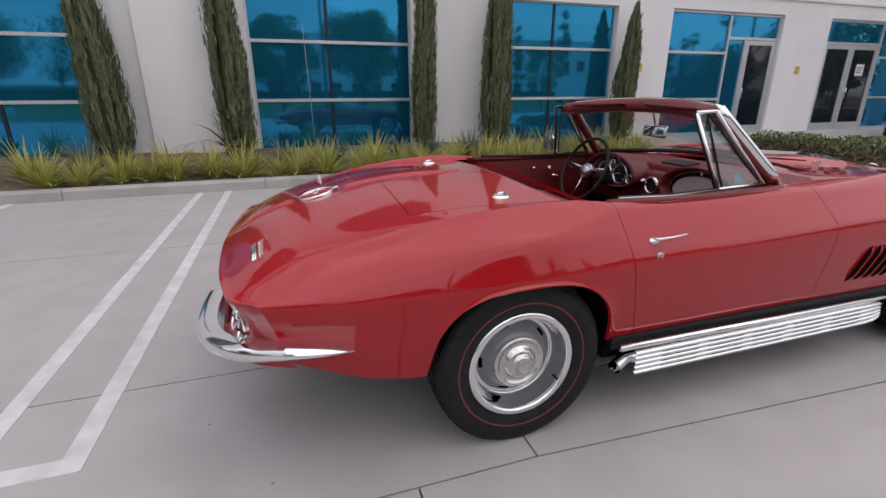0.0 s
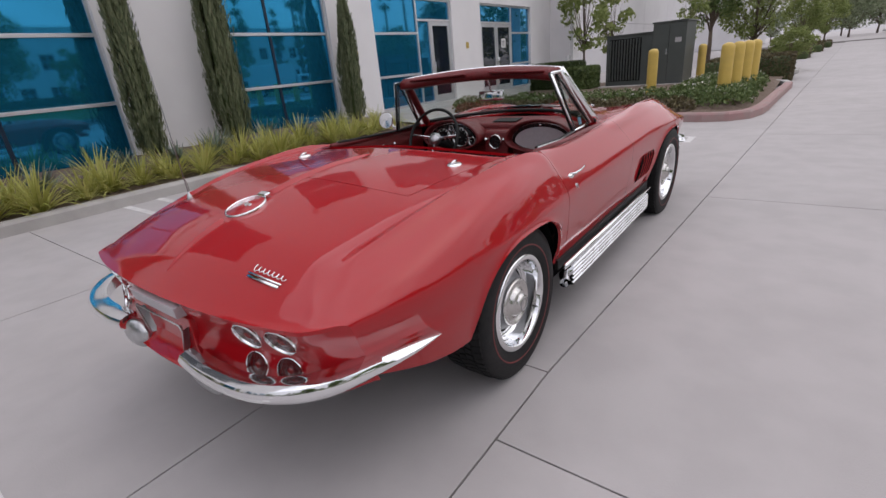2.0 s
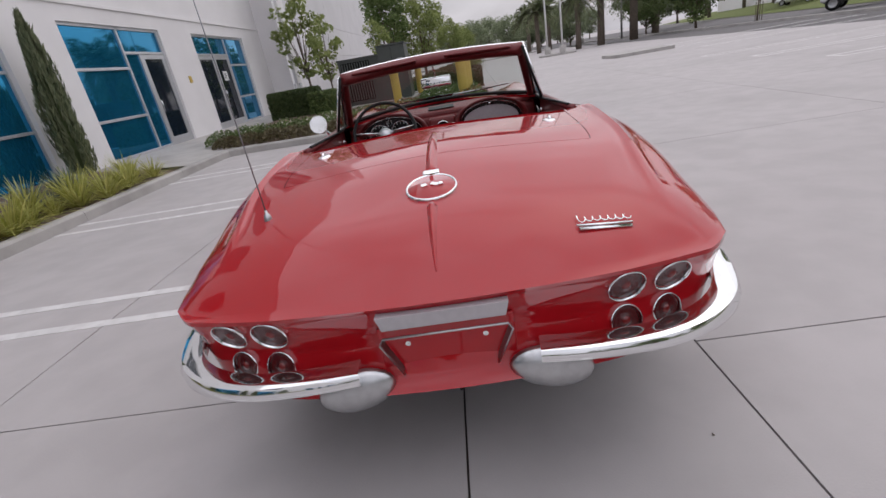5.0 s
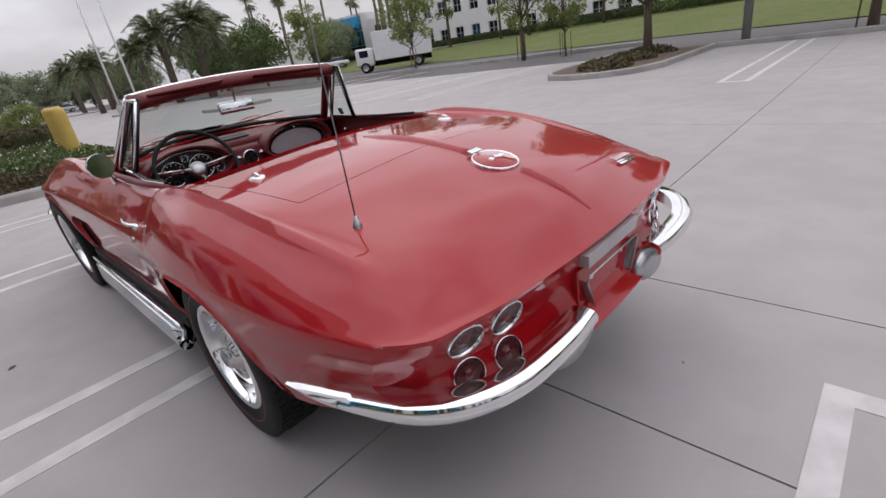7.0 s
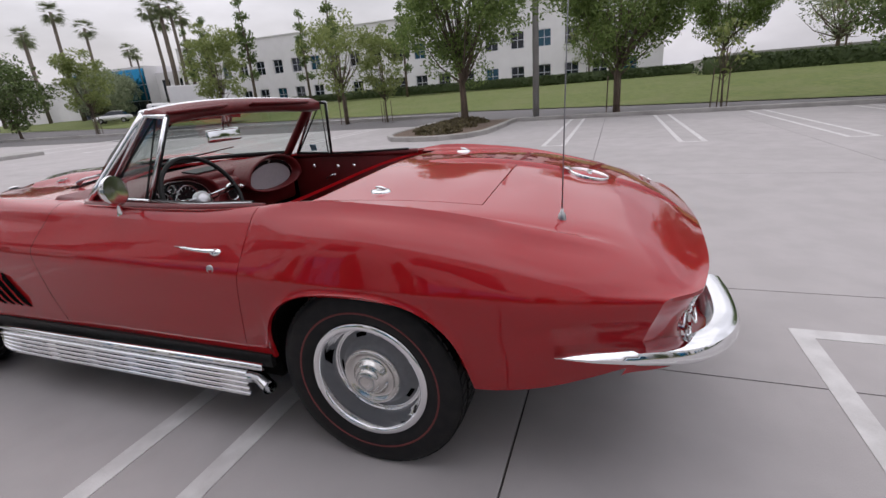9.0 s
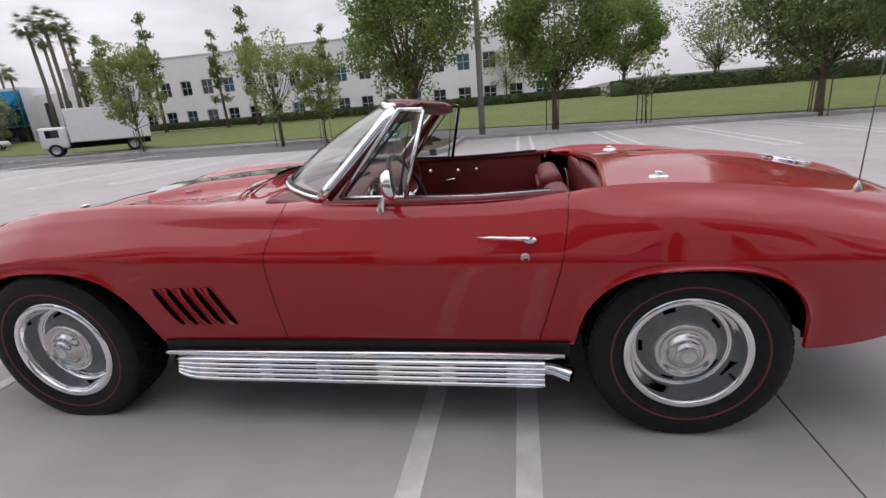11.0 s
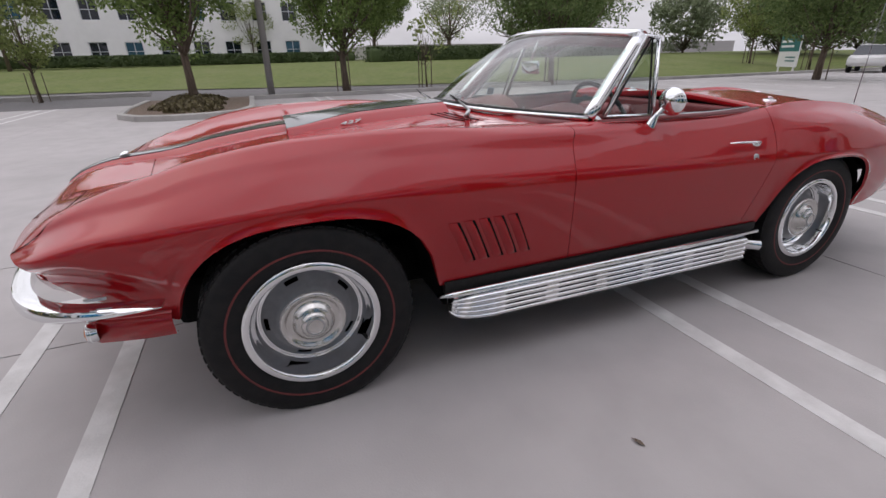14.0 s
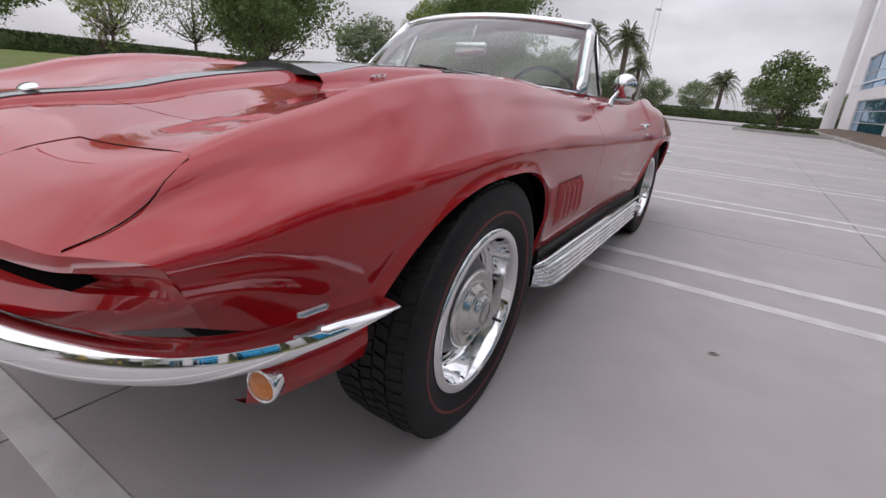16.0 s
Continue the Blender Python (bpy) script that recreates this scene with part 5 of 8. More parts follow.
for s in (1, -1):
    # handle and lock
    x = side_x(-0.70, 0.755)
    hpts = [(s * (x + 0.006), -0.735, 0.760), (s * (x + 0.026), -0.715, 0.763), (s * (x + 0.03), -0.66, 0.767), (s * (x + 0.022), -0.60, 0.769), (s * (x + 0.010), -0.550, 0.768)]
    handle = part("door_handle", tube(hpts, [0.006, 0.008, 0.006, 0.005, 0.003], 10, flat=0.7), M_CHROME, car, "chrome door handle", True)
    part("push_button", lathe([(0.022, 0.0), (0.021, 0.010), (0.012, 0.016), (0.0005, 0.018)], 20, "x", pose(s * (x + 0.002), -0.724, 0.751, 0, 0, 0 if s > 0 else 180) @ Matrix.Diagonal((1, 1.1, 0.62, 1))), M_CHROME, handle, "", True)
    x = side_x(-0.708, 0.697)
    part("door_lock", lathe([(0.016, -0.003), (0.016, 0.005), (0.012, 0.008), (0.008, 0.005), (0.0005, 0.006)], 20, "x", pose(s * x, -0.708, 0.697, 0, 0, 0 if s > 0 else 180)), M_STEEL, car, "round steel door lock", True)
    # five slanted gills behind the front wheel; rear openings are black faces for shade
    for i in range(5):
        y = 0.742 - 0.058 * i

        def at(dy, z, out):
            yy = y + dy - 0.075 * (0.605 - z) / 0.165
            return (s * (side_x(yy, z) + out), yy, z)

        zs = np.linspace(0.605, 0.44, 7).tolist()
        wedge, slot = bmesh.new(), bmesh.new()
        rows = []
        for z in zs:
            k = 0.018 * min(1.0, (0.605 - z) / 0.02 + 0.25, (z - 0.44) / 0.02 + 0.25)
            rows.append([wedge.verts.new(at(d, z, o)) for d, o in ((0.020, 0.0012), (0.008, 0.0012 + 0.45 * k), (-0.004, 0.001 + 0.9 * k), (-0.009, 0.001 + k), (-0.012, 0.0 + 0.85 * k))])
        for r, q in zip(rows, rows[1:]):
            for k in range(4):
                wedge.faces.new((r[k], r[k + 1], q[k + 1], q[k]))
        bmesh.ops.recalc_face_normals(wedge, faces=wedge.faces)
        rows = []
        for z in zs:
            k = 0.018 * min(1.0, (0.605 - z) / 0.02 + 0.25, (z - 0.44) / 0.02 + 0.25)
            rows.append([slot.verts.new(at(d, z, o)) for d, o in ((-0.0115, 0.84 * k), (-0.0115, 0.0018), (-0.0235, 0.0018))])
        for r, q in zip(rows, rows[1:]):
            for k in range(2):
                slot.faces.new((r[k], r[k + 1], q[k + 1], q[k]))
        vent = part("side_vent", wedge, M_PAINT, car, "slanted red side gill with black faces for its slot's shade", True)
        part("slot", slot, M_BLACK, vent)
    # bright sill strip and the side exhaust cover
    part("sill_strip", tube([(s * 0.815, 0.800, 0.316), (s * 0.832, 0.74, 0.322), (s * 0.838, 0.0, 0.326), (s * 0.838, -0.835, 0.331)], [0.006, 0.012, 0.014, 0.014], 10), M_CHROME, car, "bright chrome sill strip", True)
    part("sill_gap", box(min(s * 0.785, s * 0.812), max(s * 0.785, s * 0.812), -0.855, 0.765, 0.315, 0.366), M_RUBBER, car, "black strip above the sill")
    cover = bmesh.new()
    ys = list(np.linspace(0.75, 0.63, 8)) + list(np.linspace(0.57, -0.765, 28))
    flutes = 5
    prof = []
    for k in range(flutes):
        z0 = 0.310 - k * 0.0215
        prof += [(-0.006, z0), (0.004, z0 - 0.005), (0.0065, z0 - 0.0105), (0.004, z0 - 0.016), (-0.006, z0 - 0.0208)]
    rings = []
    for y in ys:
        q = max(0.0, (y - 0.57) / 0.18)
        sq = math.sqrt(max(0.0, 1 - q * q))
        rings.append([cover.verts.new((s * (0.79 + (0.062 + d) * (0.25 + 0.75 * sq)), y, 0.257 + (z - 0.257) * (0.45 + 0.55 * sq))) for d, z in prof])
    for r, q in zip(rings, rings[1:]):
        for k in range(len(prof) - 1):
            cover.faces.new((r[k], r[k + 1], q[k + 1], q[k]))
    top = [cover.verts.new((s * 0.79, y, 0.310)) for y in ys]
    bot = [cover.verts.new((s * 0.79, y, 0.206)) for y in ys]
    for i in range(len(ys) - 1):
        cover.faces.new((top[i], top[i + 1], rings[i + 1][0], rings[i][0]))
        cover.faces.new((rings[i][-1], rings[i + 1][-1], bot[i + 1], bot[i]))
    cover.faces.new(rings[0] + [bot[0], top[0]])
    cover.faces.new(rings[-1] + [bot[-1], top[-1]])
    bmesh.ops.recalc_face_normals(cover, faces=cover.faces)
    exhaust = part("side_exhaust_cover", cover, M_CHROME, car, "fluted bright side exhaust cover with rows of slots", True)
    exhaust.data.set_sharp_from_angle(angle=radians(50))
    for c in range(5):
        y1 = 0.53 - c * 0.244
        for k in range(4):
            z = 0.310 - 0.0215 * (k + 1) + 0.0003
            part("slot", box(min(s * 0.842, s * 0.8525), max(s * 0.842, s * 0.8525), y1 - 0.185, y1, z - 0.0052, z + 0.0052, 0.003, seg=1), M_BLACK, exhaust)
    part("exhaust_tip", tube([(s * 0.80, -0.70, 0.268), (s * 0.82, -0.80, 0.266), (s * 0.85, -0.86, 0.258)], [0.024, 0.025, 0.026], 16, caps=False), M_CHROME, exhaust, "chrome exhaust tip", True)


# ---- hood: stripe, scoop, badge, seams, cowl ----
def ridge(name, ys, halves, base, rise, mat, label="", sink=0.012, lift=0.0, front_cap=True, drop=None):
    """A raised band along the middle of the hood: top half width, extra half width at the foot, and height over the skin."""
    bm = bmesh.new()
    rings = []
    for y, w, b, h, e in zip(ys, halves, base, rise, lift + 0 * ys):
        z = float(MID_LINE(y))
        foot = skin_z(w + b, y) if drop is None else z + h - drop + sink
        rings.append([bm.verts.new(p) for p in ((-w - b, y, foot - sink), (-w - b * 0.35, y, z + h * 0.6), (-w, y, z + h), (-w * 0.5, y, z + h + 0.003 + 0.75 * e), (0, y, z + h + 0.004 + e), (w * 0.5, y, z + h + 0.003 + 0.75 * e), (w, y, z + h), (w + b * 0.35, y, z + h * 0.6), (w + b, y, foot - sink))])
    for r, q in zip(rings, rings[1:]):
        for k in range(8):
            bm.faces.new((r[k], r[k + 1], q[k + 1], q[k]))
    if front_cap:
        bm.faces.new(rings[0])
    bm.faces.new(rings[-1])
    bmesh.ops.recalc_face_normals(bm, faces=bm.faces)
    ob = part(name, bm, mat, car, label, True)
    ob.data.set_sharp_from_angle(angle=radians(40))
    return ob


ys = np.linspace(2.035, 1.10, 24)
f = (2.035 - ys) / 0.935
ridge("hood_ridge", ys, 0.028 + 0.055 * f, 0.03 + 0.05 * f, 0.004 + 0.016 * np.minimum(1, f * 2), M_PAINT)
ridge("hood_stripe", ys, 0.026 + 0.048 * f, 0.003 + 0 * f, 0.0075 + 0.016 * np.minimum(1, f * 2), M_STINGER, "dark grey stripe along the hood ridge", sink=-0.004)
ys = np.linspace(1.205, 0.50, 22)
f = (1.205 - ys) / 0.705
g = np.minimum(1, 2.2 * f)
g = g * g * (3 - 2 * g)
ridge("hood_scoop", ys, 0.205 - 0.045 * g, 0.035 + 0.05 * g, 0.016 + 0.020 * g - 0.006 * f, M_PAINT, "raised hood scoop", lift=0.024 * (1 - g), front_cap=False)
ridge("scoop_stripe", ys, 0.196 - 0.052 * g + 0.012 * f, 0.004 + 0 * f, 0.0185 + 0.0205 * g - 0.006 * f, M_STINGER, "glossy dark grey scoop top", lift=0.024 * (1 - g), drop=0.006)
# black lining and back wall in place of the shade inside the mouth
ys = np.array((1.203, 1.19, 1.165))
ridge("scoop_mouth", ys, 0.202 + 0 * ys, 0.034 + 0 * ys, 0.012 + 0 * ys, M_BLACK, "scoop mouth lined in black for its shade", lift=0.023 + 0 * ys, front_cap=False)
for s in (1, -1):
    words = bpy.data.curves.new("badge_digits", "FONT")
    words.body, words.size, words.extrude, words.shear = "427", 0.036, 0.0015, 0.25
    words.align_x, words.align_y = "CENTER", "CENTER"
    holder = bpy.data.objects.new("badge_digits", words)
    bm = bmesh.new()
    bm.from_mesh(holder.to_mesh())
    holder.to_mesh_clear()
    bpy.data.objects.remove(holder)
    along, rise = Vector((0.0, s * 1.0, -s * 0.10)).normalized(), Vector((-s * 0.84, 0.0, 0.54))
    out = along.cross(rise).normalized()
    rise = out.cross(along)
    at = Vector((s * 0.222, 0.95, 0.889))
    m = Matrix((along, rise, out)).transposed().to_4x4()
    m.translation = at
    m = m @ Matrix.Diagonal((1.6, 0.68, 1, 1))
    part("number_badge", moved(bm, m), M_STEEL, car, "small chrome badge reading 427 on the scoop side")
bm = lathe([(0.032, 0.0), (0.03, 0.006), (0.018, 0.011), (0.0005, 0.012)], 20, "z", pose(0, 1.835, float(MID_LINE(1.835)) + 0.022, -22) @ Matrix.Diagonal((0.95, 0.62, 0.8, 1)))
part("nose_emblem", bm, M_CHROME, car, "chrome nose emblem", True)


def seam(points, name="panel_seam"):
    """A thin black tube along the skin, in place of the shade in a panel gap."""
    pts = [(x, y, skin_z(x, y) + 0.001) for x, y in points]
    return part(name, tube(pts, 0.0011, 5), M_BLACK, car)


for s in (1, -1):
    seam([(s * x, y) for x, y in bezier([(0.285, 2.095), (0.305, 2.02), (0.362, 1.888)], 6)])
    seam([(s * x, y) for x, y in bezier([(0.362, 1.888), (0.52, 1.880), (0.655, 1.866)], 6)])
    seam([(s * x, y) for x, y in bezier([(0.660, 1.872), (0.672, 1.935), (0.662, 1.985), (0.635, 2.030)], 8)])
    # cowl louvres at the windscreen's foot: flat black bars in place of slot shade
    for k in range(3):
        pts = [(s * x, 0.60 - k * 0.03 - 0.09 * (x / 0.5) ** 2, skin_z(x, 0.60 - k * 0.03 - 0.09 * (x / 0.5) ** 2) - 0.001) for x in np.linspace(0.22, 0.46, 8)]
        part("cowl_louvre", tube(pts, 0.006, 5, flat=0.4), M_BLACK, car)
    # wiper
    base = Vector((s * 0.26 - 0.16, 0.50, skin_z(abs(s * 0.26 - 0.16), 0.50) + 0.012))
    tip = Vector((s * 0.26 + 0.10, 0.425, 0.948))
    wiper = part("wiper_arm", tube([base, base + Vector((0.02, -0.02, 0.02)), tip], [0.012, 0.007, 0.004], 8), M_STEEL, car, "grey metal wiper arm", True)
    part("wiper_blade", tube([tip + Vector((-0.19, 0.02, -0.008)), tip, tip + Vector((0.17, -0.03, 0.012))], [0.003, 0.005, 0.003], 6), M_RUBBER, wiper, "black wiper blade")


# ---- windscreen ----
def glass_material(name, tint, rough=0.01):
    mat = bpy.data.materials.new(name)
    mat.use_nodes = True
    nodes, links = mat.node_tree.nodes, mat.node_tree.links
    nodes.remove(nodes["Principled BSDF"])
    see, gloss, mix, face = nodes.new("ShaderNodeBsdfTransparent"), nodes.new("ShaderNodeBsdfGlossy"), nodes.new("ShaderNodeMixShader"), nodes.new("ShaderNodeLayerWeight")
    power, span = nodes.new("ShaderNodeMath"), nodes.new("ShaderNodeMapRange")
    power.operation, power.inputs[1].default_value = "POWER", 3.4
    span.inputs["To Min"].default_value, span.inputs["To Max"].default_value = 0.095, 0.95
    face.inputs["Blend"].default_value = 0.5
    see.inputs[0].default_value, gloss.inputs["Roughness"].default_value = (*tint, 1), rough
    links.new(face.outputs["Facing"], power.inputs[0])
    links.new(power.outputs[0], span.inputs["Value"])
    links.new(span.outputs[0], mix.inputs[0])
    links.new(see.outputs[0], mix.inputs[1])
    links.new(gloss.outputs[0], mix.inputs[2])
    links.new(mix.outputs[0], nodes["Material Output"].inputs[0])
    return mat


M_GLASS = glass_material("windscreen_glass", (0.80, 0.87, 0.84))
M_SIDEGLASS = glass_material("vent_glass", (0.84, 0.90, 0.88))


def ws_low(s):
    a = abs(s)
    return np.array((0.655 * s, 0.435 - 0.375 * a ** 2.3, 0.925 - 0.03 * s * s))


def ws_top(s):
    a = abs(s)
    return np.array((0.56 * s, -0.10 - 0.135 * a ** 2.3, 1.235 - 0.03 * s * s))


def ws_at(s, t):
    p = ws_low(s) * (1 - t) + ws_top(s) * t
    return p + np.array((0, 0.03, 0.012)) * math.sin(math.pi * t)


N = 28
S = np.linspace(-1, 1, N)
verts = [ws_at(s, t) for t in np.linspace(0, 1, 9) for s in S]
faces = [(k * N + j, k * N + j + 1, (k + 1) * N + j + 1, (k + 1) * N + j) for k in range(8) for j in range(N - 1)]
screen = raw("windscreen", verts, faces, M_GLASS, car, "curved clear windscreen", True)
screen.visible_shadow = False
part("lower_seal", tube([ws_at(s, 0) + np.array((0, -0.012, 0.002)) for s in S], 0.013, 8), M_RUBBER, car, "black windscreen seal", True)
part("lower_frame", tube([ws_at(s, 0) + np.array((0, 0.008, -0.002)) for s in S], 0.010, 8), M_CHROME, car, "thin chrome windscreen frame", True)
bm = bmesh.new()
rings = []
for s in S:
    p = ws_top(s)
    rings.append([bm.verts.new(p + np.array(o)) for o in ((0, 0.022, -0.016), (0, 0.026, 0.004), (0, 0.012, 0.017), (0, -0.008, 0.019), (0, -0.014, 0.010), (0, -0.012, -0.002), (0, 0.0, -0.012))])
for r, q in zip(rings, rings[1:]):
    for k in range(7):
        bm.faces.new((r[k], r[(k + 1) % 7], q[(k + 1) % 7], q[k]))
bm.faces.new(rings[0])
bm.faces.new(rings[-1])
bmesh.ops.recalc_face_normals(bm, faces=bm.faces)
part("header_rail", bm, M_CHROME, car, "chrome windscreen header", True)
bm = bmesh.new()
rings = []
for s in np.linspace(-0.97, 0.97, 20):
    p = ws_top(s)
    rings.append([bm.verts.new(p + np.array(o)) for o in ((0, -0.010, 0.012), (0, -0.045, 0.013), (0, -0.082, -0.010), (0, -0.082, -0.048), (0, -0.025, -0.06), (0, 0.004, -0.045))])
for r, q in zip(rings, rings[1:]):
    for k in range(6):
        bm.faces.new((r[k], r[(k + 1) % 6], q[(k + 1) % 6], q[k]))
bm.faces.new(rings[0])
bm.faces.new(rings[-1])
bmesh.ops.recalc_face_normals(bm, faces=bm.faces)
part("header_pad", bm, M_LEATHER, car, "dark red vinyl header pad", True)
for s in (1, -1):
    b = box(-0.2, 0.2, -0.055, 0.055, -0.007, 0.007, 0.006)
    p = ws_top(s * 0.52)
    part("sun_visor", moved(b, pose(p[0], p[1] - 0.07, p[2] - 0.026, -16, s * 2, -s * 9)), M_LEATHER, car, "folded dark red sun visor", True)
    part("visor_clip", tube([(s * 0.03, -0.16, 1.215), (s * 0.06, -0.17, 1.205)], 0.008, 8), M_CHROME, car, "", True)
    # pillar: chrome outside, dark inside
    low, top = Vector(ws_at(s * 0.985, 0.0)), Vector(ws_at(s * 0.985, 1.0))
    way = [low + (top - low) * t + Vector((s * 0.004, -0.006, 0)) for t in np.linspace(0, 1, 8).tolist()]
    part("pillar", tube(way, [0.026] * 8, 10, flat=0.55), M_CHROME, car, "chrome windscreen pillar", True)
    part("pillar_lining", tube([p + Vector((-s * 0.018, -0.018, 0)) for p in way], 0.025, 10), M_LEATHER, car, "dark red vinyl pillar lining", True)
    # vent window
    a, b, c = Vector((s * 0.648, -0.015, 0.893)), Vector((s * 0.652, -0.270, 0.884)), Vector((s * 0.552, -0.345, 1.192))
    a2 = Vector((s * 0.564, -0.258, 1.200))
    vent = raw("vent_window", [a, b, c, a2], [(0, 1, 2, 3)], M_SIDEGLASS, car, "small vent window in a chrome frame")
    vent.visible_shadow = False
    for u, v in ((a, b), (b, c), (c, a2)):
        part("vent_lining", tube([u + Vector((-s * 0.007, -0.003, 0)), v + Vector((-s * 0.007, -0.003, 0))], 0.0085, 8), M_RUBBER, vent, "", True)
    part("vent_frame", tube([a, b], 0.008, 8), M_CHROME, vent, "", True)
    part("vent_frame", tube([b, c], 0.0085, 8), M_CHROME, vent, "", True)
    part("vent_frame", tube([c, a2, a], 0.010, 8), M_CHROME, vent, "", True)
    part("vent_seal", tube([p + (q - p) * t for p, q, t in ((b, a, 0.09), (c, a2, 0.5), )] + [a + (b - a) * 0.04], 0.005, 6), M_RUBBER, vent)
    # window channel on the door
    pts = [(s * 0.655, -0.275, 0.884), (s * 0.69, -0.55, 0.884), (s * 0.69, -0.80, 0.892)]
    part("window_channel", tube(pts, 0.0045, 6), M_STEEL, car, "thin chrome window channel", True)
    part("window_seal", tube([(x - s * 0.011, y, z) for x, y, z in pts], 0.007, 6), M_RUBBER, car)
part("sticker", moved(box(0.0, 0.0012, -0.022, 0.022, 0.0, 0.042), pose(0.644, -0.150, 0.903, 0, -18)), M_STICKER, car, "small blue sticker on the vent glass")

# door mirror on the driver's side
x0 = -0.722
mirror = part("mirror_stand", tube([(x0 + 0.004, -0.185, 0.834), (x0, -0.192, 0.856), (x0 - 0.012, -0.208, 0.895), (x0 - 0.030, -0.230, 0.935)], [0.034, 0.022, 0.010, 0.008], 14, flat=0.7), M_CHROME, car, "chrome door mirror stand", True)
m = pose(x0 - 0.044, -0.246, 0.950, -6, 0, 12)
part("mirror_shell", lathe([(0.054, -0.012), (0.056, -0.006), (0.055, 0.004), (0.047, 0.018), (0.030, 0.028), (0.012, 0.032), (0.0005, 0.033)], 32, "y", m), M_CHROME, mirror, "chrome mirror shell", True)
part("mirror_face", lathe([(0.053, -0.0115), (0.0005, -0.0125)], 32, "y", m), M_CHROME, mirror, "round mirror glass")
# inside mirror
im = part("inside_mirror", moved(box(-0.1, 0.1, -0.012, 0.006, -0.032, 0.032, 0.008), pose(0.01, -0.055, 1.075, -6, 0, -8)), M_CHROME, car, "small inside rear-view mirror", True)
part("mirror_stalk", tube([(0.01, -0.055, 1.09), (0.005, -0.08, 1.17), (0, -0.10, 1.215)], 0.006, 6), M_CHROME, im, "", True)

# ---- cockpit ----
part("floor_pan", box(-0.72, 0.72, -1.02, 0.35, 0.37, 0.40), M_CARPET, car, "dark red carpet")
part("rear_bulkhead", box(-0.66, 0.66, -1.06, -0.985, 0.40, 0.862, 0.02, seg=3), M_LEATHER, car, "dark red vinyl bulkhead behind the seats", True)
part("tunnel", box(-0.09, 0.09, -0.95, 0.2, 0.39, 0.56, 0.04, seg=3), M_CARPET, car, "", True)
part("firewall", box(-0.70, 0.70, 0.28, 0.30, 0.40, 0.86), M_BLACK, car)
for s in (1, -1):
    inner = part("door_trim", box(min(s * 0.685, s * 0.715), max(s * 0.685, s * 0.715), -0.83, 0.06, 0.42, 0.875, 0.012, seg=3), M_LEATHER, car, "dark red vinyl door trim with chrome knobs", True)
    part("door_roll", tube([(s * 0.69, -0.85, 0.874), (s * 0.695, -0.5, 0.868), (s * 0.69, 0.04, 0.872)], 0.018, 10), M_LEATHER, inner, "", True)
    part("arm_rest", box(min(s * 0.64, s * 0.69), max(s * 0.64, s * 0.69), -0.62, -0.28, 0.60, 0.64, 0.015, seg=3), M_LEATHER, inner, "", True)
    for y, z, r in ((-0.12, 0.80, 0.012), (-0.30, 0.795, 0.012), (-0.42, 0.80, 0.010)):
        part("knob", lathe([(r, 0.0), (r * 0.9, 0.02), (r * 1.2, 0.03), (0.0005, 0.034)], 14, "x", pose(s * 0.686, y, z, 0, 0, 180 if s > 0 else 0)), M_CHROME, inner, "", True)
    part("crank", tube([(s * 0.665, -0.20, 0.72), (s * 0.66, -0.24, 0.74), (s * 0.655, -0.28, 0.745)], [0.012, 0.007, 0.010], 8), M_CHROME, inner, "", True)

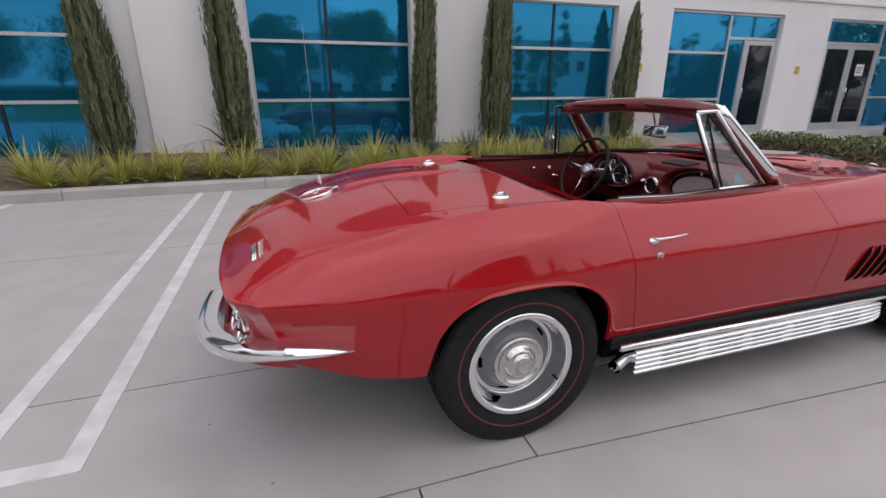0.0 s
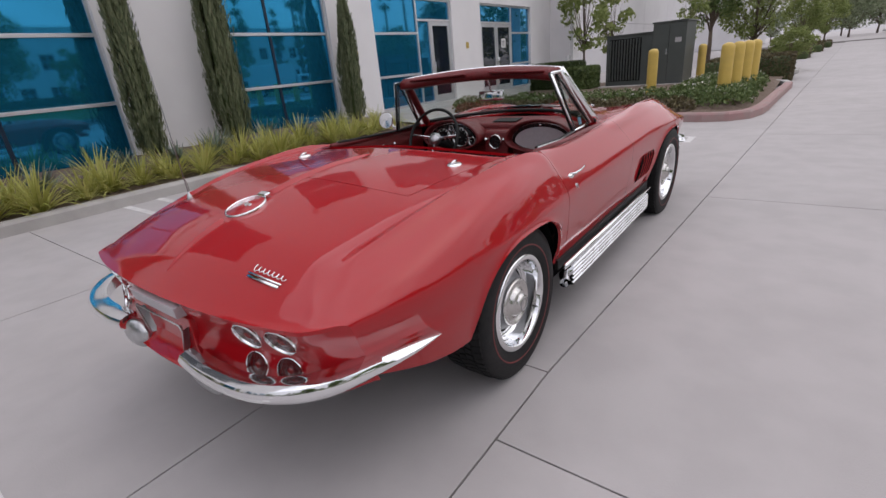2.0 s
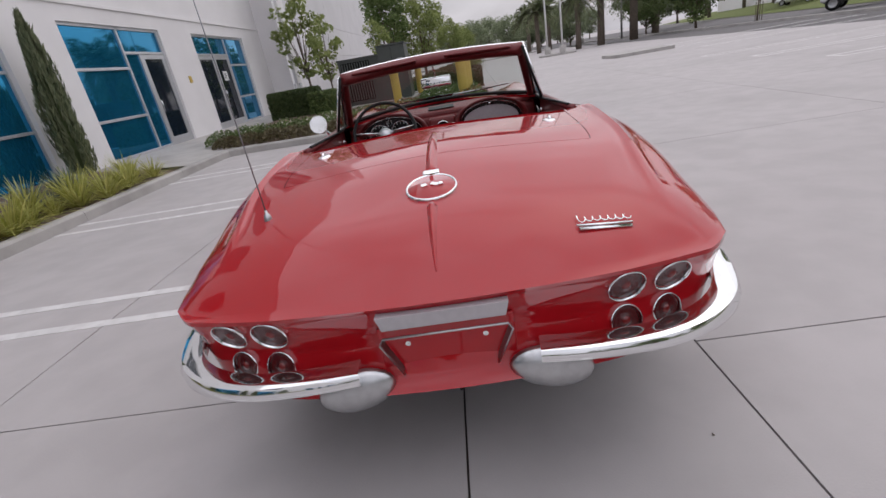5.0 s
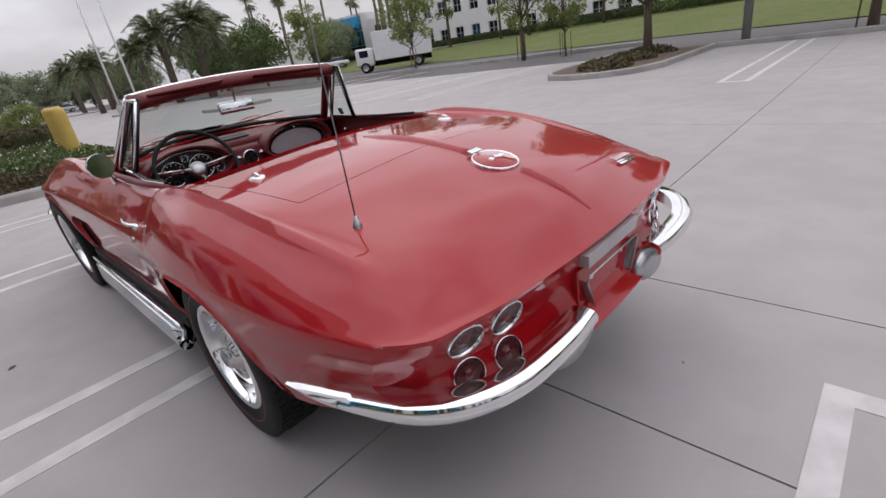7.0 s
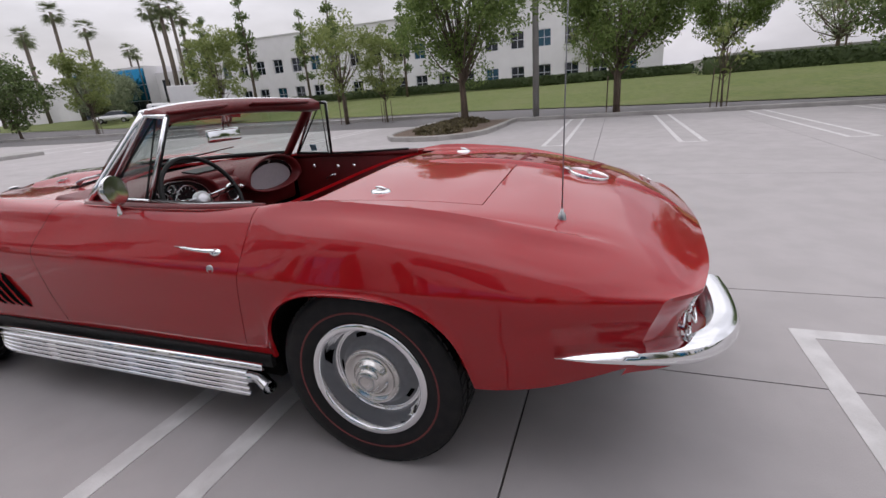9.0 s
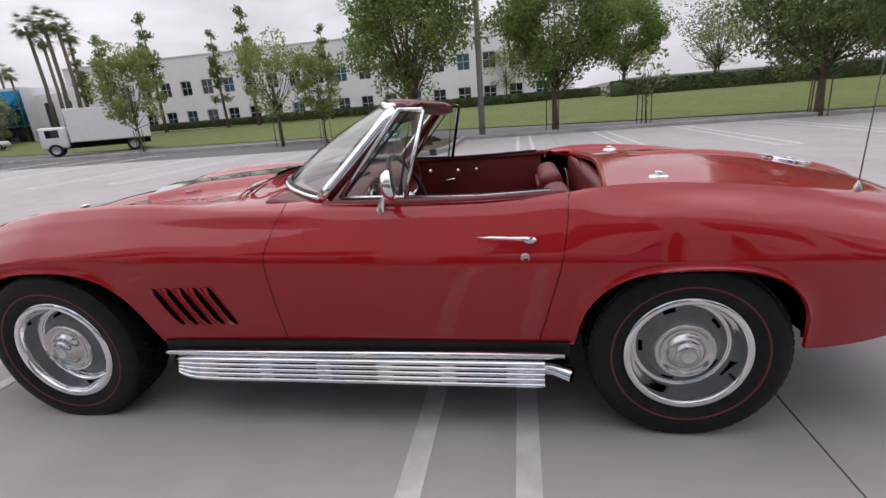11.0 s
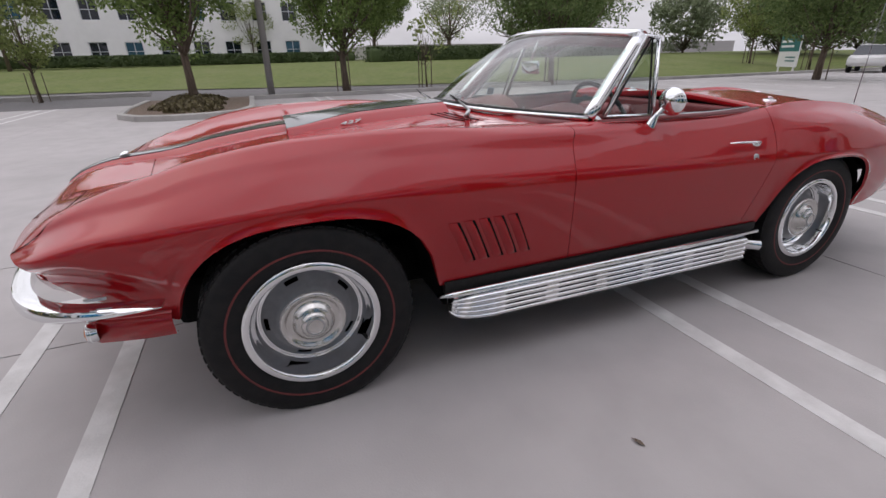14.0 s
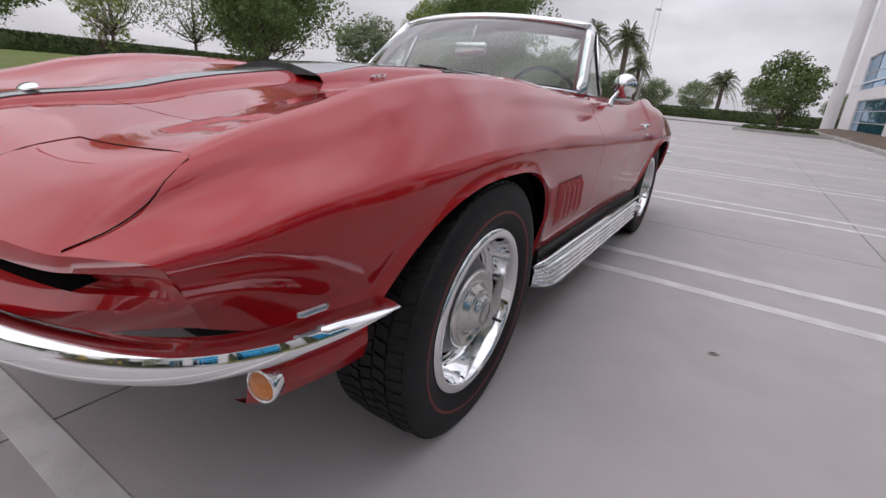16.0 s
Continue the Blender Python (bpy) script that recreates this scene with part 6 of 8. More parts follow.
# dash with its two hooded pods
part("dash_top", moved(box(-0.66, 0.66, -0.12, 0.12, -0.03, 0.03, 0.025, seg=3), pose(0, 0.19, 0.862, 6)), M_LEATHER, car, "dark red vinyl dash top", True)
part("dash_body", box(-0.66, 0.66, 0.05, 0.28, 0.60, 0.85, 0.03, seg=3), M_LEATHER, car, "dark red dash", True)
for s in (1, -1):
    cx, cz, y0 = s * 0.34, 0.79, -0.06
    bm = bmesh.new()
    rings = []
    for y, k in ((y0, 1.0), (y0 - 0.012, 0.985), (y0 - 0.006, 0.90), (y0 + 0.06, 0.86)):
        rings.append([bm.verts.new((cx + 0.245 * k * math.cos(a), y, cz + 0.135 * k * math.sin(a) * (1.0 if math.sin(a) > 0 else 0.55))) for a in np.linspace(0, 2 * math.pi, 40, endpoint=False)])
    back = [bm.verts.new((cx + 0.24 * math.cos(a), 0.26, cz - 0.02 + 0.12 * math.sin(a) * (1.0 if math.sin(a) > 0 else 0.55))) for a in np.linspace(0, 2 * math.pi, 40, endpoint=False)]
    for r, q in zip([back] + rings, rings):
        for k in range(40):
            bm.faces.new((r[k], r[(k + 1) % 40], q[(k + 1) % 40], q[k]))
    bmesh.ops.recalc_face_normals(bm, faces=bm.faces)
    pod = part("dash_pod", bm, M_LEATHER, car, "hooded dark red dash pod", True)
    face = bmesh.new()
    face.faces.new([face.verts.new((cx + 0.222 * math.cos(a), y0 + 0.045, cz + 0.118 * math.sin(a) * (1.0 if math.sin(a) > 0 else 0.55))) for a in np.linspace(0, 2 * math.pi, 40, endpoint=False)])
    part("pod_face", face, M_DIAL, pod, "black pod face")
    ring = [(cx + 0.205 * math.cos(a), y0 + 0.035, cz + 0.108 * math.sin(a)) for a in np.linspace(0.0, math.pi, 24)]
    part("pod_trim", tube(ring, 0.0045, 6), M_CHROME, pod, "", True)
    if s > 0:
        pad = bmesh.new()
        pad.faces.new([pad.verts.new((cx + 0.185 * math.cos(a), y0 + 0.038, cz - 0.008 + 0.09 * math.sin(a) * (1.0 if math.sin(a) > 0 else 0.6))) for a in np.linspace(0, 2 * math.pi, 40, endpoint=False)])
        part("glove_panel", pad, M_GREYPAD, pod, "pale grey oval panel")
        part("panel_knob", lathe([(0.008, 0.0), (0.007, -0.01), (0.0005, -0.012)], 12, "y", pose(cx, y0 + 0.036, cz + 0.095)), M_CHROME, pod)
    else:
        for dx, dz, r in ((-0.085, 0.005, 0.068), (0.065, 0.012, 0.068), (-0.175, -0.02, 0.03), (0.16, -0.012, 0.03), (-0.01, 0.075, 0.02)):
            dial = part("dial", lathe([(r, 0.005), (r, -0.012), (r * 0.93, -0.012), (r * 0.9, 0.0)], 32, "y", pose(cx + dx, y0 + 0.036, cz + dz)), M_CHROME, pod, "round dial in a chrome ring", True)
            part("dial_face", lathe([(r * 0.92, 0.0), (0.0005, -0.001)], 32, "y", pose(cx + dx, y0 + 0.034, cz + dz)), M_DIAL, dial)
            bm = bmesh.new()
            for a in np.linspace(-0.7, 3.84, 11):
                tube([(cx + dx + r * q * math.cos(a), y0 + 0.031, cz + dz + r * q * math.sin(a)) for q in (0.70, 0.85)], 0.0014, 4, bm)
            tube([(cx + dx, y0 + 0.031, cz + dz), (cx + dx + r * 0.6 * math.cos(3.3), y0 + 0.031, cz + dz + r * 0.6 * math.sin(3.3))], 0.0015, 4, bm)
            part("dial_marks", bm, M_WHITE, dial)
part("centre_stack", box(-0.085, 0.10, -0.02, 0.10, 0.50, 0.845, 0.02, seg=3), M_LEATHER, car, "dark red centre stack", True)
clock = part("clock", lathe([(0.048, 0.0), (0.048, -0.02), (0.043, -0.022), (0.041, -0.012)], 32, "y", pose(0.01, -0.02, 0.775)), M_CHROME, car, "round clock in a chrome ring", True)
part("clock_face", lathe([(0.042, -0.012), (0.0005, -0.013)], 32, "y", pose(0.01, -0.02, 0.775)), M_DIAL, clock)
part("radio", box(-0.065, 0.085, -0.028, -0.015, 0.62, 0.70, 0.004), M_DIAL, car, "black radio")
part("speaker_grille", moved(box(-0.09, 0.09, -0.05, 0.05, 0, 0.006), pose(0.01, 0.15, 0.891, 6)), M_RUBBER, car)
for x in (-0.062, 0.082):
    part("knob", lathe([(0.012, 0.0), (0.012, -0.025), (0.0005, -0.028)], 14, "y", pose(x, -0.02, 0.79)), M_CHROME, car, "", True)

# steering wheel
m = pose(-0.36, -0.235, 0.825, 66, 0, 0)
steer = part("steering_wheel", moved(tube([(0.20 * math.cos(a), 0.20 * math.sin(a), 0) for a in np.linspace(0, 2 * math.pi, 49)], 0.0105, 8, caps=False), m), M_RUBBER, car, "thin dark-rimmed steering wheel with steel spokes", True)
for a in (0.1, math.pi - 0.1, -math.pi / 2):
    part("spoke", moved(tube([(0.03 * math.cos(a), 0.03 * math.sin(a), -0.02), (0.195 * math.cos(a), 0.195 * math.sin(a), 0)], [0.020, 0.012], 8, flat=0.3), m), M_CHROME, steer, "steel spoke", True)
part("horn_cap", lathe([(0.045, -0.03), (0.042, -0.008), (0.025, 0.004), (0.0005, 0.006)], 24, "z", m), M_STEEL, steer, "steel horn cap", True)
part("column", moved(tube([(0, 0, -0.02), (0, 0, -0.36)], [0.03, 0.035], 12), m), M_RUBBER, steer, "", True)


# bucket seats
def cushion(w, d, h, m, puff=0.02):
    bm = box(-w / 2, w / 2, -d / 2, d / 2, -h / 2, h / 2, min(h, d) * 0.42, seg=4)
    return moved(bm, m)


for s in (1, -1):
    cx = s * 0.36
    part("seat_cushion", cushion(0.50, 0.50, 0.15, pose(cx, -0.58, 0.445, -6)), M_LEATHER, car, "dark red vinyl bucket seat cushion", True)
    back = part("seat_back", cushion(0.48, 0.12, 0.46, pose(cx, -0.885, 0.605, -10)), M_LEATHER, car, "dark red vinyl bucket seat back", True)
    for k in (-2, -1, 0, 1, 2):
        part("seat_pleat", cushion(0.07, 0.03, 0.34, pose(cx + k * 0.072, -0.825, 0.60, -10)), M_LEATHER, back, "", True)
    part("seat_trim", tube([(cx + 0.24 * math.cos(a), -0.945, 0.60 + 0.215 * math.sin(a)) for a in np.linspace(0.2, math.pi - 0.2, 16)], 0.004, 6), M_LEATHER, back, "", True)
front = [GRID[R_DECKFRONT, c] * (-1, 1, 1) for c in range(C_IN + 3, 0, -1)] + [GRID[R_DECKFRONT, c] for c in range(0, C_IN + 4)]
part("deck_roll", tube([p + np.array((0, 0.004, -0.018)) for p in front], 0.019, 10), M_PAINT, car, "rolled red edge of the deck", True)
part("rear_shelf", box(-0.62, 0.62, -1.03, -0.97, 0.55, 0.60, 0.02), M_CARPET, car)


# ---- plants ----
def quads(name, centres, along, across, mat, parent=None, label="", kind_fold=0.0):
    """Many four-cornered leaves, each from a centre, a half length and a half width vector."""
    c, a, b = (np.asarray(v, float) for v in (centres, along, across))
    n = len(c)
    v = np.stack([c - a * 0.9, c + b - 0.1 * a, c + a, c - b - 0.1 * a], 1).reshape(-1, 3)
    me = bpy.data.meshes.new(name)
    me.vertices.add(4 * n)
    me.vertices.foreach_set("co", v.ravel())
    me.loops.add(4 * n)
    me.loops.foreach_set("vertex_index", np.arange(4 * n))
    me.polygons.add(n)
    me.polygons.foreach_set("loop_start", np.arange(0, 4 * n, 4))
    me.update(calc_edges=True)
    ob = finish(new(name, me), mat)
    if parent:
        ob.parent = parent
    if label:
        tagged(ob, label)
    return ob


def random_dirs(rng, n, up=0.0):
    d = rng.normal(size=(n, 3)) + (0, 0, up)
    return d / np.linalg.norm(d, axis=1, keepdims=True)


def leaf_set(rng, centres, size, up=0.0, slim=0.45):
    n = len(centres)
    d = random_dirs(rng, n, up)
    s = np.cross(d, random_dirs(rng, n))
    s /= np.maximum(np.linalg.norm(s, axis=1, keepdims=True), 1e-6)
    k = size * rng.uniform(0.6, 1.25, (n, 1))
    return d * k, s * k * slim


def tree(name, seed, height, trunk_h, crown_r, leaves, leaf_size, leaf_mat, label, trunk_r=0.1, clumps=46, crown_squash=1.0, sparse=0.0, stakes=False, lean=0.0):
    """A broadleaf tree: tapered trunk, forked limbs, a crown of leafy clumps with gaps."""
    rng = np.random.default_rng(seed)
    holder = tagged(empty(name), label, "tree")
    cz = (trunk_h + height) / 2
    half = (height - trunk_h) / 2
    pts = [(0, 0, -0.05), (0.03 + lean * 0.3, 0.02, trunk_h * 0.5), (lean * 0.7, 0.05, trunk_h), (lean, 0.0, cz)]
    bm = tube(pts, [trunk_r * 1.25, trunk_r, trunk_r * 0.85, trunk_r * 0.35], 10)
    ends = []
    for i in range(clumps):
        d = random_dirs(rng, 1, 0.25)[0]
        r = rng.uniform(0.35, 1.0) ** 0.6
        ends.append(np.array((lean, 0, cz)) + d * np.array((crown_r, crown_r, half * crown_squash)) * r)
    for i, e in enumerate(ends[:26]):
        z0 = trunk_h * (0.85 + 0.5 * rng.random())
        start = np.array((lean * 0.7, 0.03, min(z0, cz)))
        mid = start * 0.45 + e * 0.55 + (0, 0, -0.12 * crown_r)
        tube([start, mid, e], [trunk_r * 0.38, trunk_r * 0.2, trunk_r * 0.06], 5, bm)
    part("trunk", bm, M_BARK, holder, "", True)
    cs = []
    per = int(leaves / clumps)
    for e in ends:
        if rng.random() < sparse:
            continue
        rad = crown_r * rng.uniform(0.24, 0.42)
        p = random_dirs(rng, per) * rad * rng.uniform(0.25, 1.0, (per, 1)) ** 0.5
        p[:, 2] *= 0.75
        cs.append(e + p)
    cs = np.concatenate(cs)
    a, b = leaf_set(rng, cs, leaf_size, 0.3)
    quads("crown", cs, a, b, leaf_mat, holder)
    if stakes:
        for dx, dy in ((0.35, 0.1), (-0.35, -0.1), (0.0, 0.38)):
            part("stake", tube([(dx, dy, -0.05), (dx * 0.95, dy * 0.95, 1.45)], 0.025, 6), M_BARK, holder, "wooden tree stake")
    return holder


def cypress(seed, height, radius):
    """A narrow upright juniper of many rising sprays."""
    rng = np.random.default_rng(seed)
    holder = tagged(empty("juniper_tree"), "narrow upright grey-green juniper against the wall", "tree", "junipers along the wall")
    part("trunk", tube([(0, 0, -0.1), (0, 0, 0.5), (0.02, 0, height * 0.8)], [0.05, 0.045, 0.01], 8), M_BARK, holder, "", True)
    n = 12000
    radius *= 0.84
    z = rng.uniform(0.02, 1.0, n) ** 0.9
    prof = np.interp(z, [0, 0.06, 0.2, 0.45, 0.7, 0.88, 1.0], [0.5, 0.85, 1.0, 0.92, 0.7, 0.42, 0.08])
    which = rng.integers(0, 46, n)
    turn, reach = rng.uniform(0, 2 * math.pi, 46), rng.uniform(0.72, 1.2, 46)
    lump = reach[which] * (1 + 0.16 * np.sin(z * (8 + which % 5) + which))
    ang = turn[which] + 0.25 * np.sin(3 * z + which) + rng.normal(size=n) * 0.07
    r = radius * prof * lump * rng.uniform(0.5, 1.04, n) ** 0.5
    c = np.stack([r * np.cos(ang), r * np.sin(ang), z * height], 1)
    out = np.stack([np.cos(ang), np.sin(ang), 0 * ang], 1)
    d = out * rng.uniform(0.0, 0.3, (n, 1)) + (0, 0, 1.0) + rng.normal(size=(n, 3)) * 0.14
    d /= np.linalg.norm(d, axis=1, keepdims=True)
    s = np.cross(d, out + rng.normal(size=(n, 3)) * 0.6)
    s /= np.maximum(np.linalg.norm(s, axis=1, keepdims=True), 1e-6)
    k = rng.uniform(0.035, 0.085, (n, 1)) * (1 + 0.8 * (rng.random((n, 1)) < 0.06))
    quads("foliage", c, d * k, s * k * 0.17, M_LEAF_CYPRESS, holder)
    # dark solid core added inside, so gaps between sprays look into shade
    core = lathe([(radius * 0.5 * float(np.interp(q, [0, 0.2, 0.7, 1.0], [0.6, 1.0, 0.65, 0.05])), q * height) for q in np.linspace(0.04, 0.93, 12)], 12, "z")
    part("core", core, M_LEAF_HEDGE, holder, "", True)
    return holder


def blades(name, seed, count, length, width, mat, spread, droop, label, category, group, stiff=0.0):
    """A tuft of arching blades from one base."""
    rng = np.random.default_rng(seed)
    verts, faces = [], []
    for i in range(count):
        a = rng.uniform(0, 2 * math.pi)
        L = length * rng.uniform(0.65, 1.15)
        lean = spread * rng.uniform(0.15, 1.0)
        out = np.array((math.cos(a), math.sin(a), 0))
        side = np.array((-math.sin(a), math.cos(a), 0))
        p = out * rng.uniform(0, 0.05)
        base = len(verts)
        steps = 5
        for k in range(steps):
            t = k / (steps - 1)
            pos = p + out * L * (math.sin(lean) * t + droop * lean * t * t * 0.5) + np.array((0, 0, L * (math.cos(lean) * t - droop * lean * t ** 2.4 * 0.55)))
            w = width * (1 - t ** 1.6) * (0.6 + 0.4 * min(1, t * 4)) + 0.001
            verts += [pos - side * w, pos + side * w + np.array((0, 0, 0.25 * w))]
        for k in range(steps - 1):
            q = base + 2 * k
            faces.append((q, q + 1, q + 3, q + 2))
    ob = raw(name, verts, faces, mat)
    return tagged(ob, label, category, group)


def scatter(ob, spots, rng, low=0.85, high=1.2):
    """The thing itself at the first spot and copies at the others, each turned and sized by chance."""
    for i, (x, y, z) in enumerate(spots):
        k = rng.uniform(low, high)
        m = pose(x, y, z, 0, 0, rng.uniform(0, 360)) @ Matrix.Scale(k, 4)
        if i == 0:
            ob.matrix_basis = m
        else:
            o = copy_thing(ob, pose(0, 0, 0))
            o.matrix_basis = m


def bed_z(x):
    return 0.10 + 0.125 * max(0, -5.3 - x)


rng = np.random.default_rng(5)
# junipers on both sides of each window bay
spots = [(-4.66, 3.3, 0.36), (-2.74, 3.5, 0.35), (0.55, 3.7, 0.28), (2.05, 3.6, 0.34), (5.12, 2.75, 0.28)]
for i, (y, h, r) in enumerate(spots):
    cypress(20 + i, h, r).matrix_basis = pose(-6.82, y, bed_z(-6.82), 2, -1 + i % 3, 40 * i)
for i, y in enumerate((-8.4, -9.9, -14.0)):
    cypress(40 + i, 3.4, 0.34).matrix_basis = pose(-6.85, y, bed_z(-6.85), 0, 0, 70 * i)
# a dry palm shoot beside one juniper
dry = blades("dry_shoot", 77, 9, 1.05, 0.026, M_LEAF_BROWN, 1.3, 0.9, "dry grey palm shoot beside a juniper", "plant", "")
dry.matrix_basis = pose(-6.6, -2.95, 0.45, 0, 0, 200)
# yellow blades along the kerb, with blue-grey tufts between
ys = [-5.52, -4.70, -4.15, -3.62, -3.20, -2.54, -1.63, -0.64, 0.16, 0.92, 1.50, 2.05, 2.65, 3.25, 3.8, 4.3, 4.75]
ys += [-6.3 - 0.8 * i for i in range(18)]
spots = [(-5.62 - 0.30 * rng.random(), y + rng.uniform(-0.06, 0.06), bed_z(-5.7)) for y in ys]
spots += [(-5.35 - 0.2 * rng.random(), -5.2 + 0.42 * i + rng.uniform(-0.1, 0.1), bed_z(-5.4) - 0.03) for i in range(25)]
for k in range(3):
    tuft = blades("variegated_flax", 90 + k, 95, 0.50, 0.011, M_LEAF_YELLOW, 1.05, 0.7, "yellow-green striped flax tuft in the bed", "plant", "flax tufts in the bed")
    scatter(tuft, spots[k::3], rng, 0.85, 1.35)
spots = [(-6.0 - 0.45 * rng.random(), y, bed_z(-6.2)) for y in (-5.0, -2.05, -1.18, -0.05, 0.55, 1.25, 2.35, 2.95, 3.6, 4.2, -6.8, -7.9, -9.2, -10.5)]
for k in range(2):
    tuft = blades("blue_agave", 95 + k, 80, 0.42, 0.020, M_LEAF_AGAVE, 1.25, 0.15, "blue-grey stiff-bladed tuft in the bed", "plant", "blue-grey tufts in the bed")
    scatter(tuft, spots[k::2], rng, 0.9, 1.2)


def cover(name, seed, n, area, z, mat, size, label, height=0.25, flowers=0):
    """Low ground cover: leaves over an area given as a list of discs (x, y, radius)."""
    rng = np.random.default_rng(seed)
    c = []
    for x, y, r in area:
        m = int(n * r * r / sum(q[2] ** 2 for q in area))
        a, d = rng.uniform(0, 2 * math.pi, m), r * np.sqrt(rng.random(m))
        c.append(np.stack([x + d * np.cos(a), y + d * np.sin(a), z + height * np.sqrt(np.maximum(0, 1 - (d / r) ** 2)) * rng.uniform(0.3, 1.05, m)], 1))
    c = np.concatenate(c)
    a, b = leaf_set(rng, c, size, 0.8, 0.5)
    ob = tagged(quads(name, c, a, b, mat), label, "ground cover", kind="stuff")
    if flowers:
        i = rng.choice(len(c), flowers, replace=False)
        a, b = leaf_set(rng, c[i] + (0, 0, 0.02), 0.028, 1.5, 0.9)
        tagged(quads("small_flowers", c[i] + (0, 0, 0.03), a, b, M_FLOWER), "small white flowers in the ground cover", "flowers", kind="stuff")
    return ob


low = [(-5.2 + 0.55 * i, 7.54 - 0.055 * i + 0.06 * (i % 3), 0.38) for i in range(10)]
cover("low_shrubs", 1, 9000, low, 0.13, M_LEAF_BROWN, 0.035, "low olive-brown shrubs along the island kerb", 0.26)
rows = [(-5.5 + 0.5 * i, 8.0 + 0.2 * (i % 2), 0.45) for i in range(13)] + [(0.5 - 0.1 * (i % 2), 7.3 + 0.55 * i, 0.45) for i in range(10)] + [(0.0, 7.6 + 0.8 * i, 0.45) for i in range(6)] + [(-0.4, 9.4 + 0.9 * i, 0.5) for i in range(4)]
cover("flowering_cover", 2, 30000, rows, 0.2, M_LEAF_COVER, 0.032, "green ground cover with small white flowers", 0.3, flowers=700)
cover("island_cover", 3, 6000, [(12.0 + 0.9 * i, 3.2 + 0.5 * (i % 2) - 0.2, 0.75) for i in range(6)], 0.1, M_LEAF_BROWN, 0.06, "dry brown-green cover on the tree island", 0.22)


def hedge(x0, x1, y0, y1, z0, z1, seed, mat, label, leaf=0.06, n=6000, category="hedge"):
    """A clipped hedge: a dark core, added for inner shade, in a skin of leaves."""
    rng = np.random.default_rng(seed)
    holder = tagged(empty("hedge"), label, category)
    cx, cy = (x0 + x1) / 2, (y0 + y1) / 2
    holder.matrix_basis = pose(cx, cy, z0)
    w, d, h = (x1 - x0) / 2, (y1 - y0) / 2, z1 - z0
    k = min(0.25, w * 0.4, d * 0.4, h * 0.3)
    part("core", box(-w + 0.04, w - 0.04, -d + 0.04, d - 0.04, -0.05, h - 0.06, k, seg=3), M_LEAF_HEDGE, holder, "", True)
    p = rng.uniform(-1, 1, (n, 3))
    face = rng.choice(5, n, p=np.array([d * h, d * h, w * h, w * h, 2 * w * d]) / (2 * d * h + 2 * w * h + 2 * w * d))
    for f, (ax, sgn) in enumerate(((0, 1), (0, -1), (1, 1), (1, -1), (2, 1))):
        p[face == f, ax] = sgn * rng.uniform(0.93, 1.03, (face == f).sum())
    c = p * (w, d, h / 2) + (0, 0, h / 2)
    over = np.maximum(np.abs(p), 0).copy()
    c *= 1 - 0.06 * (over[:, :1] ** 6) * (over[:, 1:2] ** 6)
    a, b = leaf_set(rng, c, leaf, 0.3)
    quads("foliage", c, a, b, mat, holder)
    return holder


hedge(-5.9, -4.3, 12.4, 13.4, 0.12, 1.05, 4, M_LEAF_HEDGE, "clipped dark green hedge before the hall wall", 0.05, 9000)
hedge(-4.45, -3.65, 12.0, 12.9, 0.12, 0.88, 5, M_LEAF_COVER, "rounded yellow-green shrub beside the dark hedge", 0.05, 4000, "shrub")
hedge(-1.2, 0.2, 14.6, 16.4, -0.03, 0.75, 6, M_LEAF_BROWN, "brown-green hedge behind the bollards", 0.05, 5000)
for i in range(4):
    hedge(-3.5, -0.6, 20 + 9 * i, 25 + 9 * i, 0.0, 0.5, 60 + i, M_LEAF_BROWN, "low brown-green hedge along the drive", 0.07, 3000)
hedge(47, 48.6, 26.5, 54, 1.2, 1.85, 7, M_LEAF_HEDGE, "long clipped hedge before the office building", 0.16, 7000)
hedge(45.5, 47.2, -8.5, 26.2, 1.2, 1.95, 8, M_LEAF_HEDGE, "long clipped hedge before the office building", 0.16, 9000)
hedge(39.0, 41.0, -40, -8.4, 1.0, 2.2, 9, M_LEAF_HEDGE, "tall dark hedge behind the lawn", 0.16, 10000)
hedge(-12, 30, -64, -62, 0.0, 1.1, 10, M_LEAF_HEDGE, "dark hedge at the end of the lot", 0.2, 8000)

# trees by the hall and along the drive
T1 = tree("young_tree", 1, 4.8, 1.5, 0.95, 1000, 0.13, M_LEAF_PALE, "slender young tree with tiered leaves by the hall", 0.05, 30, 1.0)
T1.matrix_basis = pose(-6.5, 16.0, 0.0) @ Matrix.Scale(0.9, 4)
copy_thing(T1, pose(-6.3, 18.2, 0.0, 0, 0, 120) @ Matrix.Scale(0.85, 4))
copy_thing(T1, pose(-6.6, 31.0, 0.0, 0, 0, 250))
T2 = tree("broadleaf_tree", 2, 8.8, 2.0, 1.8, 6000, 0.15, M_LEAF_DARK, "dark green broadleaf tree along the drive", 0.13, 60)
T2.matrix_basis = pose(-7.0, 38.0, 0)
T3 = tree("broadleaf_tree", 3, 6.8, 1.0, 2.3, 8000, 0.13, M_LEAF_PALE, "spreading green tree along the drive", 0.12, 60)
T3.matrix_basis = pose(-4.8, 41.0, 0)
copy_thing(T3, pose(-3.4, 58.0, 0, 0, 0, 220) @ Matrix.Scale(0.8, 4))
copy_thing(T3, pose(-2.5, 74.0, 0, 0, 0, 20) @ Matrix.Scale(0.8, 4))
T4 = tree("small_tree", 4, 2.5, 0.5, 1.15, 5000, 0.08, M_LEAF_PALE, "low round willow-like tree on a small island", 0.05, 50)
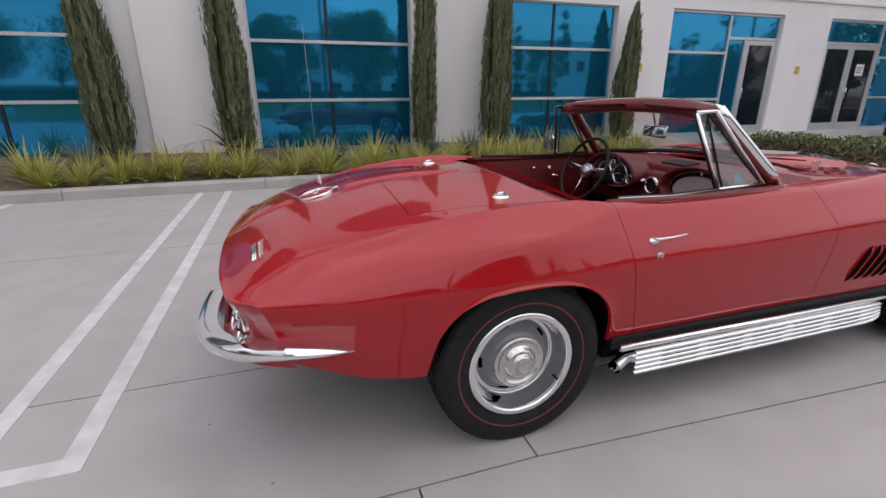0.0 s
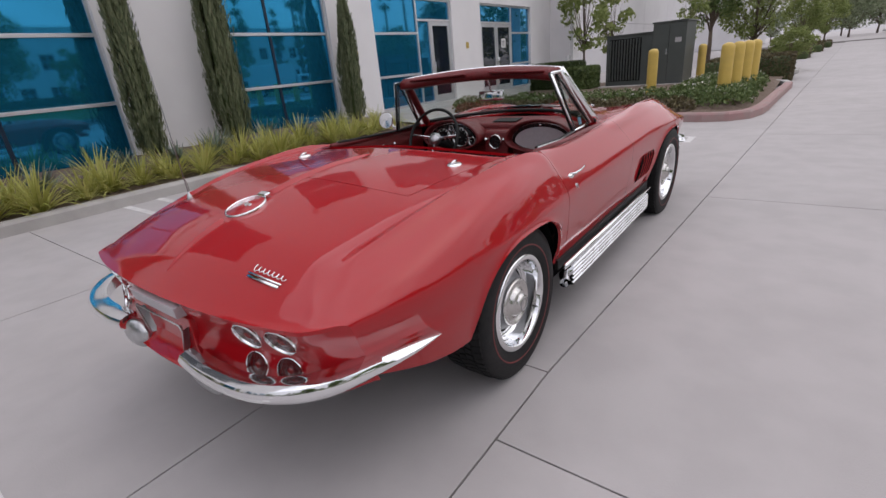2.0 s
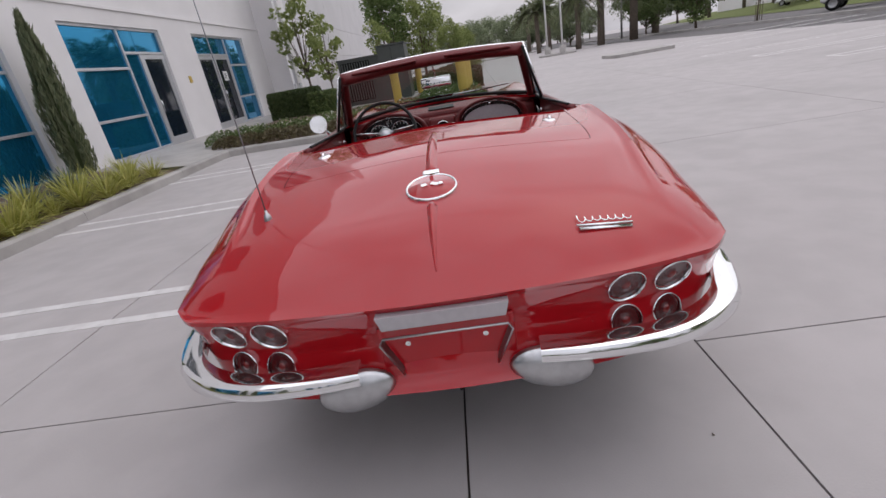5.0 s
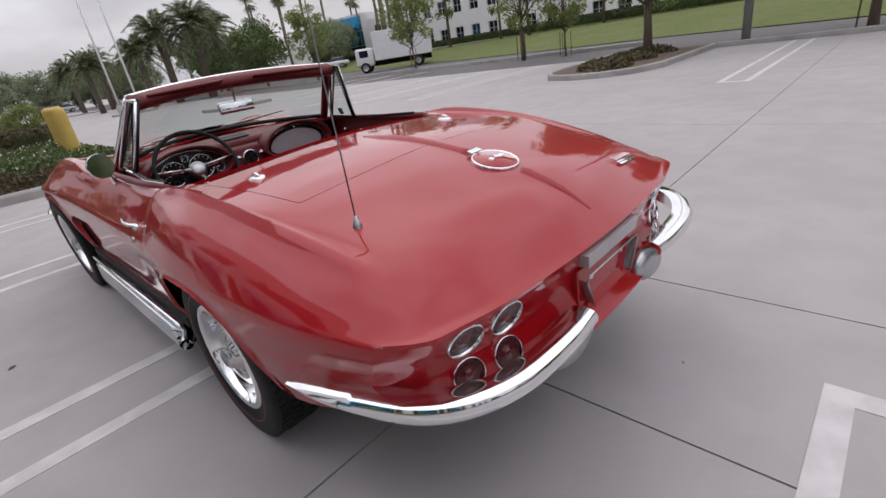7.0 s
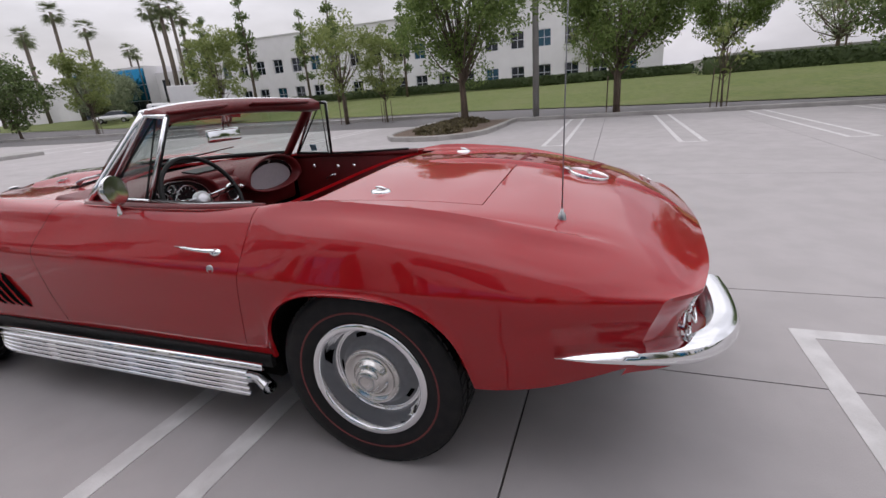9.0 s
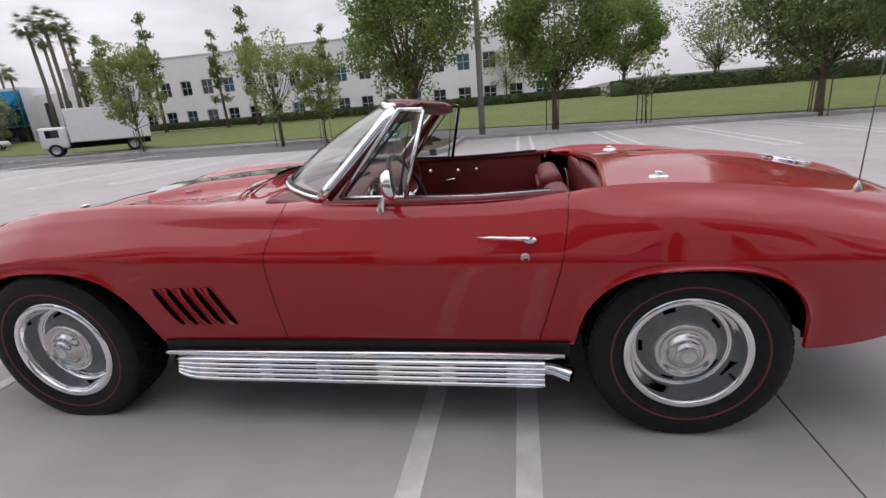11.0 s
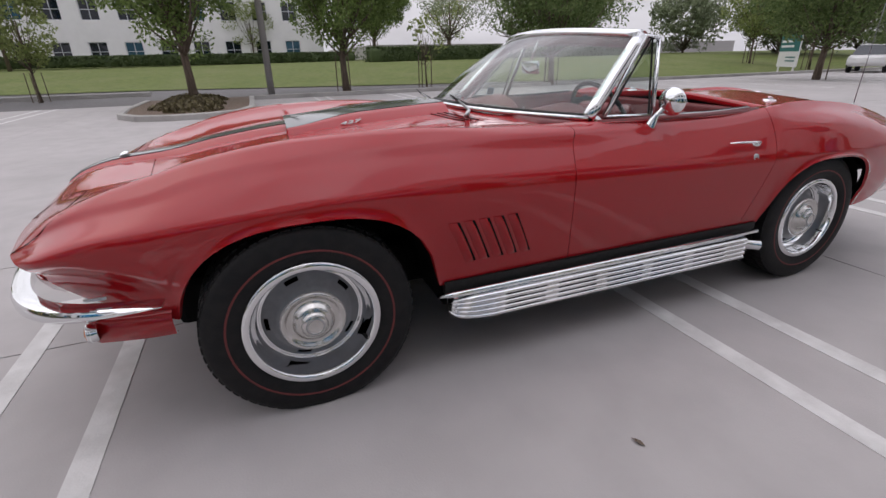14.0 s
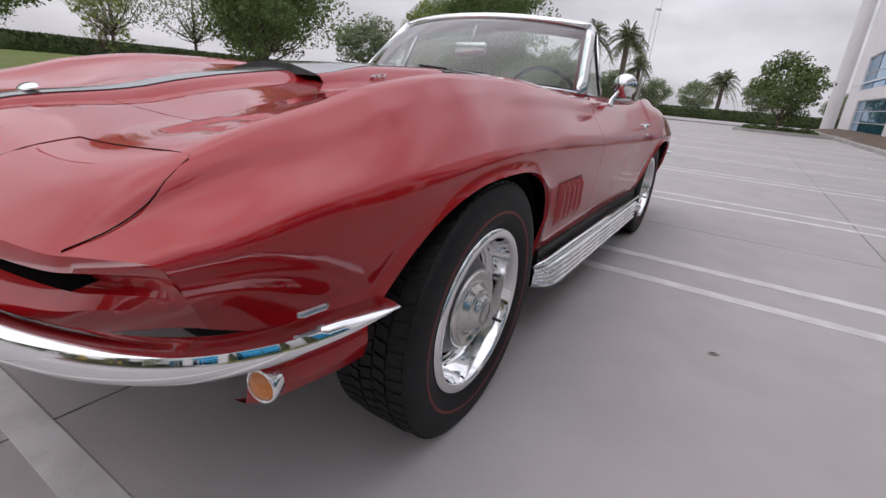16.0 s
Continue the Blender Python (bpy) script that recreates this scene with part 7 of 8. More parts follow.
T4.matrix_basis = pose(-0.3, 19.5, 0.1) @ Matrix.Scale(0.55, 4)
F1 = tree("distant_tree", 5, 7.0, 1.2, 3.0, 6000, 0.2, M_LEAF_HAZEGREY, "grey-green tree far along the drive, its colour paled for haze", 0.13, 70)
F1.matrix_basis = pose(-1.0, 100.0, 0)
F2 = tree("distant_tree", 6, 6.0, 0.8, 2.8, 5000, 0.2, M_LEAF_HAZEGREY, "grey-green tree far behind the lot, its colour paled for haze", 0.12, 60)
F2.matrix_basis = pose(14.0, 84.0, 0)

# trees along the far side of the lot
A1 = tree("broadleaf_tree", 11, 7.0, 1.6, 2.5, 30000, 0.080, M_LEAF_TREE, "full green street tree on the lot's tree island", 0.13, 80)
A1.matrix_basis = pose(15.9, 3.3, 0.1)
A2 = tree("broadleaf_tree", 12, 6.8, 1.5, 2.35, 27000, 0.085, M_LEAF_TREE, "full green street tree between stakes", 0.12, 80, stakes=True)
A2.matrix_basis = pose(18.1, -2.3, 0)
A3 = tree("broadleaf_tree", 13, 7.2, 1.35, 3.0, 30000, 0.092, M_LEAF_DARK, "wide dark green street tree between stakes", 0.14, 90, stakes=True)
A3.matrix_basis = pose(16.9, -11.6, 0)
copy_thing(A3, pose(12.2, -22.8, 0, 0, 0, 100))
P1 = tree("young_tree", 14, 6.2, 1.6, 1.75, 7000, 0.10, M_LEAF_PALE, "pale young street tree between stakes", 0.06, 44, stakes=True, sparse=0.1)
P1.matrix_basis = pose(22.4, 21.4, 0)
copy_thing(P1, pose(21.0, 9.2, 0, 0, 0, 90) @ Matrix.Scale(0.75, 4))
P2 = tree("young_tree", 15, 5.4, 1.7, 2.0, 4200, 0.10, M_LEAF_PALE, "thin-leaved young street tree between stakes", 0.08, 44, stakes=True, sparse=0.25)
P2.matrix_basis = pose(21.2, 11.8, 0)
P3 = tree("young_tree", 16, 3.2, 1.0, 0.9, 260, 0.12, M_LEAF_PALE, "almost bare young street tree between stakes", 0.035, 26, stakes=True, sparse=0.3)
P3.matrix_basis = pose(18.4, -6.0, 0)
copy_thing(P1, pose(24.0, 36.0, 0, 0, 0, 200))
# trees on the lawn and behind the hedges
for i, (x, y, k, src) in enumerate(((47.5, -11.0, 1.35, A2), (52, 0.5, 1.1, P2), (44, -32, 1.3, A3), (56, -40, 1.5, A3), (60, -24, 1.4, P2), (30, -46, 1.4, A3), (24, -34, 1.25, P1), (19, -33, 1.2, P1), (38, -60, 1.0, F1), (12, -58, 0.65, F1), (-9, -60, 0.6, F2), (-2, -62, 0.65, F1),
                                  (5, -66, 0.7, F2), (20, -62, 0.8, F1))):
    copy_thing(src, pose(x, y, 1.0 if x > 40 else 0, 0, 0, 53 * i) @ Matrix.Scale(k, 4))
for i, (x, y, k, src) in enumerate(((16.5, -46, 0.8, F1), (21.5, -48, 0.9, F2), (27, -52, 1.0, F1), (33, -50, 1.2, F2), (41.5, -46, 1.2, F1), (15.3, -39.7, 0.62, A2), (10.6, -47, 0.55, F1), (13.4, -48.5, 0.6, F2), (7.2, -50, 0.5, F1))):
    copy_thing(src, pose(x, y, 0, 0, 0, 71 * i) @ Matrix.Scale(k, 4))
BARE = tree("airy_tree", 17, 9.5, 2.0, 4.0, 4200, 0.15, M_LEAF_HAZEGREY, "airy spreading tree with thin leaves behind the hedge", 0.16, 70, sparse=0.3)
BARE.matrix_basis = pose(47, -19.0, 1.0)
copy_thing(BARE, pose(45, -25.2, 1.0, 0, 0, 130))
OLIVE = tree("olive_tree", 18, 5.3, 0.7, 2.2, 6500, 0.13, M_LEAF_COVER, "bushy olive-green tree on a kerbed island", 0.09, 70)
OLIVE.matrix_basis = pose(-2.6, -28.6, 0.1) @ Matrix.Scale(0.72, 4)
cover("island_cover", 33, 2500, [(-3.9 + 0.8 * i, -29.0, 0.6) for i in range(4)], 0.05, M_LEAF_COVER, 0.07, "green cover on a far island", 0.3)
kerb_run([(-6.0, -27.6), (-1.4, -27.4), (-0.7, -27.9), (-0.7, -29.6), (-1.3, -30.2), (-6.0, -30.2)], M_KERB)
copy_thing(OLIVE, pose(18.3, 40.0, 0, 0, 0, 60) @ Matrix.Scale(1.5, 4))
copy_thing(OLIVE, pose(25.0, 60.0, 0, 0, 0, 160) @ Matrix.Scale(1.5, 4))
copy_thing(F2, pose(12.0, 64.0, 0, 0, 0, 10) @ Matrix.Scale(0.8, 4))
copy_thing(F1, pose(6.0, 105.0, 0, 0, 0, 70))
copy_thing(F2, pose(11.0, 110.0, 0, 0, 0, 190) @ Matrix.Scale(1.2, 4))
for i in range(10):
    copy_thing((F1, F2, F1)[i % 3], pose(-14 + 5.5 * i, 122 + 4 * (i % 3), 0, 0, 0, 77 * i) @ Matrix.Scale(0.85 + 0.12 * (i % 4), 4))
for i in range(9):
    copy_thing((F1, F2, F1)[i % 3], pose(26 + 5.0 * i, 66 + 5 * (i % 4), 0.5, 0, 0, 37 * i) @ Matrix.Scale(1.1, 4))


def date_palm(seed, trunk_h, frond, n=64):
    """A thick-trunked palm with a round head of arching feathered fronds."""
    rng = np.random.default_rng(seed)
    holder = tagged(empty("date_palm"), "feather palm with a thick rough trunk", "palm tree", "palms by the lot")
    bm = tube([(0, 0, -0.1), (0.05, 0, trunk_h * 0.5), (0.02, 0, trunk_h * 0.86), (0.0, 0, trunk_h)], [0.26, 0.22, 0.24, 0.36], 12)
    cs, al, ac = [], [], []
    for i in range(n):
        a, e = rng.uniform(0, 2 * math.pi), math.asin(rng.uniform(-0.35, 0.98))
        out, L = np.array((math.cos(a), math.sin(a), 0)), frond * rng.uniform(0.85, 1.1)
        side = np.cross(out, (0, 0, 1))
        sag = 0.25 + 0.45 * math.cos(e)
        ts = np.linspace(0.0, 1.0, 15)
        line = np.array(((0, 0, trunk_h - 0.1),)) + out[None] * (L * ts * math.cos(e) * (1 - 0.1 * ts))[:, None] + np.array((0, 0, 1.0))[None] * (L * (math.sin(e) * ts - sag * ts ** 2.2))[:, None]
        tube([tuple(p) for p in line[::3]], [0.03, 0.025, 0.02, 0.014, 0.008], 4, bm)
        for k in range(2, 15):
            w = line[k] - line[k - 1]
            w /= np.linalg.norm(w)
            ll = frond * (0.07 + 0.16 * math.sin(math.pi * min(1.0, 0.1 + k / 15.5)))
            for sgn in (-1, 1):
                for q in (0.0, 0.5):
                    d = sgn * side * 0.75 + w * 0.75 + np.array((0, 0, rng.uniform(-0.25, 0.15)))
                    d = d / np.linalg.norm(d) * ll * 0.55
                    base = line[k - 1] * (1 - q) + line[k] * q
                    cs.append(base + d * 0.95)
                    al.append(d)
                    v = np.cross(d, (0, 0, 1.0) + rng.normal(size=3) * 0.3)
                    ac.append(v / np.linalg.norm(v) * 0.028 * frond / 2.6)
    part("trunk", bm, M_PALMBARK, holder, "", True)
    quads("crown", cs, al, ac, M_LEAF_PALM, holder)
    return holder


D1 = date_palm(1, 4.2, 2.6)
D1.matrix_basis = pose(8.9, 42, 0)
for i, (x, y, k) in enumerate(((11.0, 42.5, 1.3), (13.9, 42.5, 1.45), (6.5, 52, 1.0), (2.0, -57, 0.9), (9.0, 62, 1.2), (7.5, 74, 1.2), (19, 52, 1.5))):
    copy_thing(D1, pose(x, y, 0, 0, 0, 61 * i) @ Matrix.Scale(k, 4))


D2 = date_palm(2, 6.2, 2.3)
D2.matrix_basis = pose(11.6, -41.0, 0)
copy_thing(D2, pose(8.85, -41.85, 0, 0, 0, 130))
copy_thing(D2, pose(8.2, -45.5, 0, 0, 0, 220) @ Matrix.Scale(0.7, 4))


def fan_palm(seed, trunk_h):
    """A tall thin-trunked palm with a small head of fans and a skirt."""
    rng = np.random.default_rng(seed)
    holder = tagged(empty("fan_palm"), "tall slender fan palm far behind the lot", "palm tree", "tall palms by the offices")
    part("trunk", tube([(0, 0, -0.2), (0.25, 0, trunk_h * 0.5), (0.1, 0, trunk_h)], [0.24, 0.17, 0.15], 8), M_PALMBARK, holder, "", True)
    verts, faces = [], []
    for i in range(44):
        a, e = rng.uniform(0, 2 * math.pi), rng.uniform(-1.2, 1.3)
        out = np.array((math.cos(a) * math.cos(e), math.sin(a) * math.cos(e), math.sin(e)))
        side = np.array((-math.sin(a), math.cos(a), 0))
        up = np.cross(out, side)
        hub = np.array((0.1, 0, trunk_h)) + out * rng.uniform(0.5, 0.9)
        for f in np.linspace(-1.1, 1.1, 9):
            d = out * math.cos(f) + side * math.sin(f)
            tip = hub + d * rng.uniform(0.7, 0.95) + np.array((0, 0, -0.22))
            base = len(verts)
            verts += [hub - 0.05 * side * math.cos(f) + 0.05 * out * math.sin(f), hub + 0.05 * side * math.cos(f) - 0.05 * out * math.sin(f), tip]
            faces.append((base, base + 1, base + 2))
    raw("crown", verts, faces, M_LEAF_PALM, holder)
    return holder


W1 = fan_palm(3, 11.0)
W1.matrix_basis = pose(40, 43.0, 1.0)
for i, (x, y, k) in enumerate(((41, 45.5, 1.1), (60, 115, 1.75), (62, 104, 1.5), (58, 88, 1.65), (60, 84, 1.4), (62, 78, 1.05), (60, 74, 0.95), (58, 66.5, 1.45), (58.5, 65, 1.3), (50, 52, 1.15), (52, 98, 1.3), (66, 110, 1.5))):
    copy_thing(W1, pose(x, y, 0.5, 0, 0, 47 * i) @ Matrix.Scale(k, 4))


def thin_conifer(seed, height):
    """A thin open evergreen of separate tufts."""
    rng = np.random.default_rng(seed)
    holder = tagged(empty("thin_evergreen"), "thin open evergreen before the office building", "tree", "evergreens by the offices")
    bm = tube([(0, 0, -0.1), (0.1, 0, height * 0.5), (0, 0, height)], [0.16, 0.1, 0.03], 7)
    cs = []
    for i in range(26):
        z = height * rng.uniform(0.3, 1.0)
        a, r = rng.uniform(0, 2 * math.pi), 1.25 * (1.15 - z / height) * rng.uniform(0.4, 1.1)
        e = np.array((r * math.cos(a), r * math.sin(a), z))
        tube([(0, 0, z - 0.5), e], [0.03, 0.012], 4, bm)
        cs.append(e + random_dirs(rng, 55) * rng.uniform(0.1, 0.5, (55, 1)))
    part("trunk", bm, M_BARK, holder, "", True)
    cs = np.concatenate(cs)
    a, b = leaf_set(rng, cs, 0.17, 0.2)
    quads("crown", cs, a, b, M_LEAF_DARK, holder)
    return holder


E1 = thin_conifer(4, 9.5)
E1.matrix_basis = pose(42, 41.0, 1.1)
for i, (x, y, k) in enumerate(((42, 35.5, 1.15), (43, 29.0, 0.95), (43, 25.5, 1.12), (46, 48, 1.0), (44, 18, 0.9))):
    copy_thing(E1, pose(x, y, 1.1, 0, 0, 83 * i) @ Matrix.Scale(k, 4))


# ---- bollards, transformer, lamp posts ----
def bollard():
    ob = lathe([(0.115, 0.0), (0.115, 0.96), (0.112, 1.02), (0.095, 1.06), (0.05, 1.085), (0.0005, 1.09)], 24, "z")
    return tagged(part("bollard", ob, M_YELLOW, smooth=True), "round yellow-painted steel bollard", "bollard", "bollards round the transformer")


b0 = bollard()
spots = ((-1.36, 9.79, 0.14), (-0.98, 14.0, 0.14), (0.375, 8.08, 0.14), (0.46, 8.95, 0.14), (0.54, 9.9, 0.14), (0.61, 10.8, 0.14))
b0.matrix_basis = pose(*spots[0])
for s in spots[1:]:
    copy_thing(b0, pose(*s))

cab = tagged(empty("transformer", -2.6, 10.9, 0.15), "dark green-grey steel transformer cabinet with louvres", "transformer")
cab.matrix_basis = pose(-2.3, 13.1, 0.13) @ Matrix.Diagonal((0.92, 1.0, 1.01, 1))
part("plinth", box(-1.35, 1.35, -0.75, 0.95, -0.1, 0.12, 0.02), M_KERB, cab, "concrete plinth")
part("main_cabinet", box(0.25, 1.2, -0.55, 0.8, 0.12, 1.72, 0.015), M_TRANSFORMER, cab)
part("side_cabinet", box(-1.2, 0.245, -0.45, 0.75, 0.12, 1.5, 0.015), M_TRANSFORMER, cab)
part("roof_lip", box(0.22, 1.23, -0.58, 0.83, 1.72, 1.76, 0.01), M_TRANSFORMER, cab)
part("roof_lip", box(-1.23, 0.24, -0.48, 0.78, 1.5, 1.54, 0.01), M_TRANSFORMER, cab)
part("louvre_frame", box(-1.1, -0.1, -0.475, -0.452, 0.25, 1.42, 0.005), M_BLACK, cab)
for i in range(11):
    part("louvre", box(-1.07 + 0.09 * i, -1.03 + 0.09 * i, -0.53, -0.476, 0.27, 1.40, 0.006), M_TRANSFORMER, cab)
part("door_gap", box(0.72, 0.728, -0.553, -0.548, 0.2, 1.65), M_BLACK, cab)
part("latch", box(0.66, 0.69, -0.58, -0.55, 0.9, 1.05, 0.006), M_STEEL, cab)
part("label", box(0.9, 1.08, -0.556, -0.551, 1.2, 1.32), M_GREYPAD, cab, "pale label plate")
tagged(part("vent_pipe", tube([(-4.9, 13.2, 0.2), (-4.9, 13.2, 1.25)], 0.06, 12), M_STUCCOGREY), "grey upright pipe by the wall", "pipe")


def lamp_post(mat, height, label, arm=1.2):
    post = tagged(empty("street_lamp"), label, "street lamp")
    part("foot", lathe([(0.24, 0.0), (0.24, 0.62), (0.2, 0.66), (0.0005, 0.66)], 20, "z"), M_KERB, post, "round concrete foot", True)
    part("pole", tube([(0, 0, 0.6), (0, 0, height)], [0.075, 0.055], 12), mat, post, "", True)
    part("arm", tube([(0, 0, height - 0.1), (0, arm * 0.5, height + 0.05), (0, arm, height + 0.1)], 0.03, 8), mat, post, "", True)
    part("lamp_head", box(-0.16, 0.16, arm - 0.1, arm + 0.55, height + 0.04, height + 0.17, 0.03), mat, post)
    return post


L1 = lamp_post(M_WHITEPOLE, 8.2, "tall white parking-lot lamp post")
L1.matrix_basis = pose(8.96, 35.6, 0)
for x, y, r in ((8.05, 36.8, 0), (7.1, -41.0, 180), (14.0, 66, 0)):
    copy_thing(L1, pose(x, y, 0, 0, 0, r))
L2 = tagged(empty("light_pole"), "grey tapered street light pole", "street lamp")
part("pole", tube([(0, 0, 0), (0, 0, 9)], [0.13, 0.10], 12), M_POLE, L2, "", True)
L2.matrix_basis = pose(17.4, 0.75, 0)
copy_thing(L2, pose(22, 60, 0))
for x, y in ((9.6, 36.2), (9.4, 19.3), (0.9, 18.2)):
    isl = prism([(x - 2 + 0.3 * math.cos(a) + (2.2 if math.cos(a) > 0 else 0), y + 1.1 * math.sin(a)) for a in np.linspace(0, 2 * math.pi, 24, endpoint=False)], -0.02, 0.13)
    tagged(part("kerb", isl, M_KERB), "low kerbed island in the lot", "kerb", "lot islands", "structure")

# small dark leaf and specks on the concrete
leaf_ob = raw("fallen_leaf", [(-0.02, 0.0, 0.004), (0.0, 0.010, 0.010), (0.028, 0.002, 0.006), (0.0, -0.011, 0.005), (0.012, 0.0, 0.012)], [(0, 3, 4, 1), (4, 3, 2), (1, 4, 2)], M_BARK)
tagged(leaf_ob, "small dry dark leaf on the concrete", "leaf", "fallen leaves").matrix_basis = pose(-1.42, 0.36, 0.0, 0, 0, 20)
for x, y in ((0.75, -2.15), (2.55, -1.0), (-1.45, 1.5), (0.35, -2.4)):
    copy_thing(leaf_ob, pose(x, y, 0, 0, 0, 130 * x) @ Matrix.Scale(0.32, 4))


# ---- office building across the street ----
OX, OY0, OY1, OZ, OTOP = 52.0, -6.2, 56.0, 1.0, 9.5
office = tagged(empty("office_building", OX, 0, OZ), "long white two-storey office building with square windows", "building")
HO = []
count = int((OY1 - OY0 - 2) / 2.86)
for i in range(count):
    yc = OY1 - 2.2 - 2.86 * i
    for z0, z1 in ((0.55, 2.25), (4.05, 5.75)):
        HO.append((yc - 0.72, yc + 0.72, z0, z1))
ow = wall_with_openings("wall", 0.0, 0.5, OY0, OY1, OTOP - OZ, [(a, b, c, d) for a, b, c, d in HO], M_STUCCO, "")
for key in ("label", "category", "kind"):
    if key in ow:
        del ow[key]
ow.parent = office
ow.matrix_basis = Matrix.Diagonal((-1, 1, 1, 1))
part("side_wall", box(0.0, 18, OY0 - 0.3, OY0, -0.3, OTOP - OZ), M_STUCCO, office)
part("side_wall", box(0.0, 18, OY1, OY1 + 0.3, -0.3, OTOP - OZ), M_STUCCO, office)
part("roof", box(0.3, 18, OY0, OY1, OTOP - OZ - 0.5, OTOP - OZ - 0.3), M_STUCCOGREY, office)
part("parapet_cap", box(-0.12, 0.6, OY0 - 0.3, OY1 + 0.3, OTOP - OZ, OTOP - OZ + 0.14, 0.02), M_STUCCO, office)
# black screen added behind the panes for the rooms' shade
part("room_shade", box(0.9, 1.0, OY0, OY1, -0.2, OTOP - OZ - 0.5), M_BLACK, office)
frame_me = None
for i, (a, b, c, d) in enumerate(HO):
    w = new("window", None)
    w.parent = office
    w.matrix_basis = pose(0.2, (a + b) / 2, (c + d) / 2)
    if frame_me is None:
        bm = bmesh.new()
        for q in ((-0.72, -0.66, -0.85, 0.85), (0.66, 0.72, -0.85, 0.85), (-0.03, 0.03, -0.85, 0.85), (-0.66, 0.66, 0.79, 0.85), (-0.66, 0.66, -0.85, -0.79), (-0.66, 0.66, 0.0, 0.06)):
            box(-0.05, 0.03, q[0], q[1], q[2], q[3], bm=bm)
        f = part("frame", bm, M_ALU, w)
        g = part("pane", box(0.0, 0.012, -0.68, 0.68, -0.81, 0.81), M_DARKGLASS, w)
        g2 = bpy.data.meshes.new_from_object(g)
        g2.materials.clear()
        g2.materials.append(M_OFFICEGLASS)
        frame_me, pane_me = f.data, g.data
    else:
        finish_f, finish_g = new("frame", frame_me), new("pane", g2 if (i * 7) % 5 == 0 else pane_me)
        finish_f.parent = finish_g.parent = w
wing = tagged(empty("glass_wing", 60, 82, 0.8), "office wing with a blue glass entrance front", "building")
part("wall", box(2, 16, -30, -9, 0, 7.0), M_STUCCO, wing)
part("wall", box(3, 16, 9, 34, 0, 7.4), M_STUCCO, wing)
for i in range(6):
    for k in range(3):
        part("pane", box(-0.05, 0.0, -8.9 + 3 * i, -6.0 + 3 * i, 0.1 + 2.6 * k, 2.6 + 2.6 * k), M_BLUEGLASS if k else M_DARKGLASS, wing)
part("front_core", box(0.02, 14, -9, 9, 0, 8.2), M_STUCCOGREY, wing)
for i in range(5):
    part("window_strip", box(1.9, 1.995, -28 + 4 * i, -26.4 + 4 * i, 0.8, 5.8), M_DARKGLASS, wing)
tagged(part("warehouse", box(70, 110, -90, -16, 1.0, 3.2), M_POLE), "low grey warehouse far behind the hedge", "building")
tagged(part("distant_office", box(-22, -12, 75, 110, 0, 16, 0.1), M_STUCCOGREY), "tall pale office block far along the drive", "building")

# ---- vehicles far off ----
def wheel_simple(x, y, r, w, parent):
    t = part("tyre", lathe([(r * 0.6, -w / 2), (r * 0.95, -w / 2), (r, -w * 0.3), (r, w * 0.3), (r * 0.95, w / 2), (r * 0.6, w / 2)], 20, "x", pose(x, y, r)), M_TYRE, parent, "", True)
    part("rim", lathe([(r * 0.6, w * 0.4), (r * 0.3, w * 0.3), (0.0005, w * 0.3), ], 16, "x", pose(x, y, r, 0, 0, 0 if x > 0 else 180)), M_STEEL, t, "", True)


def car_far(paint, label):
    """A plain hatchback: shaped body, glasshouse, wheels and lamps."""
    holder = tagged(empty("parked_car"), label, "car", "cars parked far off")
    prof = [(-2.1, 0.35), (-2.15, 0.7), (-2.0, 0.92), (-1.1, 0.98), (1.1, 0.95), (2.0, 0.78), (2.15, 0.55), (2.1, 0.33)]
    bm = bmesh.new()
    for s in (-0.86, 0.86):
        bm.faces.new([bm.verts.new((s, y, z)) for y, z in prof])
    bm.verts.ensure_lookup_table()
    n = len(prof)
    for i in range(n):
        bm.faces.new((bm.verts[i], bm.verts[(i + 1) % n], bm.verts[n + (i + 1) % n], bm.verts[n + i]))
    bmesh.ops.recalc_face_normals(bm, faces=bm.faces)
    bmesh.ops.bevel(bm, geom=bm.edges[:], offset=0.07, segments=2, affect="EDGES")
    part("body", bm, paint, holder, "", True)
    cab_ = [(-1.75, 0.95), (-1.2, 1.42), (0.2, 1.46), (1.0, 0.96)]
    bm = bmesh.new()
    for s, q in ((-0.76, 0.12), (0.76, -0.12)):
        bm.faces.new([bm.verts.new((s + (q if z > 1.2 else 0), y, z)) for y, z in cab_])
    bm.verts.ensure_lookup_table()
    for i in range(4):
        bm.faces.new((bm.verts[i], bm.verts[(i + 1) % 4], bm.verts[4 + (i + 1) % 4], bm.verts[4 + i]))
    bmesh.ops.recalc_face_normals(bm, faces=bm.faces)
    part("glasshouse", bm, M_DARKGLASS, holder)
    part("roof_panel", box(-0.62, 0.62, -1.15, 0.15, 1.43, 1.49, 0.02), paint, holder)
    for x in (-0.8, 0.8):
        for y in (-1.3, 1.3):
            wheel_simple(x, y, 0.32, 0.2, holder)
    return holder


C1 = car_far(M_TRUCKWHITE, "white car parked far along the drive")
C1.matrix_basis = pose(5.2, 105, 0, 0, 0, 80)
copy_thing(C1, pose(8.2, 108, 0, 0, 0, 95))
copy_thing(C1, pose(43, 60, 0.5, 0, 0, 40))
copy_thing(C1, pose(15.2, -32.4, 0, 0, 0, 200))
truck = tagged(empty("box_truck", 30.0, 31.5, 0.0, 42), "white box truck parked on the street", "truck")
part("cargo_box", box(-1.15, 1.15, -3.3, 1.9, 0.95, 3.35, 0.04), M_TRUCKWHITE, truck, "white cargo box")
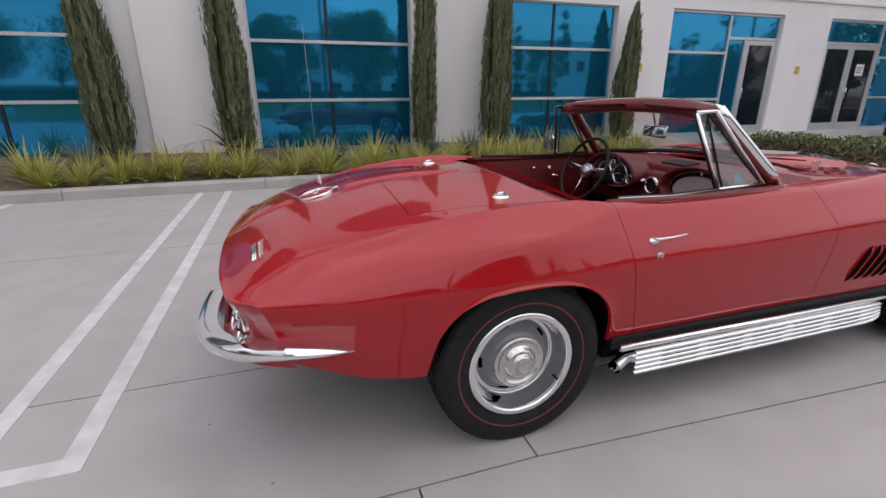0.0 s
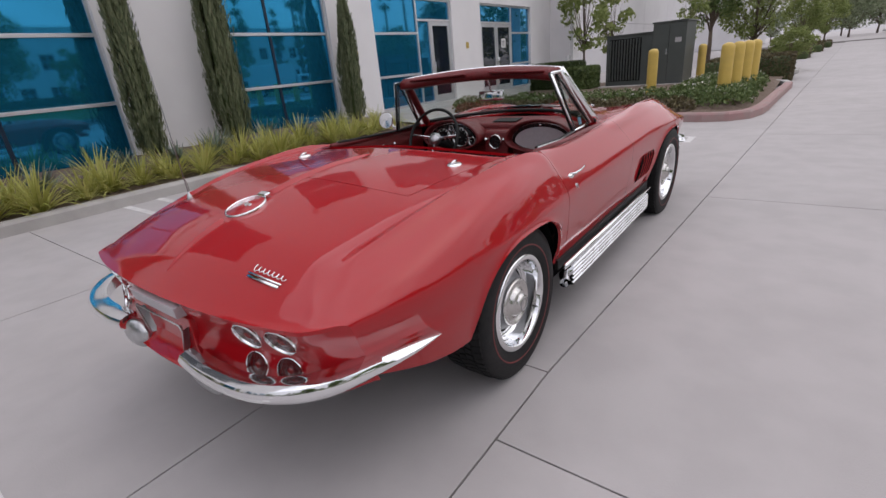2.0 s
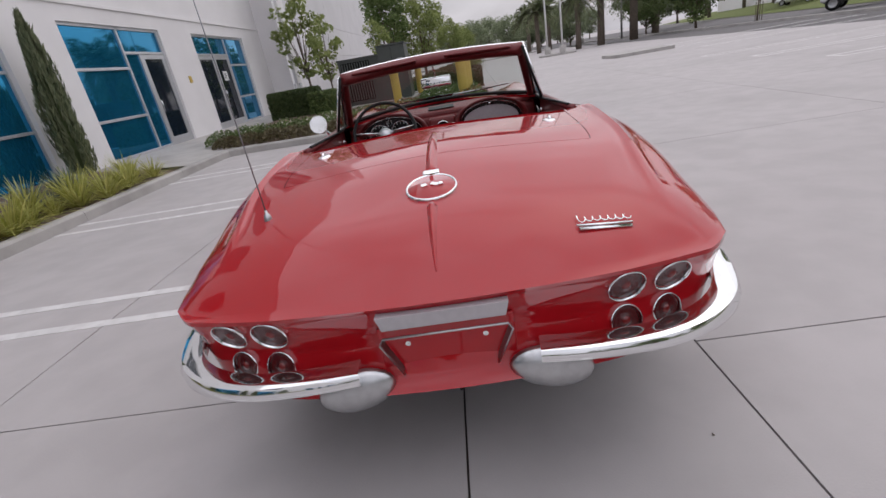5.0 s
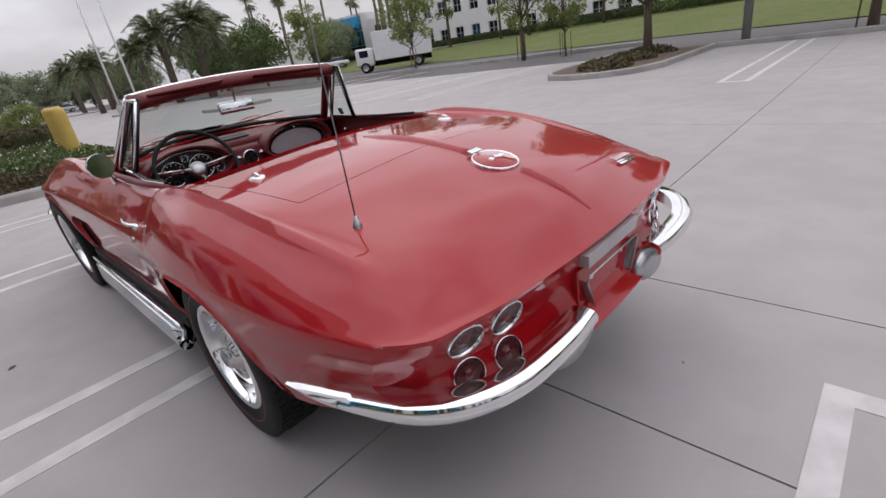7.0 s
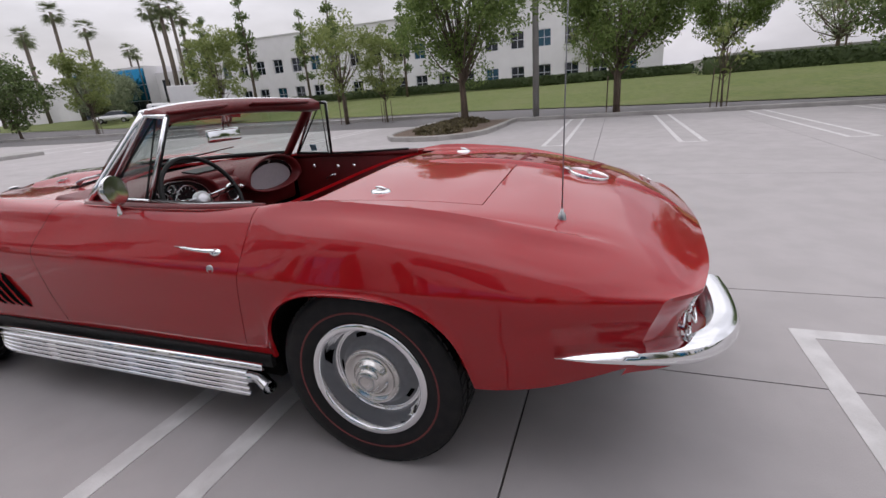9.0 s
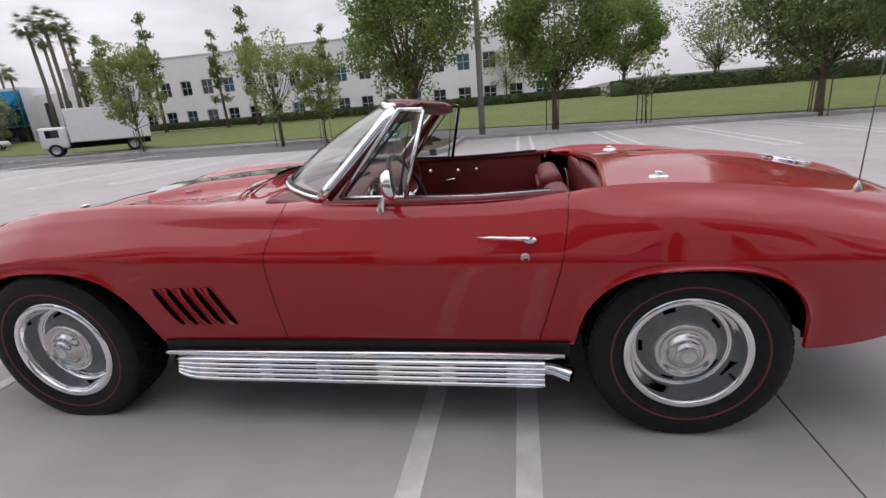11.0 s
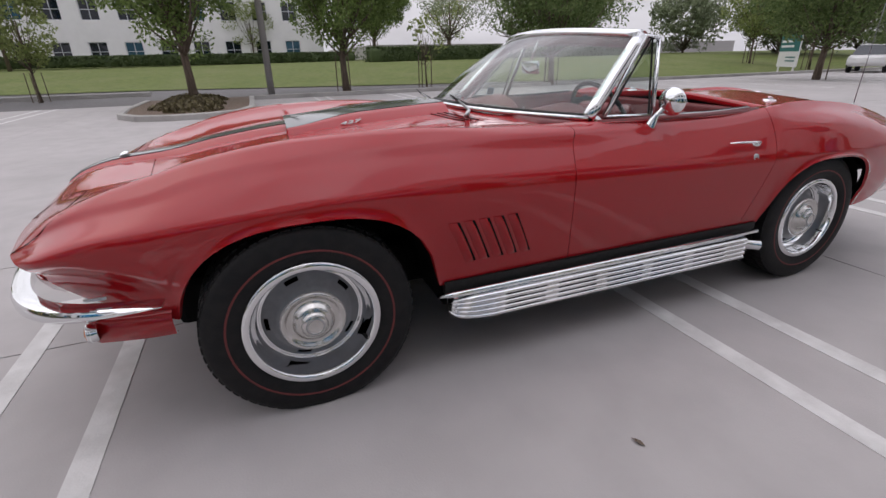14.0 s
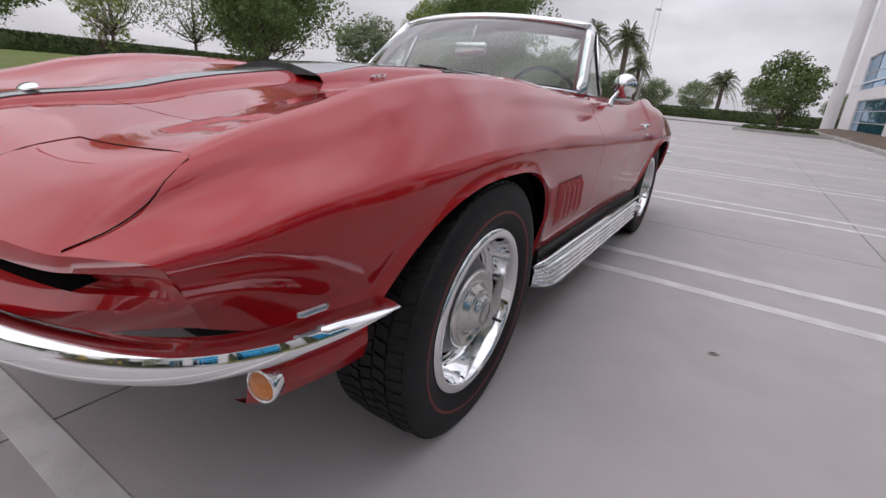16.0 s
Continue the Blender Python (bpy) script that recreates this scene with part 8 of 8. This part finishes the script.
part("cab", box(-1.0, 1.0, 2.0, 3.7, 0.55, 2.1, 0.2, seg=3), M_TRUCKWHITE, truck, "", True)
part("windscreen", box(-0.9, 0.9, 3.5, 3.72, 1.35, 1.95, 0.05), M_DARKGLASS, truck)
for s in (-1, 1):
    part("side_window", box(min(s * 0.98, s * 1.01), max(s * 0.98, s * 1.01), 2.5, 3.3, 1.35, 1.9), M_DARKGLASS, truck)
part("chassis", box(-0.8, 0.8, -3.2, 3.5, 0.5, 0.9), M_BLACK, truck)
for x in (-0.95, 0.95):
    for y in (-2.0, 2.9):
        wheel_simple(x, y, 0.45, 0.28, truck)

# ---- sign by the street ----
sign = tagged(empty("leasing_sign", 17.6, -28.6, 0, 148), "teal and white leasing sign board on posts", "sign")
part("board", box(-1.15, 1.15, -0.04, 0.04, 0.35, 2.1, 0.01), M_WHITE, sign, "white sign board")
M_TEAL = material("teal_sign_paint", (0.01, 0.13, 0.12), 0.5, second=(0.012, 0.11, 0.1), scale=3)
for s in (1, -1):
    y0, y1 = (0.041, 0.046) if s > 0 else (-0.046, -0.041)
    part("teal_field", box(-1.15, 1.15, y0, y1, 1.2, 2.1), M_TEAL, sign)
    for k, (w, z) in enumerate(((0.8, 1.75), (0.95, 1.48))):
        part("text_bar", box(-1.0, -1.0 + 2 * w * 0.8, y0 - 0.003, y1 + 0.003, z - 0.06, z + 0.06), M_WHITE, sign)
    for k in range(2):
        part("text_bar", box(-0.2, 0.9, y0 - 0.003, y1 + 0.003, 0.65 + 0.2 * k, 0.72 + 0.2 * k), M_TEAL, sign)
for x in (-0.9, 0.9):
    part("post", box(x - 0.05, x + 0.05, -0.03, 0.03, -0.05, 0.4), M_WHITE, sign)
tagged(part("notice_board", box(21.9, 22.0, -21.0, -20.2, 0.2, 0.75, 0.01), M_WHITE), "small white board on the lawn edge", "sign")


# ---- far side of the lot scaled down, things along the drive shifted sideways, to fit the camera's view ----
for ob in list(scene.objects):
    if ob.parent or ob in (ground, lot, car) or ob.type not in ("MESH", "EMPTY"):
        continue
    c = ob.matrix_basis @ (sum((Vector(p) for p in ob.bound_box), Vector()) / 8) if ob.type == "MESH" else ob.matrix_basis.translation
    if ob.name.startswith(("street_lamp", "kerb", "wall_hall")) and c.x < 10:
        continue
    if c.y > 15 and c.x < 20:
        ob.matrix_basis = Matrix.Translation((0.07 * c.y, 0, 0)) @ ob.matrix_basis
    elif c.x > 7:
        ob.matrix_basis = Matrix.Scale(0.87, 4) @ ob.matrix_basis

# ---- slabs of the lot, last ----
for x0, x1, first, s0, s1 in STRIPS:
    ys = cuts(first, PITCH * (2 if x0 < 0 else 1))
    for y0, y1 in zip(ys, ys[1:]):
        part("slab", prism(slab(x0, x1, y0, y1, s0, s1), -0.03, 0.0), M_CONCRETE, ground)
